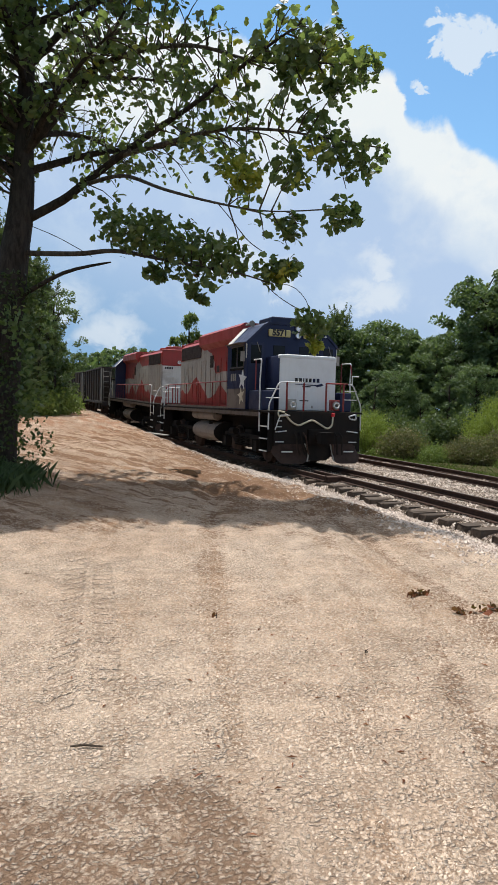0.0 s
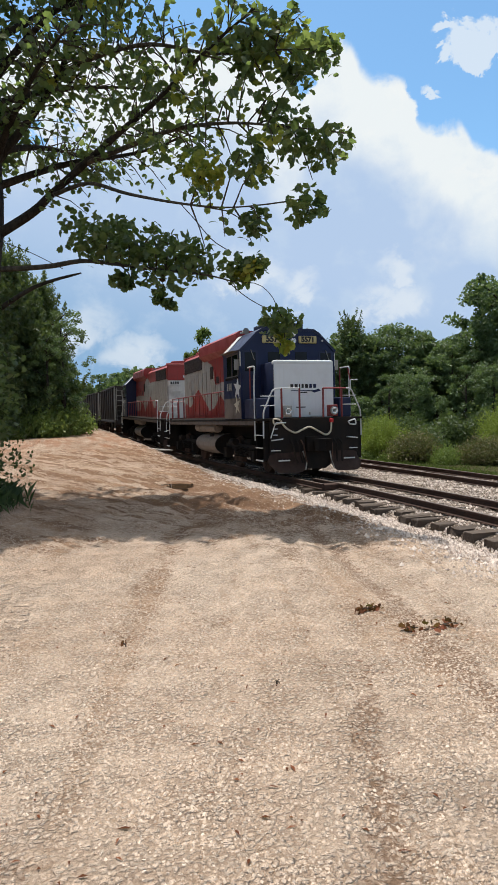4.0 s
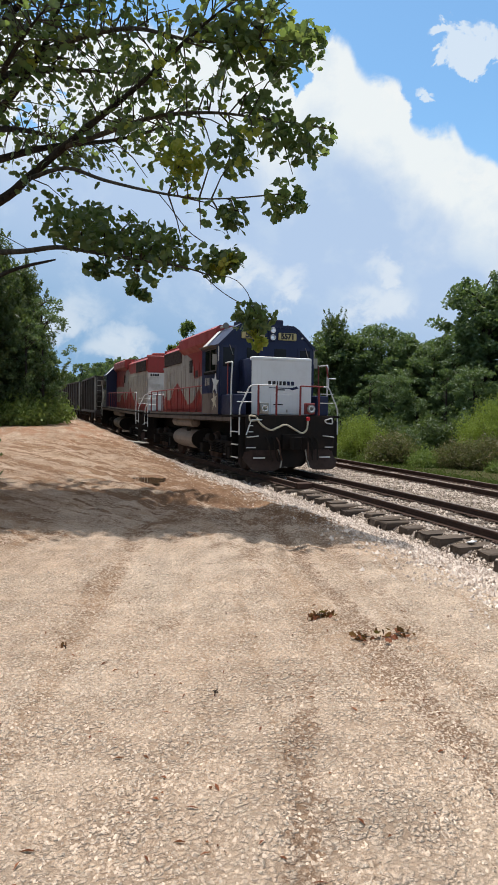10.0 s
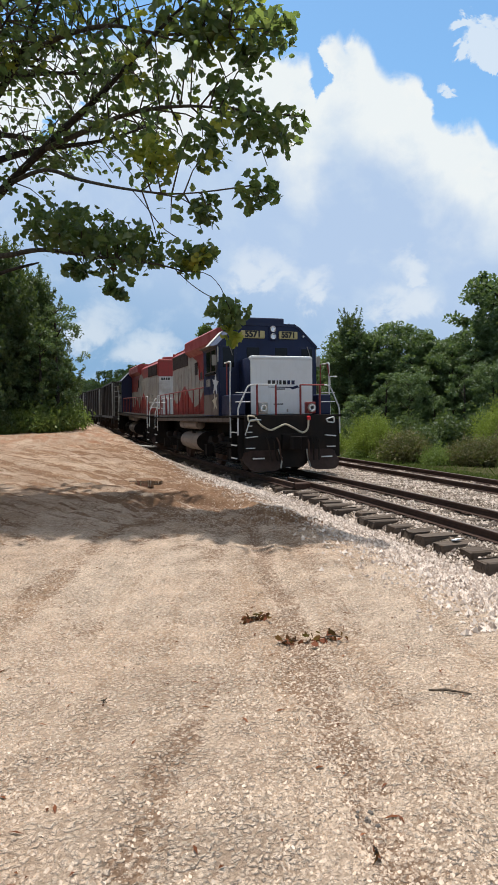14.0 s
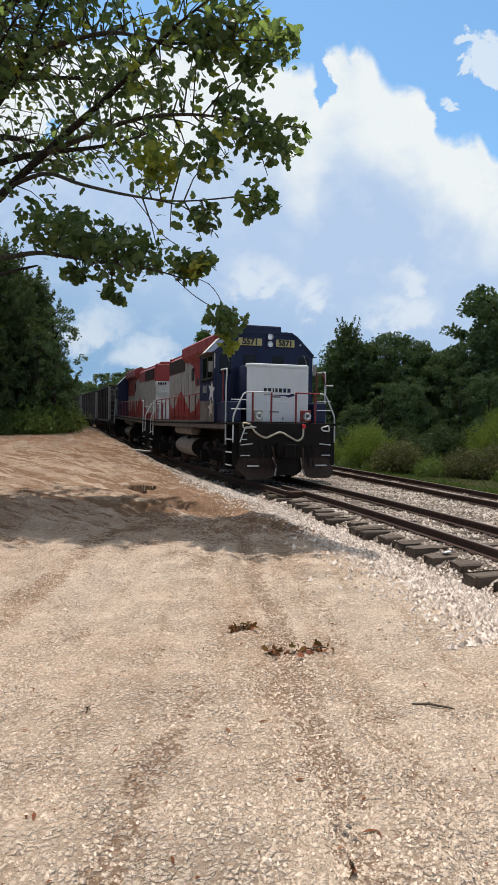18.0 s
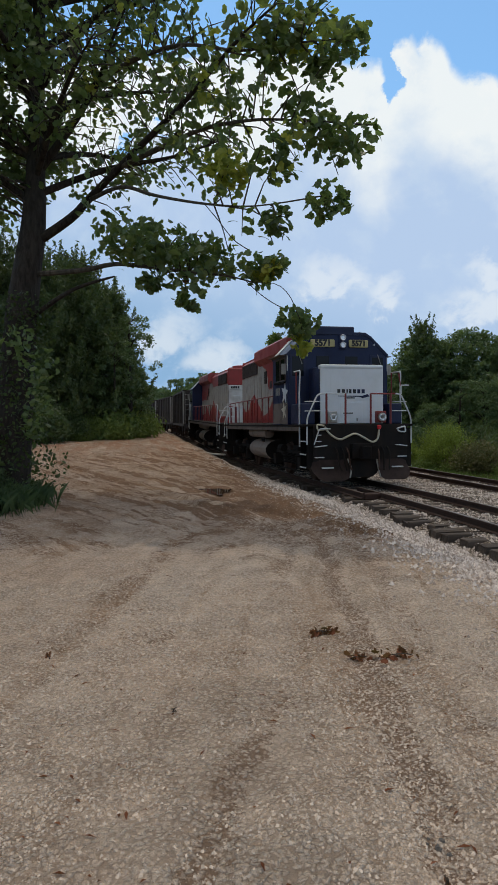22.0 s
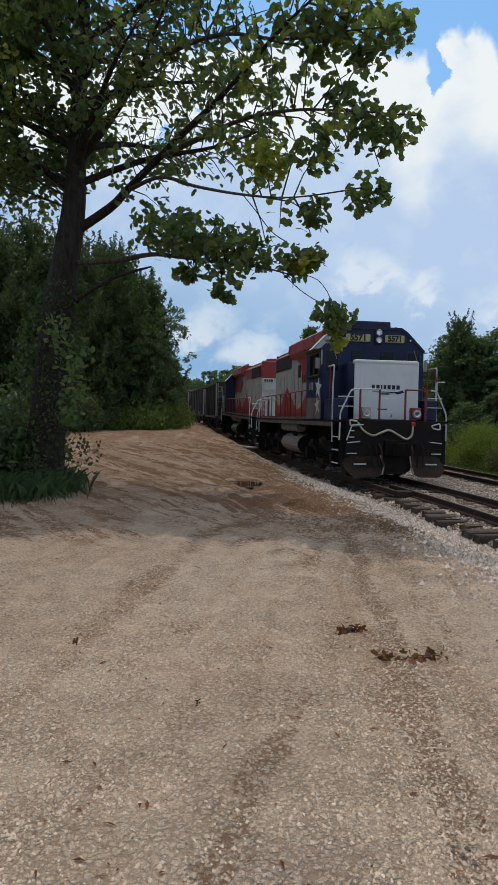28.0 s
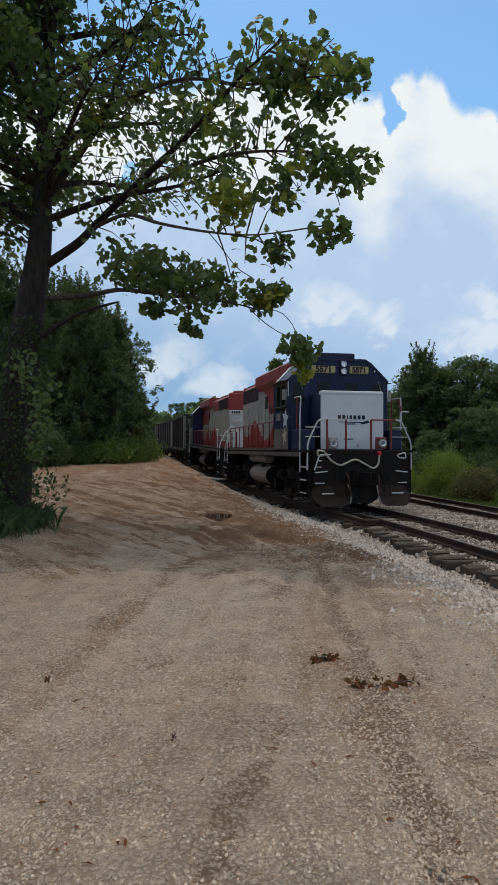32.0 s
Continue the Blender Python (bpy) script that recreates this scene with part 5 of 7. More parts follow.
# ---- hopper cars and tank car ----
def hopper_car():
    t = tagged(new("hopper_car"), "dark brown open steel hopper car with pale end posts", "freight car", "hopper cars of the train")
    L, hw, z0, z1 = 13.0, 1.46, 1.12, 3.78
    body = Shape()
    body.prism([(0.55, z1), (0.55, 2.5), (1.9, z0), (L - 1.9, z0), (L - 0.55, 2.5), (L - 0.55, z1), (L - 0.62, z1), (L - 0.62, 2.52), (L - 1.95, 1.2), (1.95, 1.2), (0.62, 2.52), (0.62, z1)], "x", -hw + 0.02, hw - 0.02)
    for s in (-1, 1):
        body.box(min(s * hw, s * (hw - 0.03)), max(s * hw, s * (hw - 0.03)), 0.5, L - 0.5, z0, z1)
    b = part("body", body, HOPPER_BROWN, t)
    part("coal_load", Shape().prism([(0.7, 3.3), (L - 0.7, 3.3), (L - 1.5, 3.6), (L / 2, 3.75), (1.5, 3.6)], "x", -hw + 0.06, hw - 0.06), BLACK, b, "dark heaped load")
    for s in (-1, 1):
        part("top_chord", Shape().box(min(s * (hw - 0.04), s * (hw + 0.06)), max(s * (hw - 0.04), s * (hw + 0.06)), 0.45, L - 0.45, z1 - 0.10, z1 + 0.02, 0.01), HOPPER_BROWN, b)
        part("side_sill", Shape().box(min(s * (hw - 0.03), s * (hw + 0.07)), max(s * (hw - 0.03), s * (hw + 0.07)), 0.0, L, z0 - 0.06, z0 + 0.12, 0.01), HOPPER_BROWN, b)
        for k in range(8):
            y = 0.58 + k * (L - 1.16) / 7
            part("side_post", Shape().box(min(s * hw, s * (hw + 0.09)), max(s * hw, s * (hw + 0.09)), y - 0.055, y + 0.055, z0 + 0.12, z1 - 0.10, 0.008), PALE_EDGE if k == 0 else HOPPER_BROWN, b, "pale scuffed corner post" if k == 0 else "")
        for y in (0.22, L - 0.22):
            lad = part("ladder", Shape().tube([(s * (hw - 0.05), y, 1.0), (s * (hw - 0.05), y, z1 - 0.1)], 0.02, 5), PALE_EDGE, t)
            for k in range(7):
                part("rung", Shape().tube([(s * (hw - 0.05), y, 1.15 + k * 0.38), (s * (hw - 0.45), y, 1.15 + k * 0.38)], 0.014, 5), PALE_EDGE, lad)
        part("lettering_patch", Shape().box(min(s * (hw + 0.001), s * (hw + 0.006)), max(s * (hw + 0.001), s * (hw + 0.006)), 2.45, 2.95, 1.75, 2.15), PALE_EDGE, b, "worn pale stencil block")
    for y in (0.25, L - 0.25):
        part("end_sill", Shape().box(-hw, hw, y - 0.12, y + 0.12, z0 - 0.2, z0 + 0.1, 0.02), HOPPER_BROWN, t)
    for k in range(3):
        y = L / 2 - 2.4 + k * 2.4
        part("chute", Shape().prism([(y - 1.0, z0), (y + 1.0, z0), (y + 0.45, 0.5), (y - 0.45, 0.5)], "x", -0.95, 0.95), HOPPER_BROWN, t)
    part("centre_sill", Shape().box(-0.3, 0.3, -0.2, L + 0.2, 0.75, z0, 0.02), HOPPER_BROWN, t)
    for y, way in ((0.0, -1), (L, 1)):
        coupler(t, y, way)
    for y in (1.6, L - 1.6):
        bogie(t, y, base=0.85, dusty=RUSTY)
    return t


first_hopper = hopper_car()
first_hopper.matrix_basis = rail_pose(31.8, 44.8)
for y in (46.0, 60.2):
    copy_thing(first_hopper, rail_pose(y, y + 13.0))


def tank_car():
    t = tagged(new("tank_car"), "black tank car with a white domed end", "freight car")
    part("tank", Shape().turn([(0.6, 1.44), (13.5, 1.44)], (0, 0, 2.55), "y", 28), BLACK, t, smooth=True)
    for y, w in ((0.6, -1), (13.5, 1)):
        prof = [(y, 1.45), (y + w * 0.22, 1.32), (y + w * 0.40, 0.95), (y + w * 0.48, 0.5), (y + w * 0.5, 0.02)]
        part("tank_head", Shape().turn(prof, (0, 0, 2.55), "y", 28), CLEAN_WHITE, t, "white domed tank end", True)
    part("dome", Shape().turn([(0.0, 0.5), (0.4, 0.5), (0.45, 0.4)], (0, 7, 3.9), "z", 16), BLACK, t)
    part("underframe", Shape().box(-1.3, 1.3, 0, 14.1, 0.9, 1.12, 0.02), BLACK, t)
    part("handrail", Shape().tube([(-1.5, 0.6, 2.3), (-1.5, 13.5, 2.3)], 0.02, 5), RAIL_WHITE, t)
    for y, way in ((0.0, -1), (14.1, 1)):
        coupler(t, y, way)
    for y in (1.6, 12.5):
        bogie(t, y, base=0.85, dusty=BLACK)
    return t


tank_car().matrix_basis = rail_pose(74.6, 88.7)


# ---- foliage builders ----
def unit(a):
    return a / np.maximum(np.linalg.norm(a, axis=-1, keepdims=True), 1e-9)


def frames_for(rng, n, up=0.6, spread=1.0):
    """Random leaf axes whose normals lean upwards."""
    nrm = unit(rng.normal(0, spread, (n, 3)) + np.array([0, 0, up]))
    a = unit(np.cross(nrm, rng.normal(size=(n, 3))))
    return a, np.cross(nrm, a), nrm


LOBES = np.array([(0.0, -0.08), (0.36, -0.26), (0.66, -0.12), (0.94, 0.14), (0.78, 0.38), (0.78, 0.74), (0.48, 0.78), (0.0, 1.08), (-0.48, 0.78), (-0.78, 0.74), (-0.78, 0.38), (-0.94, 0.14), (-0.66, -0.12), (-0.36, -0.26)]) * 0.55


def lobed_leaves(name, pts, size, mat, rng, up=0.7):
    """Broad five-lobed leaves, one at each point, slightly cupped."""
    n = len(pts)
    a, b, nrm = frames_for(rng, n, up, 0.75)
    b = unit(b + np.array([0, 0, -0.35]))
    s = size * (0.6 + 0.7 * rng.random(n))[:, None, None]
    out = LOBES[None, :, :1] * a[:, None] + LOBES[None, :, 1:] * b[:, None]
    out = out - nrm[:, None] * (LOBES[None, :, :1] ** 2) * 0.55
    mid = 0.22 * b[:, None]
    k = len(LOBES)
    v = np.concatenate([mid, out], 1) * s + pts[:, None]
    tri = np.array([(0, 1 + i, 1 + (i + 1) % k) for i in range(k)])
    f = (np.arange(n)[:, None, None] * (k + 1) + tri[None]).reshape(-1, 3)
    return bare(name, v.reshape(-1, 3), f, mat)


def small_leaves(name, pts, size, mat, rng, up=0.5, long=1.7, droop=0.0):
    """Pointed leaf blades, folded flat, for shrubs and woodland crowns."""
    n = len(pts)
    a, b, nrm = frames_for(rng, n, up, 0.9)
    a = unit(a + np.array([0, 0, droop]))
    b = unit(np.cross(nrm, a))
    s = (size * (0.55 + 0.9 * rng.random(n)))[:, None]
    v = np.stack([pts - a * s * long * 0.5, pts + b * s * 0.5 + nrm * s * 0.12, pts + a * s * long * 0.5, pts - b * s * 0.5 + nrm * s * 0.12], 1)
    return bare(name, v.reshape(-1, 3), np.arange(4 * n).reshape(-1, 4), mat)


# ---- the large broad-leaved tree beside the road ----
TRUNK_LINE = [(-8.50, -2.62, -0.15), (-8.36, -2.5, 1.97), (-8.17, -2.36, 4.11), (-7.97, -2.13, 5.71), (-7.91, -1.99, 6.95), (-7.85, -1.94, 8.64), (-7.77, -1.89, 10.2), (-7.6, -1.8, 12.2)]
BOUGHS = {
    "low": ([(-7.95, -2.3, 4.76), (-6.96, -3.25, 4.66), (-6.31, -3.98, 4.64), (-5.7, -5.01, 4.36), (-5.2, -5.81, 4.12), (-4.66, -6.52, 3.92), (-4.30, -6.95, 3.73)], 0.062, 0.44, 0.8),
    "main": ([(-7.95, -2.1, 5.45), (-7.16, -2.67, 5.86), (-6.74, -3.14, 6.17), (-5.74, -4.4, 6.82), (-5.18, -5.3, 7.1), (-4.45, -6.63, 7.54), (-3.93, -7.11, 7.89)], 0.11, 0.30, 1.0),
    "arc": ([(-6.74, -3.24, 6.08), (-6.18, -4.05, 6.07), (-5.61, -4.97, 5.63), (-4.92, -6.02, 5.19), (-4.27, -6.86, 4.92), (-3.3, -7.63, 4.9)], 0.045, 0.62, 0.55),
    "span": ([(-6.33, -3.6, 6.53), (-5.6, -4.64, 6.55), (-4.87, -5.57, 6.59), (-4.22, -6.51, 6.38), (-3.59, -7.13, 6.15), (-2.72, -7.7, 5.91)], 0.055, 0.25, 0.9),
    "rise": ([(-7.85, -2.0, 7.0), (-7.13, -2.5, 7.81), (-6.59, -3.08, 8.46), (-6.38, -3.5, 8.89), (-5.69, -4.49, 10.11)], 0.10, 0.30, 1.2),
    "fan": ([(-6.57, -3.07, 8.5), (-5.84, -4.02, 8.51), (-5.13, -5.16, 8.2), (-4.36, -6.23, 7.6), (-3.57, -6.99, 7.39), (-2.82, -7.53, 7.25)], 0.055, 0.25, 1.1),
    "left_a": ([(-7.95, -2.05, 6.3), (-8.82, -2.14, 6.88), (-9.49, -2.42, 7.17), (-10.9, -2.6, 7.9)], 0.09, 0.2, 1.1),
    "left_b": ([(-7.9, -1.98, 7.3), (-8.64, -2.24, 7.84), (-9.26, -2.53, 8.1), (-10.9, -2.9, 9.1)], 0.08, 0.2, 1.1),
}
# leaf clusters at the ends of the overhanging boughs: x, y, z, radius
BOUGH_ENDS = [(-4.00, -7.08, 4.00, 0.20), (-6.02, -4.42, 4.92, 0.50), (-5.39, -5.36, 4.61, 0.48), (-4.76, -6.29, 4.2, 0.36), (-4.26, -6.9, 3.94, 0.30), (-5.80, -4.95, 4.14, 0.15), (-5.66, -5.08, 4.02, 0.12), (-5.24, -5.83, 3.64, 0.14), (-5.12, -5.92, 3.54, 0.11), (-6.35, -3.95, 5.12, 0.42), (-5.72, -4.92, 4.86, 0.42), (-5.05, -5.88, 4.46, 0.36), (-3.98, -7.12, 4.65, 0.24), (-3.38, -7.63, 4.78, 0.32), (-2.96, -7.56, 5.75, 0.36), (-3.34, -7.18, 6.08, 0.40), (-3.91, -6.79, 5.65, 0.34), (-3.32, -7.04, 7.02, 0.20), (-3.02, -7.4, 7.19, 0.40), (-3.89, -6.73, 7.46, 0.42)]


def ball(rng, n, c, r, flat=0.8):
    return np.array(c) + unit(rng.normal(size=(n, 3))) * (rng.random((n, 1)) ** 0.45) * r * np.array([1, 1, flat])


def big_tree():
    rng = np.random.default_rng(8)
    t = tagged(new("sycamore_tree"), "large broad-leaved tree with a dark trunk overhanging the road", "tree")
    line = spline(TRUNK_LINE, 26)
    rad = np.interp(line[:, 2], [-0.2, 0.3, 1.5, 4.0, 5.6, 7.5, 12.5], [0.58, 0.44, 0.38, 0.33, 0.27, 0.18, 0.05])
    s = Shape().tube(line.tolist(), rad.tolist(), 14)
    s.v = [(x + 0.03 * (lattice(np.float64(z * 2.2), np.float64(x * 5), 3) - 0.5), y + 0.03 * (lattice(np.float64(z * 2.7), np.float64(y * 5), 4) - 0.5), z) for x, y, z in s.v]
    part("trunk", s, BARK, t, "dark ridged trunk", True)
    leaf_pts, yellow_pts, twigs = [], [], Shape()
    crown_limbs = []
    for k, (pts, r, start, dens) in BOUGHS.items():
        crown_limbs.append((k, spline(pts, 26), r, start, dens))
    # limbs of the crown that rises above and behind
    for k in range(22):
        a = k * 2.4 + rng.uniform(-0.3, 0.3)
        z0 = 6.4 + k * 0.25
        reach = 4.3 - 0.085 * k
        out = np.array([math.cos(a), math.sin(a) * 0.95, 0])
        i = int(np.argmin(np.abs(line[:, 2] - z0)))
        p0 = line[i]
        pts = [p0, p0 + out * reach * 0.35 + (0, 0, 0.6), p0 + out * reach * 0.7 + (0, 0, 0.95), p0 + out * reach + (0, 0, 0.9 + rng.uniform(-0.2, 0.6))]
        crown_limbs.append(("upper", spline(pts, 18), 0.09, 0.28, 1.55))
    for k, c, r, start, dens in crown_limbs:
        n = len(c)
        rr = [max(0.012, r * (1 - 0.9 * i / (n - 1))) for i in range(n)]
        part("branch", Shape().tube(c.tolist(), rr, 8), BARK if r > 0.08 else TWIG, t, smooth=True)
        length = np.linalg.norm(np.diff(c, axis=0), axis=1).sum()
        m = int(length * (1 - start) / 0.105 * dens)
        for q in range(m):
            u = start + ((0.80 if k == "low" else 0.86 if k in ("fan", "span", "arc") else 1.0) - start) * (q + rng.random()) / m
            i = min(int(u * (n - 1)), n - 2)
            base, tan = c[i], unit(c[i + 1] - c[i])
            side = unit(np.cross(tan, rng.normal(size=3)))
            d = unit(tan * 0.55 + side + np.array([0, 0, 0.75 if k == "low" else 0.12]))
            ln = rng.uniform(0.3, 1.3) * (1.15 - 0.55 * u) * (0.6 if k == "low" else 1.0)
            end = base + d * ln
            mid = base + d * ln * 0.55 + np.array([0, 0, 0.05])
            end = end - np.array([0, 0, 0.06 * ln])
            twigs.tube([base, mid, end], [0.016, 0.011, 0.006], 4, caps=False)
            g = int((9 if k != "upper" else 30 if c[-1][0] < -8.0 else 5) * (0.6 + 0.8 * rng.random()) * (1.0 if k != "arc" else 0.55))
            w = rng.random((g, 1)) ** 0.6
            p = base + (end - base) * (0.25 + 0.8 * w) + rng.normal(0, 0.12, (g, 3)) - np.array([0, 0, 0.05])
            (leaf_pts if rng.random() > 0.24 or k in ("upper", "low") else yellow_pts).append(p)
    for x, y, z, r in BOUGH_ENDS:
        leaf_pts.append(ball(rng, int(440 * r ** 1.6) + 13, (x, y, z), r * 1.12, 0.9))
        for _ in range(7):
            e = ball(rng, 1, (x, y, z), r * 0.8)[0]
            twigs.tube([(x, y, z + r * 0.2), ((x + e[0]) / 2, (y + e[1]) / 2, (z + e[2]) / 2 + 0.04), e], [0.010, 0.007, 0.003], 4, caps=False)
    # dense clumps that hide the upper trunk and the feet of the limbs
    for q in range(58):
        z0 = 6.2 + 6.2 * rng.random()
        c = np.array([np.interp(z0, line[:, 2], line[:, 0]), np.interp(z0, line[:, 2], line[:, 1]), z0]) + np.array([rng.uniform(-2.2, 0.45), rng.uniform(-1.2, 0.9), 0])
        leaf_pts.append(ball(rng, 64, c, rng.uniform(0.34, 0.62), 0.8))
        twigs.tube([(np.interp(z0 - 0.5, line[:, 2], line[:, 0]), np.interp(z0 - 0.5, line[:, 2], line[:, 1]), z0 - 0.5), tuple(c)], [0.03, 0.008], 5, caps=False)
    # the top of the crown, out of view: clumps placed to shade the road
    for q in range(420):
        x0, y0 = rng.uniform(-10.5, -3.3), rng.uniform(-8.0, 1.5)
        z0 = 14.4 + 0.68 * y0 + 1.6 * rng.random()
        fall = y0 - 0.30 * z0
        if fall < -7.7 - 0.58 * min(x0 + 7.0, 2.8) or fall > -3.4 or (x0 > -5 and fall > -6.5):
            continue
        leaf_pts.append(ball(rng, 78, (x0, y0, z0), 0.55, 0.7))
    yellow_pts.append(ball(rng, 170, (-4.62, -6.36, 5.62), 0.44, 0.75))
    yellow_pts.append(ball(rng, 30, (-4.10, -7.10, 3.92), 0.22, 0.7))
    yellow_pts.append(ball(rng, 120, (-3.3, -6.7, 7.75), 0.55, 0.7))
    tagged(part("twig_spray", twigs, TWIG, t), kind="stuff")
    dry = lobed_leaves("dry_leaf", np.array([(-5.20, -5.83, 4.05), (-5.22, -5.80, 3.98)]), 0.15, LEAF_DEAD, rng, 0.0)
    part("dry_leaf", dry, LEAF_DEAD, t, "dead red-brown leaf caught on the low bough")
    # dead stub and thin drooping shoots
    part("dead_branch", Shape().tube(spline([(-8.1, -2.45, 3.75), (-7.19, -3.03, 4.29), (-6.32, -3.57, 4.5)], 9).tolist(), [0.06, 0.055, 0.05, 0.045, 0.04, 0.035, 0.03, 0.025, 0.015], 7), BARK, t, "bare dead branch", True)
    for a in ([(-4.92, -6.02, 5.19), (-4.73, -6.27, 4.85), (-4.54, -6.52, 4.49), (-4.34, -6.66, 4.31)], [(-7.9, -2.2, 5.40), (-7.27, -2.68, 5.08), (-6.63, -3.11, 4.67)]):
        part("shoot", Shape().tube(spline(a, 9).tolist(), 0.008, 5), TWIG, t)
    # vines and suckers that wrap the lower trunk
    z = rng.random(3400) ** 0.9 * 4.3
    axis = np.stack([np.interp(z, line[:, 2], line[:, 0]), np.interp(z, line[:, 2], line[:, 1]), z], -1)
    a = rng.uniform(0, 6.283, 3400)
    rr = np.interp(z, [0, 1.5, 2.6, 4.3], [1.0, 0.85, 0.74, 0.60]) * (0.45 + 0.6 * rng.random(3400)) * (0.7 + 0.6 * lattice(a * 2, z * 1.5, 9))
    vine = axis + np.stack([np.cos(a) * rr, np.sin(a) * rr, 0 * a], -1)
    part("vine", small_leaves("vine", vine, 0.06, LEAF_VINE, rng, 0.3, 1.6), LEAF_VINE, t, "dark vines wrapped round the trunk")
    suck = np.concatenate([ball(rng, 60, c, r, 1.2) for c, r in (((-7.8, -3.5, 2.75), 0.42), ((-7.75, -3.55, 2.15), 0.36), ((-7.9, -3.5, 1.6), 0.30), ((-8.1, -3.4, 3.2), 0.35))])
    part("sucker_leaves", lobed_leaves("sucker_leaves", suck, 0.13, LEAF_BIG, rng), LEAF_BIG, t, "green leaves of a low sucker shoot")
    part("crown", lobed_leaves("crown", np.concatenate(leaf_pts), 0.158, LEAF_BIG, rng), LEAF_BIG, t, "broad lobed green leaves")
    part("yellowing_leaves", lobed_leaves("yellowing_leaves", np.concatenate(yellow_pts), 0.160, LEAF_YELLOW, rng), LEAF_YELLOW, t, "patches of yellow-green leaves")
    return t


def hanging_sprig():
    """The leafy twig end that hangs before the engine and nods in the wind; its origin is where it leaves the bough."""
    rng = np.random.default_rng(21)
    o = np.array((-4.42, -6.87, 3.77))
    sp = part("hanging_sprig", Shape().tube((spline([(-4.42, -6.87, 3.77), (-4.22, -7.12, 3.5), (-4.02, -7.37, 3.3), (-3.79, -7.51, 3.18), (-3.73, -7.54, 2.75)], 16) - o).tolist(), 0.007, 5), TWIG, SYCAMORE, "thin twig with a hanging bunch of leaves", at=Matrix.Translation(o))
    part("side_twig", Shape().tube((spline([(-4.32, -6.93, 3.74), (-4.05, -7.25, 3.66), (-3.9, -7.45, 3.45), (-3.8, -7.5, 3.2)], 8) - o).tolist(), 0.006, 5), TWIG, sp)
    pts = np.concatenate([ball(rng, 112, (-3.84, -7.53, 3.06), 0.28, 1.0), ball(rng, 12, (-3.55, -7.6, 3.08), 0.12, 1.0)]) - o
    tip = ball(rng, 40, (-3.74, -7.54, 2.74), 0.16, 1.2) - o
    part("leaves", lobed_leaves("leaves", pts, 0.135, LEAF_BIG, rng, 0.3), LEAF_BIG, sp, "bunch of green hanging leaves")
    part("young_leaves", lobed_leaves("young_leaves", tip, 0.13, LEAF_YELLOW, rng, 0.3), LEAF_YELLOW, sp, "yellow-green leaves at the tip")
    return sp


SYCAMORE = big_tree()
SPRIG = hanging_sprig()


# ---- woodland ----
def wood_tree(seed, h, r, low, mat, label, leaf=0.14, n_clump=130, per=82, spiky=False, name="tree"):
    """A tree: tapered trunk, limbs, and a crown of many small leaves in clumps with gaps between."""
    rng = np.random.default_rng(seed)
    t = tagged(new(name), label, "tree")
    lean = rng.uniform(-0.3, 0.3, 2)
    line = [(lean[0] * z / h, lean[1] * z / h, z) for z in np.linspace(-0.3, h * 0.9, 9)]
    part("trunk", Shape().tube(line, [0.028 * h * (1 - 0.85 * i / 8) for i in range(9)], 8), BARK, t, smooth=True)
    cs = []
    for k in range(n_clump):
        if spiky:
            z = low + (h - low) * rng.random() ** 0.8
            rad = r * (1 - (z - low) / (h - low)) ** 0.75 * (0.55 + 0.5 * rng.random()) + 0.15
        else:
            u = rng.random() ** 0.8
            z = low + (h - low) * u
            rad = r * math.sqrt(max(0.03, 1 - (2 * u - 0.85) ** 2 / 1.6)) * (0.35 + 0.7 * rng.random() ** 0.6)
        a = rng.random() * 6.283
        c = np.array([rad * math.cos(a), rad * math.sin(a), z])
        cs.append(c)
        if k % 6 == 0:
            part("branch", Shape().tube([(lean[0] * z / h, lean[1] * z / h, max(0.4, z - 0.35 * rad - 0.2)), tuple(c * (0.55, 0.55, 1) - (0, 0, 0.1)), tuple(c)], [0.05, 0.035, 0.012], 5), BARK, t)
    pts = []
    for c in cs:
        size = r * (0.13 + 0.13 * rng.random())
        pts.append(ball(rng, per, c, size, 0.7 if not spiky else 1.2))
    pts = np.concatenate(pts)
    part("crown", small_leaves("crown", pts, leaf, mat, rng, 0.6, 1.5 if not spiky else 2.6, 0.5 if spiky else 0.0), mat, t)
    return t


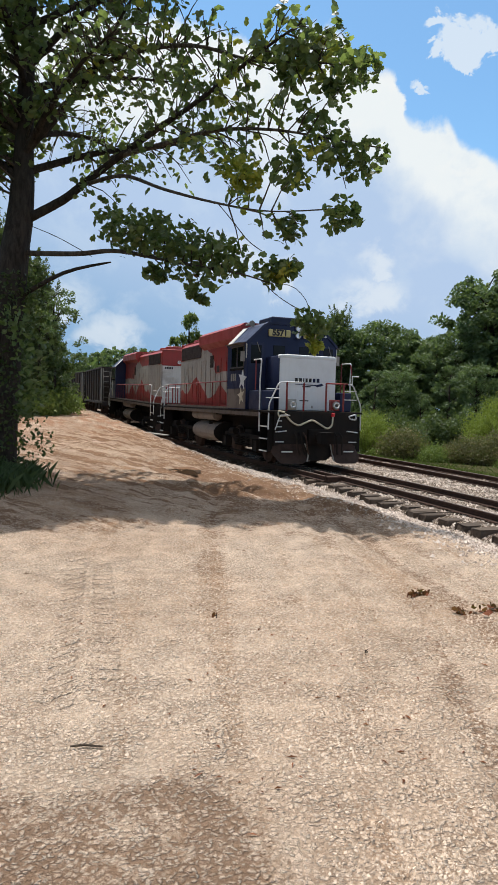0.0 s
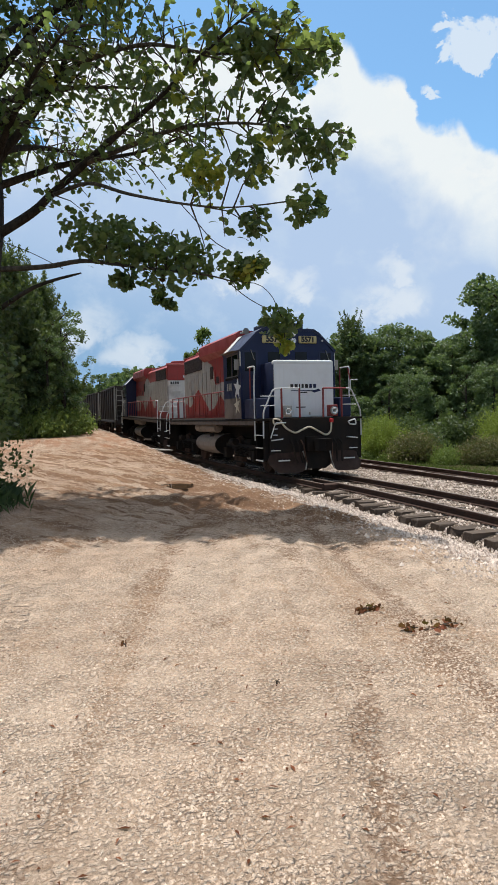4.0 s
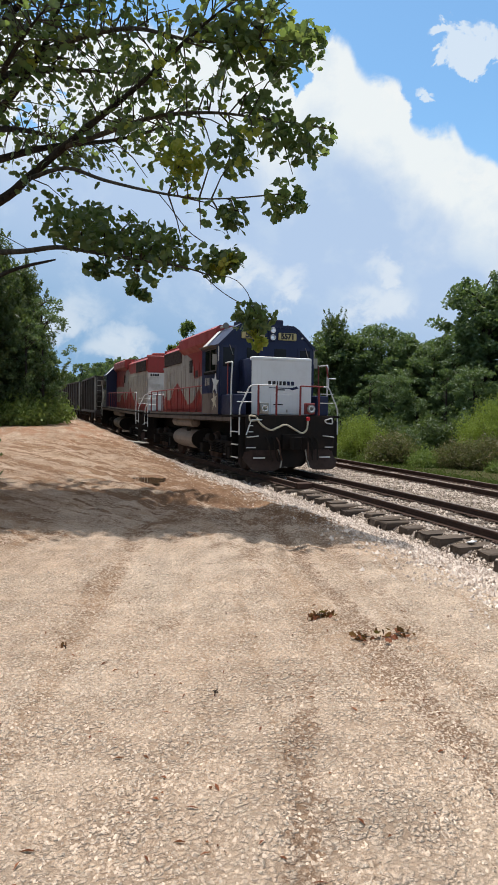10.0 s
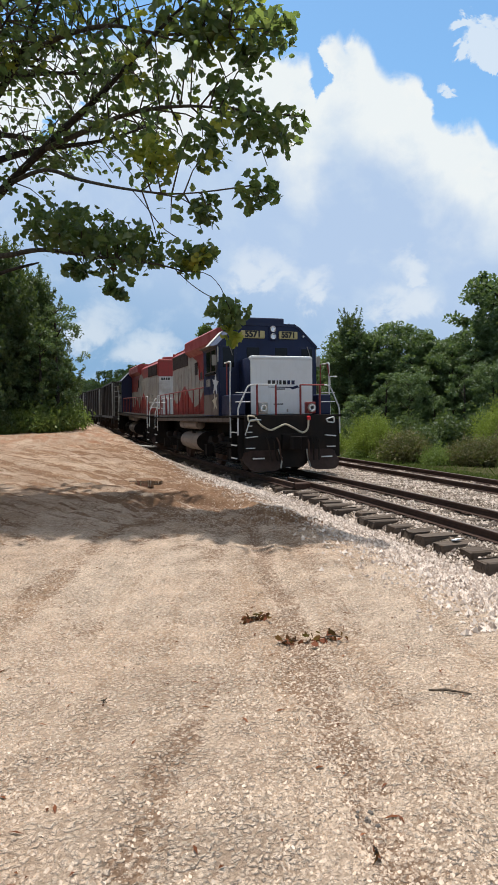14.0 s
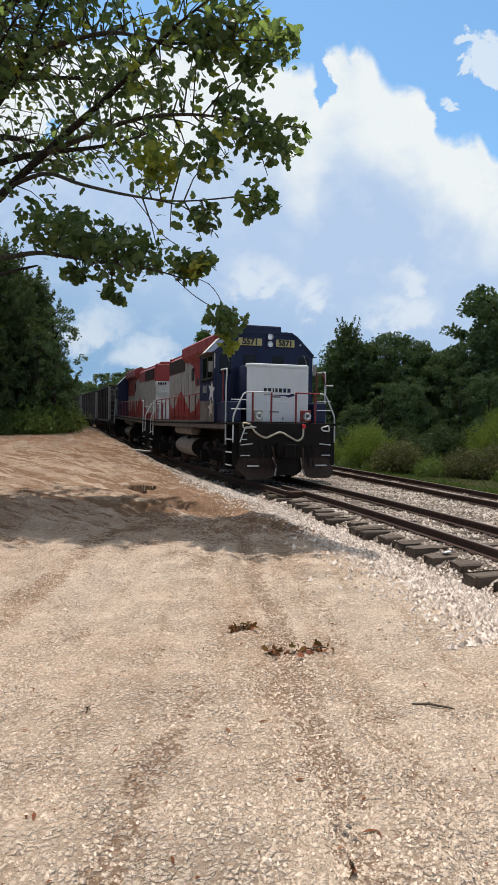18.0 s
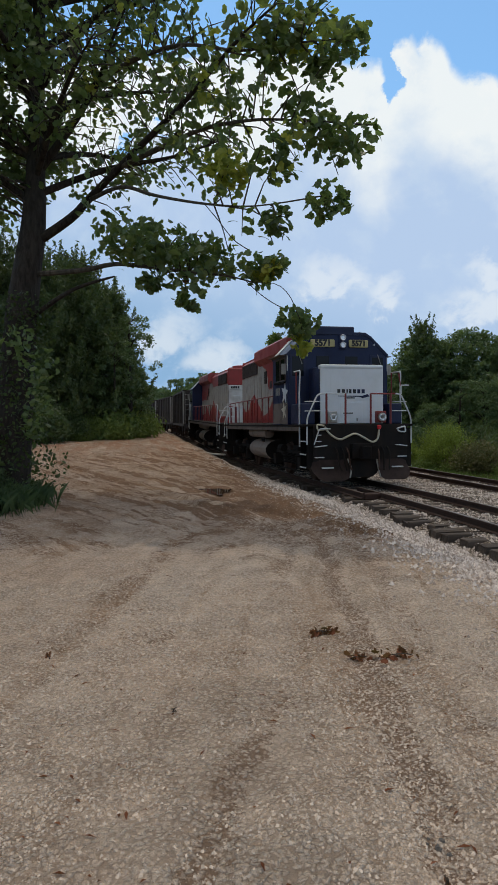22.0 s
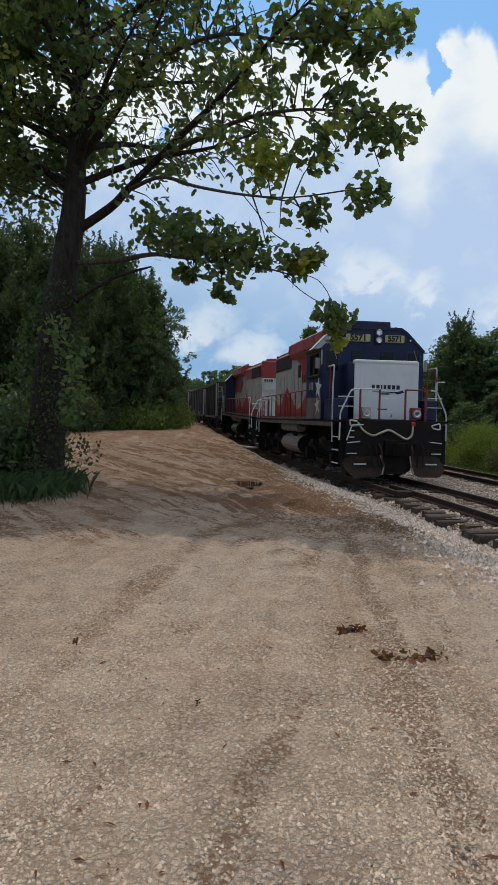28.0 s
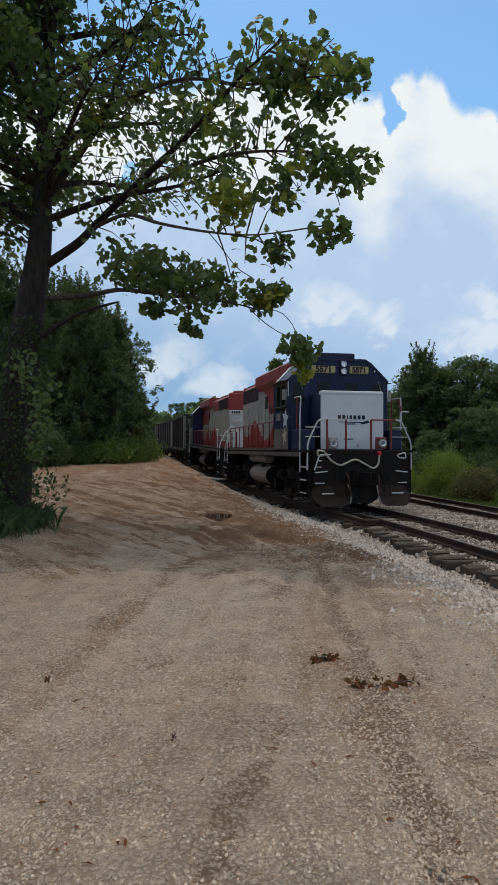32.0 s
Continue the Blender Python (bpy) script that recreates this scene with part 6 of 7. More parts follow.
def cedar(seed, h, r, low, label):
    """A feathery evergreen: whorls of drooping boughs of uneven length, each clothed in fine sprays."""
    rng = np.random.default_rng(seed)
    t = tagged(new("cedar_tree"), label, "tree")
    part("trunk", Shape().tube([(0, 0, -0.3), (0.05, 0, h * 0.5), (0, 0.05, h * 0.97)], [0.02 * h, 0.012 * h, 0.02], 8), BARK, t, smooth=True)
    pts, boughs = [], Shape()
    for k in range(120):
        u = (k + rng.random()) / 120
        z = low + (h - low) * u
        ln = r * (1 - u) ** 0.62 * rng.uniform(0.5, 1.15) + 0.18
        a = k * 2.399 + rng.uniform(-0.4, 0.4)
        out = np.array([math.cos(a), math.sin(a), 0])
        p0 = np.array([0, 0, z])
        tip = p0 + out * ln + np.array([0, 0, ln * rng.uniform(0.05, 0.5)])
        mid = (p0 + tip) / 2 - np.array([0, 0, 0.10 * ln])
        if k % 3 == 0:
            part("branch", Shape().tube([p0, mid, tip], [0.03, 0.02, 0.006], 5, caps=False), BARK, t)
        m = int(46 + 84 * ln)
        w = rng.random((m, 1)) ** 0.65
        q = (1 - w) ** 2 * p0 + 2 * w * (1 - w) * mid + w * w * tip
        side = np.array([-out[1], out[0], 0]) * rng.normal(0, 0.24, (m, 1)) * (1.15 - w) * ln
        pts.append(q + side + rng.normal(0, 0.09, (m, 3)) - np.array([0, 0, 0.10]) * rng.random((m, 1)))
        rise = rng.random((30, 1)) * rng.uniform(0.35, 0.8)
        plume = tip + np.array([0, 0, 1.0]) * rise + out * rise * 0.35 + rng.normal(0, 0.075, (30, 3)) * (1.1 - rise)
        pts.append(plume)
    part("crown", small_leaves("crown", np.concatenate(pts), 0.060, LEAF_CEDAR, rng, 0.3, 3.4, 0.8), LEAF_CEDAR, t)
    return t


def stand(x, y, turn, s=1.0, tall=1.0):
    return Matrix.Translation((x, y, float(ground_z(x, y)) - 0.05)) @ pose(0, 0, 0, 0, 0, turn) @ Matrix.Diagonal((s, s, s * tall, 1))


def plant(kinds, spots, group, seed):
    """Puts trees of the given kinds at spots of (x, y, height)."""
    rng = random.Random(seed)
    for i, (x, y, h) in enumerate(spots):
        src, h0 = kinds[i % len(kinds)]
        tall = rng.uniform(0.95, 1.12)
        g = float(ground_z(x, y))
        s = (h - g) / (h0 * 1.22 * tall)
        tagged(copy_thing(src, stand(x, y, rng.uniform(0, 360), s, tall)), group=group)


def build_woods():
    a = wood_tree(31, 9.0, 3.3, 1.0, LEAF_WOOD, "dense dark green broad-leaved tree at the wood's edge")
    b = wood_tree(32, 9.0, 2.9, 1.6, LEAF_WOOD, "rounded dark green broad-leaved tree at the wood's edge")
    c = wood_tree(33, 9.0, 2.5, 2.4, LEAF_WOOD, "tall open-crowned dark green tree at the wood's edge", n_clump=96, per=74)
    d = wood_tree(34, 9.0, 3.0, 0.4, LEAF_WOOD, "leafy understorey tree with low branches", leaf=0.16)
    e = cedar(35, 8.0, 2.4, 0.5, "dark feathery cedar with drooping branches to the ground")
    h = wood_tree(37, 9.0, 3.0, 0.8, LEAF_WOOD, "distant rounded green tree beyond the freight cars", leaf=0.22, n_clump=90, per=52)
    k = wood_tree(38, 9.0, 2.0, 0.6, LEAF_WOOD, "narrow upright dark tree in the wood", leaf=0.15, n_clump=84, per=66)
    f = wood_tree(36, 10.0, 1.7, 5.0, LEAF_WEED, "slender young tree with light green leaves", leaf=0.11, n_clump=70, per=64, spiky=True)
    a.matrix_basis, b.matrix_basis, c.matrix_basis, d.matrix_basis = stand(21.5, 38.5, 10, 0.86), stand(25.6, 29.0, 80, 0.84), stand(23.4, 18.5, 200, 1.06), stand(17.6, 21.2, 120, 0.62)
    e.matrix_basis, f.matrix_basis = stand(-6.0, 24.5, 30, 1.12), stand(9.0, 42.0, 0, 0.98)
    h.matrix_basis, k.matrix_basis = stand(14.5, 55.0, 0, 0.95), stand(17.5, 30.0, 40, 0.92)
    right_back = [(15.0, 24.6, 10.3), (17.8, 23.4, 11.3), (16.4, 24.0, 10.2), (18.9, 22.9, 10.6), (20.2, 22.4, 9.4), (19.4, 19.4, 9.0), (20.6, 18.6, 9.6), (24.4, 19.4, 9.8), (26.6, 17.0, 10.6), (29.0, 15.6, 11.0), (13.4, 27.6, 8.2), (15.2, 33.5, 9.6), (22.8, 24.0, 9.4)]
    plant([(a, 9.0), (b, 9.0)], right_back, "trees along the far side of the railway", 3)
    plant([(c, 9.0)], [(22.4, 18.2, 12.4), (24.2, 19.4, 11.8), (24.8, 17.4, 12.0), (26.6, 17.0, 11.6)], "tall open trees along the far side of the railway", 13)
    right_front = [(12.2, 18.6, 5.6), (13.4, 17.4, 5.4), (14.8, 17.0, 5.8), (16.0, 16.2, 5.4), (17.4, 15.4, 5.9), (18.8, 14.6, 6.4), (20.6, 14.0, 7.0), (22.4, 13.0, 7.2), (25.0, 11.6, 7.4), (28.0, 9.0, 7.6), (11.2, 22.0, 5.6), (10.4, 26.0, 6.0)]
    plant([(d, 9.0), (k, 9.0), (a, 9.0)], right_front, "trees along the far side of the railway", 4)
    back = [(3.2, 98.0, 9.4), (5.2, 92.0, 11.6), (7.4, 86.0, 11.4), (9.0, 80.0, 11.6), (10.9, 74.0, 11.5), (12.4, 68.0, 10.6), (13.4, 61.0, 10.4), (13.0, 50.0, 9.6), (15.0, 46.0, 9.6), (0.2, 104.0, 10.0), (-4.0, 108.0, 11.0), (-9.0, 104.0, 12.0), (16.6, 40.0, 9.8), (11.6, 45.0, 8.8)]
    plant([(h, 9.0)], back, "trees beyond the freight cars", 5)
    plant([(f, 10.0)], [(8.2, 44.5, 10.0), (10.4, 39.8, 9.2)], "slender trees behind the engines", 6)
    left = [(-11.6, 20.0, 10.8), (-9.4, 20.6, 11.0), (-7.6, 22.2, 11.8), (-6.9, 26.0, 11.0), (-5.7, 28.0, 9.6), (-13.6, 18.0, 11.4), (-16.0, 16.0, 11.0), (-5.2, 29.6, 7.8), (-8.6, 24.0, 12.6), (-10.4, 21.6, 12.6), (-12.4, 21.0, 13.0), (-14.6, 20.0, 12.8)]
    plant([(e, 8.0)], left, "cedars along the dirt road", 7)
    o = wood_tree(39, 9.0, 2.2, 2.0, LEAF_WOOD, "open lacy tree with thin drooping twigs beside the dirt road", leaf=0.11, n_clump=64, per=70)
    o.matrix_basis = stand(-5.0, 22.6, 60, 0.80)
    plant([(o, 9.0)], [(-4.6, 26.5, 8.2), (-5.9, 21.2, 9.4)], "lacy trees along the dirt road", 18)
    plant([(e, 8.0)], [(14.5, 24.0, 9.0)], "cedars among the far trees", 17)
    plant([(h, 9.0)], [(-5.4, 34.5, 7.4), (-5.2, 41.0, 7.4), (-5.6, 50.0, 7.6), (-10.5, 30.0, 11.0), (-14.0, 27.0, 12.0), (-19.0, 22.0, 12.0), (-7.0, 44.0, 9.0), (-6.5, 58.0, 8.8)], "trees along the dirt road", 8)


build_woods()


def shrub(seed, h, r, mat, label, leaf, n, upright=0.8, name="shrub", bare_foot=0.35, fuzz=0.07):
    """A bush whose many thin stems fan from the ground into a dome, leafy towards their ends."""
    rng = np.random.default_rng(seed)
    t = tagged(new(name), label, "shrub")
    stems, pts = Shape(), []
    m = 60
    for k in range(m):
        a, lean = k * 2.399, math.sqrt((k + rng.random()) / m) * 1.45
        reach = rng.uniform(0.78, 1.06)
        tip = np.array([math.cos(a) * r * math.sin(lean) * reach, math.sin(a) * r * math.sin(lean) * reach, h * (0.12 + 0.88 * math.cos(lean)) * reach])
        foot = np.array([math.cos(a) * r * 0.16, math.sin(a) * r * 0.16, -0.05])
        mid = foot * 0.5 + tip * 0.5 + np.array([0, 0, 0.10 * h])
        stems.tube([foot, mid, tip], [0.016, 0.011, 0.004], 4, caps=False)
        u = bare_foot + (1 - bare_foot) * rng.random((n // m, 1)) ** 0.6
        q = (1 - u) ** 2 * foot + 2 * u * (1 - u) * mid + u * u * tip
        pts.append(q + rng.normal(0, fuzz * r, (n // m, 3)) * (0.6 + u))
    tagged(part("stem_fan", stems, TWIG, t), kind="stuff")
    p = np.concatenate(pts)
    p[:, 2] = np.maximum(p[:, 2], 0.02)
    part("leaves", small_leaves("leaves", p, leaf, mat, rng, 0.3, 2.6, upright), mat, t)
    return t


def build_shrubs():
    lime = shrub(51, 2.3, 1.4, LEAF_LIME, "bright lime-green feathery shrub beside the railway", 0.028, 21000, 0.9, bare_foot=0.45, fuzz=0.055)
    brown = shrub(52, 1.3, 1.15, LEAF_BROWN, "low shrub browning at the tips beside the railway", 0.044, 9000, 0.5, fuzz=0.10)
    weed = shrub(53, 0.8, 0.9, LEAF_WEED, "clump of leafy green weeds beside the rails", 0.055, 3600, 0.9, "weed_clump", 0.2, 0.12)
    dark = shrub(54, 2.6, 1.5, LEAF_BUSH, "dark green bush at the foot of the trees", 0.095, 4600, 0.3, fuzz=0.12)
    lime.matrix_basis = stand(7.35, 8.2, 0, 0.92)
    brown.matrix_basis = stand(7.5, 5.9, 0, 0.95)
    weed.matrix_basis = stand(8.2, 4.6, 0, 0.8)
    dark.matrix_basis = stand(-9.6, -2.9, 0, 0.7)
    for x, y, r, s, k in ((6.3, 10.4, 80, 0.72, 1.0), (13.3, 6.4, 140, 1.42, 1.0), (15.8, 4.8, 30, 1.2, 1.0), (11.6, 0.6, 200, 0.6, 0.9), (5.4, 15.5, 10, 0.8, 1.0)):
        tagged(copy_thing(lime, stand(x, y, r, s, k)), group="shrubs beyond the rails")
    for x, y, r, s in ((8.75, 3.3, 60, 0.86), (9.9, 2.9, 150, 0.92), (8.3, 7.0, 300, 0.9), (10.6, 4.2, 210, 0.9), (11.0, -1.0, 20, 0.85), (12.2, -0.2, 100, 0.9)):
        tagged(copy_thing(brown, stand(x, y, r, s, rng_tall(x))), group="shrubs beyond the rails")
    spots = [(7.9, 5.0), (6.9, 6.9), (6.3, 7.9), (8.6, 5.6), (7.7, 4.0), (10.4, 1.3), (10.9, 2.2), (10.0, 0.2), (9.4, -0.8), (5.7, 9.6), (5.3, 11.4), (11.4, 1.8), (9.0, 1.4), (8.6, -1.6)]
    for i, (x, y) in enumerate(spots):
        tagged(copy_thing(weed, stand(x, y, i * 77, 0.55 + 0.07 * (i % 5))), group="weeds beyond the rails")
    # bushes that fill the wood's edge down to the ground
    for i, (x, y, s) in enumerate([(10.4, 17.0, 0.9), (11.8, 15.6, 1.0), (13.2, 14.6, 1.0), (14.8, 13.4, 1.0), (16.4, 12.6, 1.1), (18.2, 11.6, 1.1), (20.4, 10.2, 1.2), (9.4, 21.0, 1.1), (8.6, 26.0, 1.1), (23.0, 8.0, 1.3), (12.4, 12.0, 0.7)]):
        tagged(copy_thing(dark, stand(x, y, i * 53, s)), group="bushes at the wood's edge")
    # beside the dirt road
    for i, (x, y, s) in enumerate([(-9.0, -2.0, 0.6), (-8.55, -3.3, 0.36), (-10.4, -2.4, 1.0), (-9.8, 0.8, 1.1), (-12.4, -4.0, 1.2), (-9.4, 17.0, 1.1), (-8.1, 19.0, 0.8), (-11.8, 15.4, 1.1), (-6.6, 22.6, 0.7), (-13.5, 4.0, 1.3), (-5.6, 26.4, 0.7)]):
        tagged(copy_thing(dark, stand(x, y, i * 71, s)), group="bushes along the dirt road")
    for i, (x, y, s) in enumerate([(-7.0, 20.4, 1.0), (-6.3, 22.4, 1.1), (-5.4, 25.0, 1.1), (-4.7, 28.0, 1.1), (-7.8, 18.8, 0.9), (-4.2, 31.5, 1.2), (-6.4, 19.9, 1.9), (-5.9, 21.3, 2.3), (-5.3, 23.2, 2.4), (-4.7, 25.4, 2.2), (-4.2, 27.6, 2.0)]):
        tagged(copy_thing(weed, stand(x, y, i * 61, s)), group="weeds along the dirt road")


def rng_tall(x):
    return 0.9 + 0.25 * (math.sin(x * 12.9) * 0.5 + 0.5)


build_shrubs()


def blades(name, spots, h, mat, label):
    """Grass: thin bent blades in tufts."""
    rng = np.random.default_rng(61 + len(spots))
    p = np.array(spots, float)
    n = len(p)
    z = ground_z(p[:, 0], p[:, 1])
    foot = np.stack([p[:, 0], p[:, 1], z - 0.02], -1)
    d = rng.normal(size=(n, 3)) * [0.45, 0.45, 0]
    hh = (h * (0.5 + 0.8 * rng.random(n)))[:, None]
    side = unit(np.cross(d + [0.01, 0, 0], [0, 0, 1.0])) * 0.004
    mid = foot + d * hh * 0.35 + np.array([0, 0, 1.0]) * hh * 0.6
    tip = foot + d * hh * 1.0 + np.array([0, 0, 1.0]) * hh * 0.9
    v = np.stack([foot - side, foot + side, mid + side * 0.8, tip, mid - side * 0.8], 1)
    return tagged(new(name, bare(name, v.reshape(-1, 3), np.arange(5 * n).reshape(-1, 5), mat)), label, "grass", kind="stuff")


def build_grass():
    rng = np.random.default_rng(62)
    a = rng.normal(0, 1, (3800, 2)) * [0.36, 0.60] + [-8.62, -3.5]
    a2 = rng.normal(0, 1, (1400, 2)) * [0.5, 0.8] + [-9.5, -4.0]
    blades("tall_grass", np.concatenate([a, a2]), 0.38, LEAF_BUSH, "dark tuft of grass at the foot of the tree")
    y = rng.uniform(-9, 18, 6000)
    x = siding_x(y) + 1.35 + np.abs(rng.normal(0, 1.3, 6000)) + 0.3 * lattice(y, y * 0, 3)
    blades("verge_grass", np.stack([x, y], -1), 0.17, LEAF_WEED, "green grass and weeds along the siding")
    y = rng.uniform(19, 40, 4000)
    x = -5.2 - 0.12 * (24 - y) * (y < 24) + 0.05 * (y - 24) * (y > 24) - np.abs(rng.normal(0, 0.8, 4000))
    blades("roadside_grass", np.stack([x, y], -1), 0.55, LEAF_WEED, "green grass along the dirt road")


build_grass()


def distant_woods():
    """A far belt of trees that closes the horizon all round."""
    rng = np.random.default_rng(71)
    n = 26000
    a = rng.uniform(-math.pi, math.pi, n)
    r = rng.uniform(150, 185, n)
    top = 9 + 6 * lattice(a * 14, a * 0, 2) + 3 * lattice(a * 60, a * 0, 5)
    pts = np.stack([r * np.sin(a), r * np.cos(a), 0.5 + (top - 0.5) * rng.random(n) ** 0.8], -1)
    tagged(new("distant_woods", small_leaves("distant_woods", pts, 2.1, LEAF_WOOD, rng, 0.4, 1.2)), "distant belt of green woods on the horizon", "woods", kind="stuff")


distant_woods()


# ---- small things on the road and the ballast ----
def leaf_pile(name, c, r, n, label, leaf=0.05):
    rng = np.random.default_rng(int(abs(c[0] * 100)))
    t = tagged(new(name), label, "leaves")
    t.location = (c[0], c[1], float(ground_z(c[0], c[1])))
    p = rng.normal(0, 1, (n, 3)) * [r, r * 0.55, 0.018] + [0, 0, 0.012]
    p[:, 2] = np.abs(p[:, 2])
    part("dry_leaves", lobed_leaves("dry_leaves", p, leaf, LEAF_DEAD, rng, 0.3), LEAF_DEAD, t)
    tw = Shape()
    for k in range(5):
        a = rng.uniform(0, 6.28)
        q = np.array([math.cos(a), math.sin(a) * 0.6, 0.1]) * r * 1.4
        tw.tube([(-q[0] * 0.3, -q[1] * 0.3, 0.012), (q[0] * 0.4, q[1] * 0.4, 0.03), (q[0], q[1], 0.012 + 0.03 * rng.random())], 0.003, 4)
    part("twig", tw, TWIG, t)
    return t


leaf_pile("leaf_pile", (-5.05, -12.22), 0.045, 30, "small heap of dry reddish-brown leaves on the road")
leaf_pile("leaf_pile", (-4.98, -12.70), 0.05, 22, "dry brown leaves and twigs lying flat on the road")
leaf_pile("leaf_pile", (-4.76, -12.78), 0.09, 34, "dry brown leaves and twigs lying flat on the road")
for x, y in ((-6.24, -13.25), (-5.50, -14.77), (-6.95, -12.2)):
    leaf_pile("fallen_leaf", (x, y), 0.012, 2, "single dry reddish leaf on the road", 0.05)


def litter():
    """Chips of bark and broken twigs strewn on the road."""
    rng = np.random.default_rng(91)
    n = 420
    r = 2.0 + 9.0 * rng.random(n)
    a = rng.uniform(-0.55, 0.75, n)
    x, y = -7.0 + r * np.sin(a + 0.2), -16.7 + r * np.cos(a + 0.2)
    z = ground_z(x, y) + 0.004
    b = rng.uniform(0, 3.14, n)
    ln, w = 0.008 + 0.03 * rng.random(n) ** 2, 0.004 + 0.005 * rng.random(n)
    u, s = np.stack([np.cos(b), np.sin(b), 0 * b], -1) * ln[:, None], np.stack([-np.sin(b), np.cos(b), 0 * b], -1) * w[:, None]
    c = np.stack([x, y, z], -1)
    top = np.array([0, 0, 0.006])
    v = np.stack([c - u, c + s * 0.9 + top, c + u, c - s * 0.9 + top], 1)
    tagged(new("bark_litter", bare("bark_litter", v.reshape(-1, 3), np.arange(4 * n).reshape(-1, 4), LEAF_DEAD)), "dark chips of bark and dead leaf on the road", "litter", kind="stuff")


litter()


def stick(x, y, turn, ln, label):
    z = float(ground_z(x, y)) + 0.008
    s = Shape().tube([(-ln / 2, 0, 0), (-ln * 0.1, ln * 0.04, 0.006), (ln / 2, 0, 0.002)], [0.005, 0.007, 0.004], 6)
    ob = tagged(new("stick", s.mesh("stick", TWIG, smooth=True)), label, "stick")
    ob.matrix_basis = pose(x, y, z, 0, 0, turn)


stick(-8.18, -13.83, -20, 0.16, "short dry stick on the gravel")
stick(-4.48, -13.75, -35, 0.22, "forked dry twig on the pale gravel")


def chunk(x, y, r):
    """A broken lump of dark stone half sunk in the road."""
    rng = np.random.default_rng(int(abs(x * 1000)))
    bm = bmesh.new()
    bmesh.ops.create_icosphere(bm, subdivisions=2, radius=r)
    for v in bm.verts:
        v.co *= 0.5 + 0.9 * rng.random()
        v.co.z *= 0.55
    me = bpy.data.meshes.new("stone_chunk")
    bm.to_mesh(me)
    bm.free()
    me.materials.append(DARK_STONE)
    ob = tagged(new("stone_chunk", me), "dark grey lump of broken stone in the gravel", "stone")
    ob.location = (x, y, float(ground_z(x, y)) + r * 0.15)


DARK_STONE = stone_material("dark_stone", (0.06, 0.055, 0.05), (0.12, 0.11, 0.10))
for x, y, r in ((-5.43, -14.57, 0.014), (-5.39, -14.53, 0.011), (-5.46, -14.55, 0.008), (-5.40, -14.60, 0.010), (-5.44, -14.52, 0.007)):
    chunk(x, y, r)


def plank():
    x, y = -2.45, 8.5
    s = Shape().box(-0.13, 0.13, -1.1, 1.1, 0.0, 0.045, 0.006)
    ob = tagged(new("plank", s.mesh("plank", PLANK_WOOD)), "weathered pale board lying beside the track", "board")
    ob.matrix_basis = pose(x, y, float(ground_z(x, y)) + 0.02, 0, 0, 12)


plank()


def puddle():
    m, g = material("puddle_water")
    n = g.noise(where(g), 9.0, 3.0)
    b = finish(g, g.mix(n, (0.055, 0.034, 0.020), (0.085, 0.052, 0.030)), 0.04, 0.0, n, 0.05, 0.002, 0.5)
    rng = np.random.default_rng(95)
    x0, y0, k = -4.0, -1.3, 40
    ang = np.linspace(0, 2 * math.pi, k, endpoint=False)
    rad = 1 + 0.22 * np.sin(ang * 3 + 1) + 0.10 * np.sin(ang * 7)
    z = float(ground_z(x0, y0)) + 0.028
    v = [(x0, y0, z)] + [(x0 + 0.34 * r * math.cos(a), y0 + 0.85 * r * math.sin(a), z) for a, r in zip(ang, rad)]
    f = [(0, 1 + i, 1 + (i + 1) % k) for i in range(k)]
    tagged(new("puddle", bare("puddle", v, f, m)), "shallow muddy puddle in a rut beside the track", "puddle", kind="structure")


puddle()


def paper_scrap(x, y, turn):
    z = float(ground_z(x, y)) + 0.05
    s = Shape().prism([(-0.07, -0.035), (0.08, -0.04), (0.07, 0.03), (0.0, 0.06), (-0.06, 0.03)], "z", 0.0, 0.012)
    s.v = [(a, b, c + 0.30 * abs(a)) for a, b, c in s.v]
    ob = tagged(new("paper_scrap", s.mesh("paper_scrap", CLEAN_WHITE)), "crumpled white scrap lying on the ballast", "litter")
    ob.matrix_basis = pose(x, y, z, 0, 0, turn)


paper_scrap(-1.23, -9.35, 20)


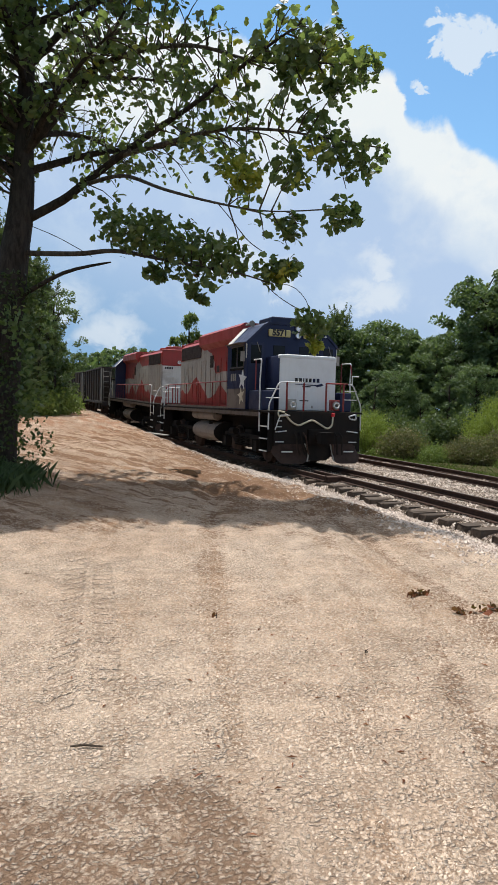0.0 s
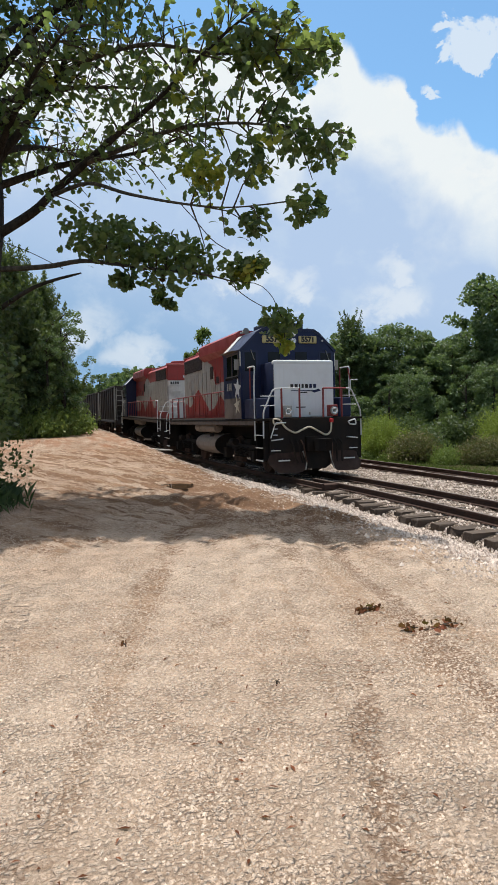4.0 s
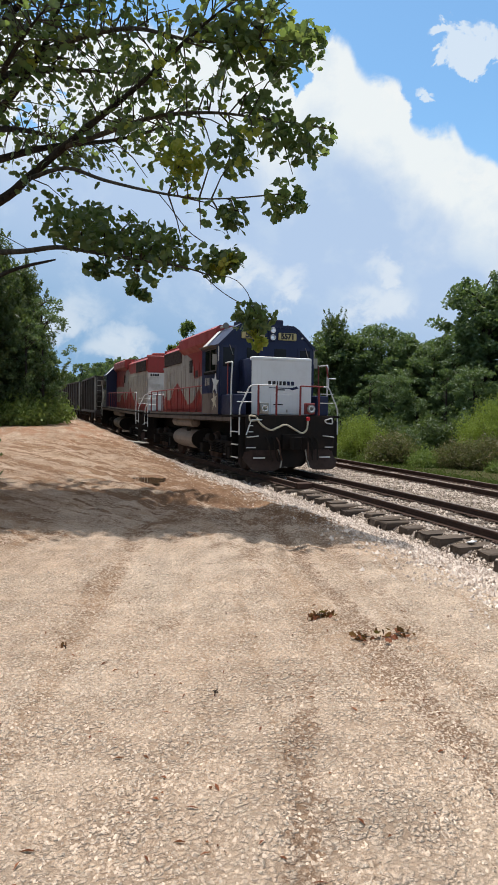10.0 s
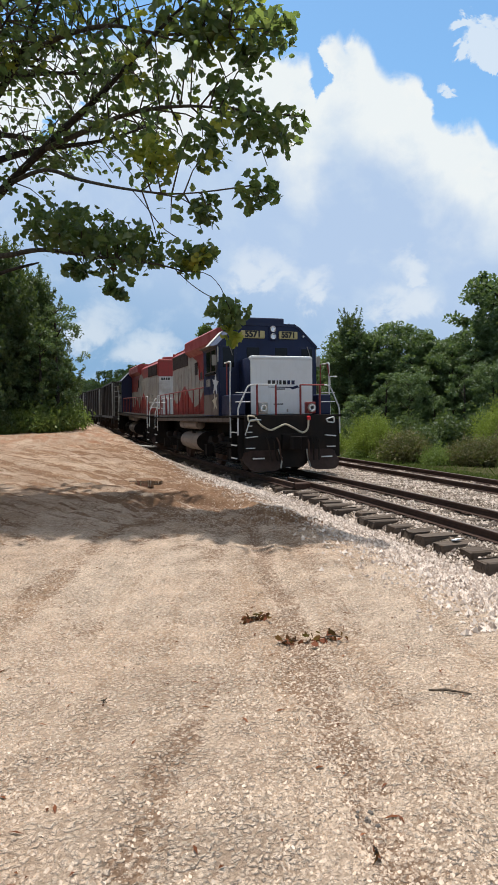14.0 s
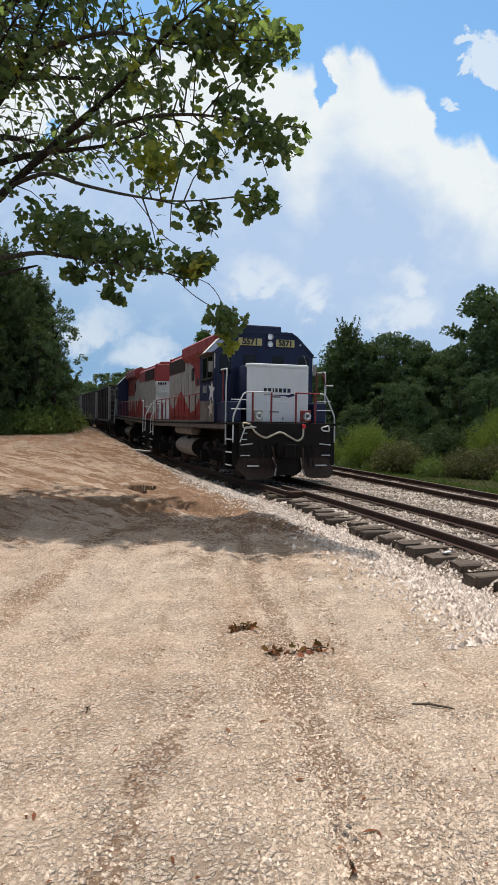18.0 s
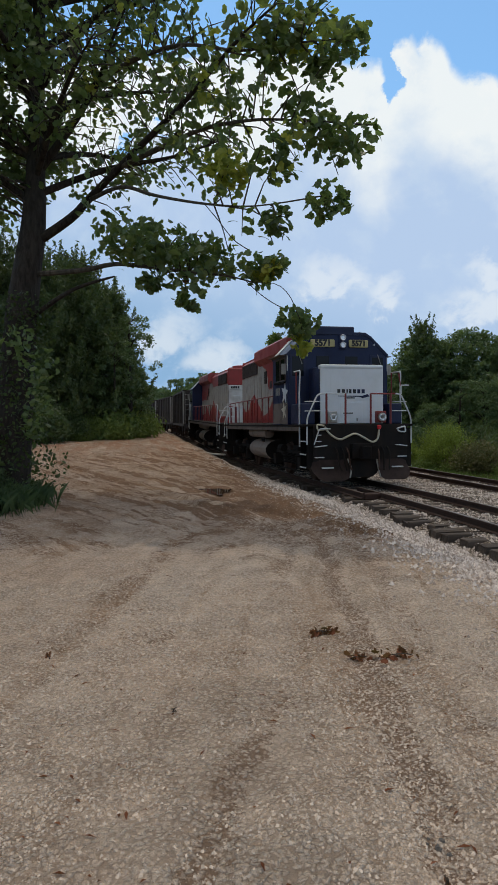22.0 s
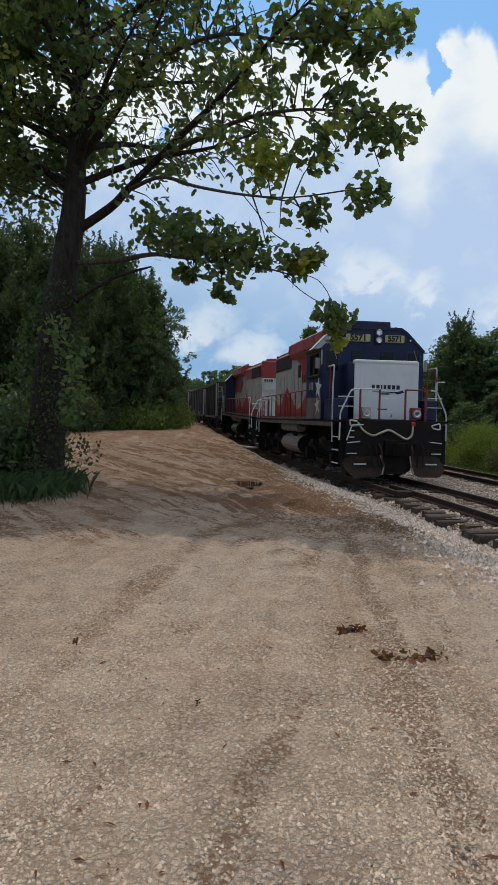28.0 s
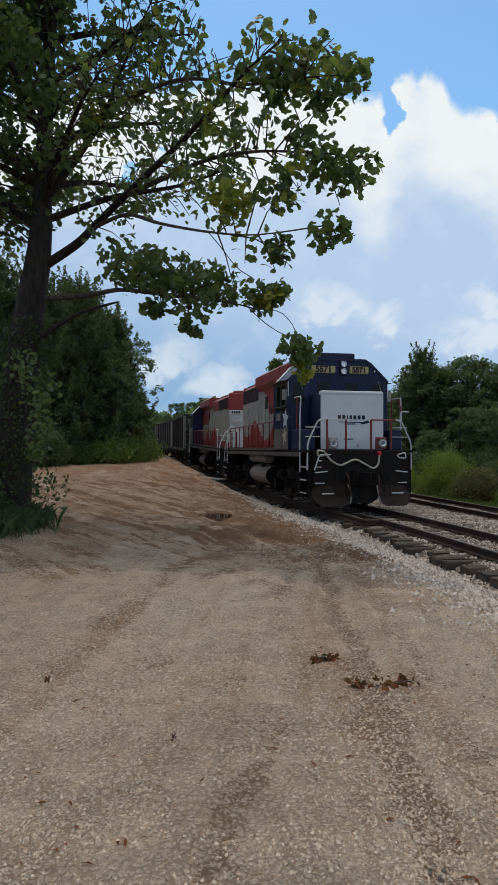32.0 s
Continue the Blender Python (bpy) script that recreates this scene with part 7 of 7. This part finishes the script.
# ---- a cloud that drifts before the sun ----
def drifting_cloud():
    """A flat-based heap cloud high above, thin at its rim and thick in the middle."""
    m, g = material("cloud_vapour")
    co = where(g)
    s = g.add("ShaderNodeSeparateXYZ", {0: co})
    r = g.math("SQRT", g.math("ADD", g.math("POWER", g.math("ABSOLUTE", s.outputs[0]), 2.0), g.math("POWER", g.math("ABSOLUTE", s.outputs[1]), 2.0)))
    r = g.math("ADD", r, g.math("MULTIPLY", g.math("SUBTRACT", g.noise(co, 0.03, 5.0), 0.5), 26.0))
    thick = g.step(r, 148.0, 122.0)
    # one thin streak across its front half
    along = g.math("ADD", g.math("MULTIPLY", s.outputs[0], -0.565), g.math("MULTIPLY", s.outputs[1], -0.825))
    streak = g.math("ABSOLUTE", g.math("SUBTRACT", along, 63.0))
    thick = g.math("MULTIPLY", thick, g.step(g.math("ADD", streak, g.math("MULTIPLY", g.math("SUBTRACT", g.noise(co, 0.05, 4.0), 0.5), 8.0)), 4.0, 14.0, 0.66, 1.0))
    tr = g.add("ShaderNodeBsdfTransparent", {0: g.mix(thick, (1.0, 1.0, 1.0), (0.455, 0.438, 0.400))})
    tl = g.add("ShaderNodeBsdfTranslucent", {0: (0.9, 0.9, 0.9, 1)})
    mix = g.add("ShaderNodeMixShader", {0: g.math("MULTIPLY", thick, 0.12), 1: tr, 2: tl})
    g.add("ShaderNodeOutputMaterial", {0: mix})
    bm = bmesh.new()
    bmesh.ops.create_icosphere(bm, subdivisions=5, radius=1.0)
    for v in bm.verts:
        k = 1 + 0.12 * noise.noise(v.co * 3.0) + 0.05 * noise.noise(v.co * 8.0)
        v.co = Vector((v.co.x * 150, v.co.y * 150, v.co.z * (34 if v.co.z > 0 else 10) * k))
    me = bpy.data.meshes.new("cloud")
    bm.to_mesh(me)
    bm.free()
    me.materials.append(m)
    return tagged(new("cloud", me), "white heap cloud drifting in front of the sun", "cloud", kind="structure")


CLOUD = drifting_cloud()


# ---- sleepers, plates and spikes of the tracks ----
def build_sleepers():
    rng = random.Random(5)
    kinds = []
    for k in range(9):
        s = Shape().box(-1.02, 1.3, -0.115, 0.115, -0.18, 0.0, 0.014)
        s.v = [(x + rng.uniform(-0.03, 0.03), y + rng.uniform(-0.018, 0.018), z + rng.uniform(-0.014, 0.010)) for x, y, z in s.v]
        kinds.append(s.mesh("sleeper", SLEEPER_WOOD))
    plate = Shape().box(-0.10, 0.10, -0.09, 0.09, 0.0, 0.012).mesh("tie_plate", RAIL_RUST)
    y, i = -13.0, 0
    while y < 46:
        x, z = float(track_x(y)), float(track_z(y)) - 0.138
        slant = rng.uniform(-3.0, 3.0)
        part("sleeper", kinds[i % 9], SLEEPER_WOOD, TRACK, at=pose(x + rng.uniform(-0.16, 0.12), y, z - 0.013 + rng.uniform(-0.006, 0.004), 0, rng.uniform(-0.6, 0.6), slant))
        if y < 2:
            for d in (-0.755 if y > -2.5 else -0.33, 0.755):
                part("tie_plate", plate, RAIL_RUST, TRACK, at=pose(x + d, y, z - 0.009, 0, 0, slant))
        y += rng.uniform(0.43, 0.60)
        i += 1
    y = -13.0
    while y < 24:
        part("sleeper", kinds[i % 9], SLEEPER_WOOD, SIDING, at=pose(float(siding_x(y)) + 0.45, y, float(track_z(y)) - 0.15 + rng.uniform(-0.02, 0.0), 0, 0, rng.uniform(-1.5, 1.5)))
        y += rng.uniform(0.48, 0.62)
        i += 1


build_sleepers()


# ---- what moves ----
def motions():
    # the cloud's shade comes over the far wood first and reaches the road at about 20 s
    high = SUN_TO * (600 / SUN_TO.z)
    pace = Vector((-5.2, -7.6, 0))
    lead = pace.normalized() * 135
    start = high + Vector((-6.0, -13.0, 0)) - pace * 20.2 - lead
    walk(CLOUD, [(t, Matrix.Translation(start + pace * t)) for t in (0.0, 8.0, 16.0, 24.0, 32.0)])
    # the hanging twig nods a little in the breeze
    o = SPRIG.matrix_basis.translation.copy()
    nod = [(0.0, 0.0, 0.0), (3.0, 1.2, -0.8), (6.0, -0.6, 0.9), (9.0, 1.0, 0.4), (12.0, -0.9, -0.7), (15.0, 0.5, 0.6), (18.0, 0.9, -0.4), (21.0, -0.5, 0.3), (24.0, 0.0, 0.0), (27.0, 0.8, 0.5), (30.0, -0.4, -0.5), (32.0, 0.2, 0.1)]
    walk(SPRIG, [(t, Matrix.Translation(o) @ pose(0, 0, 0, a, b, 0)) for t, a, b in nod])


motions()
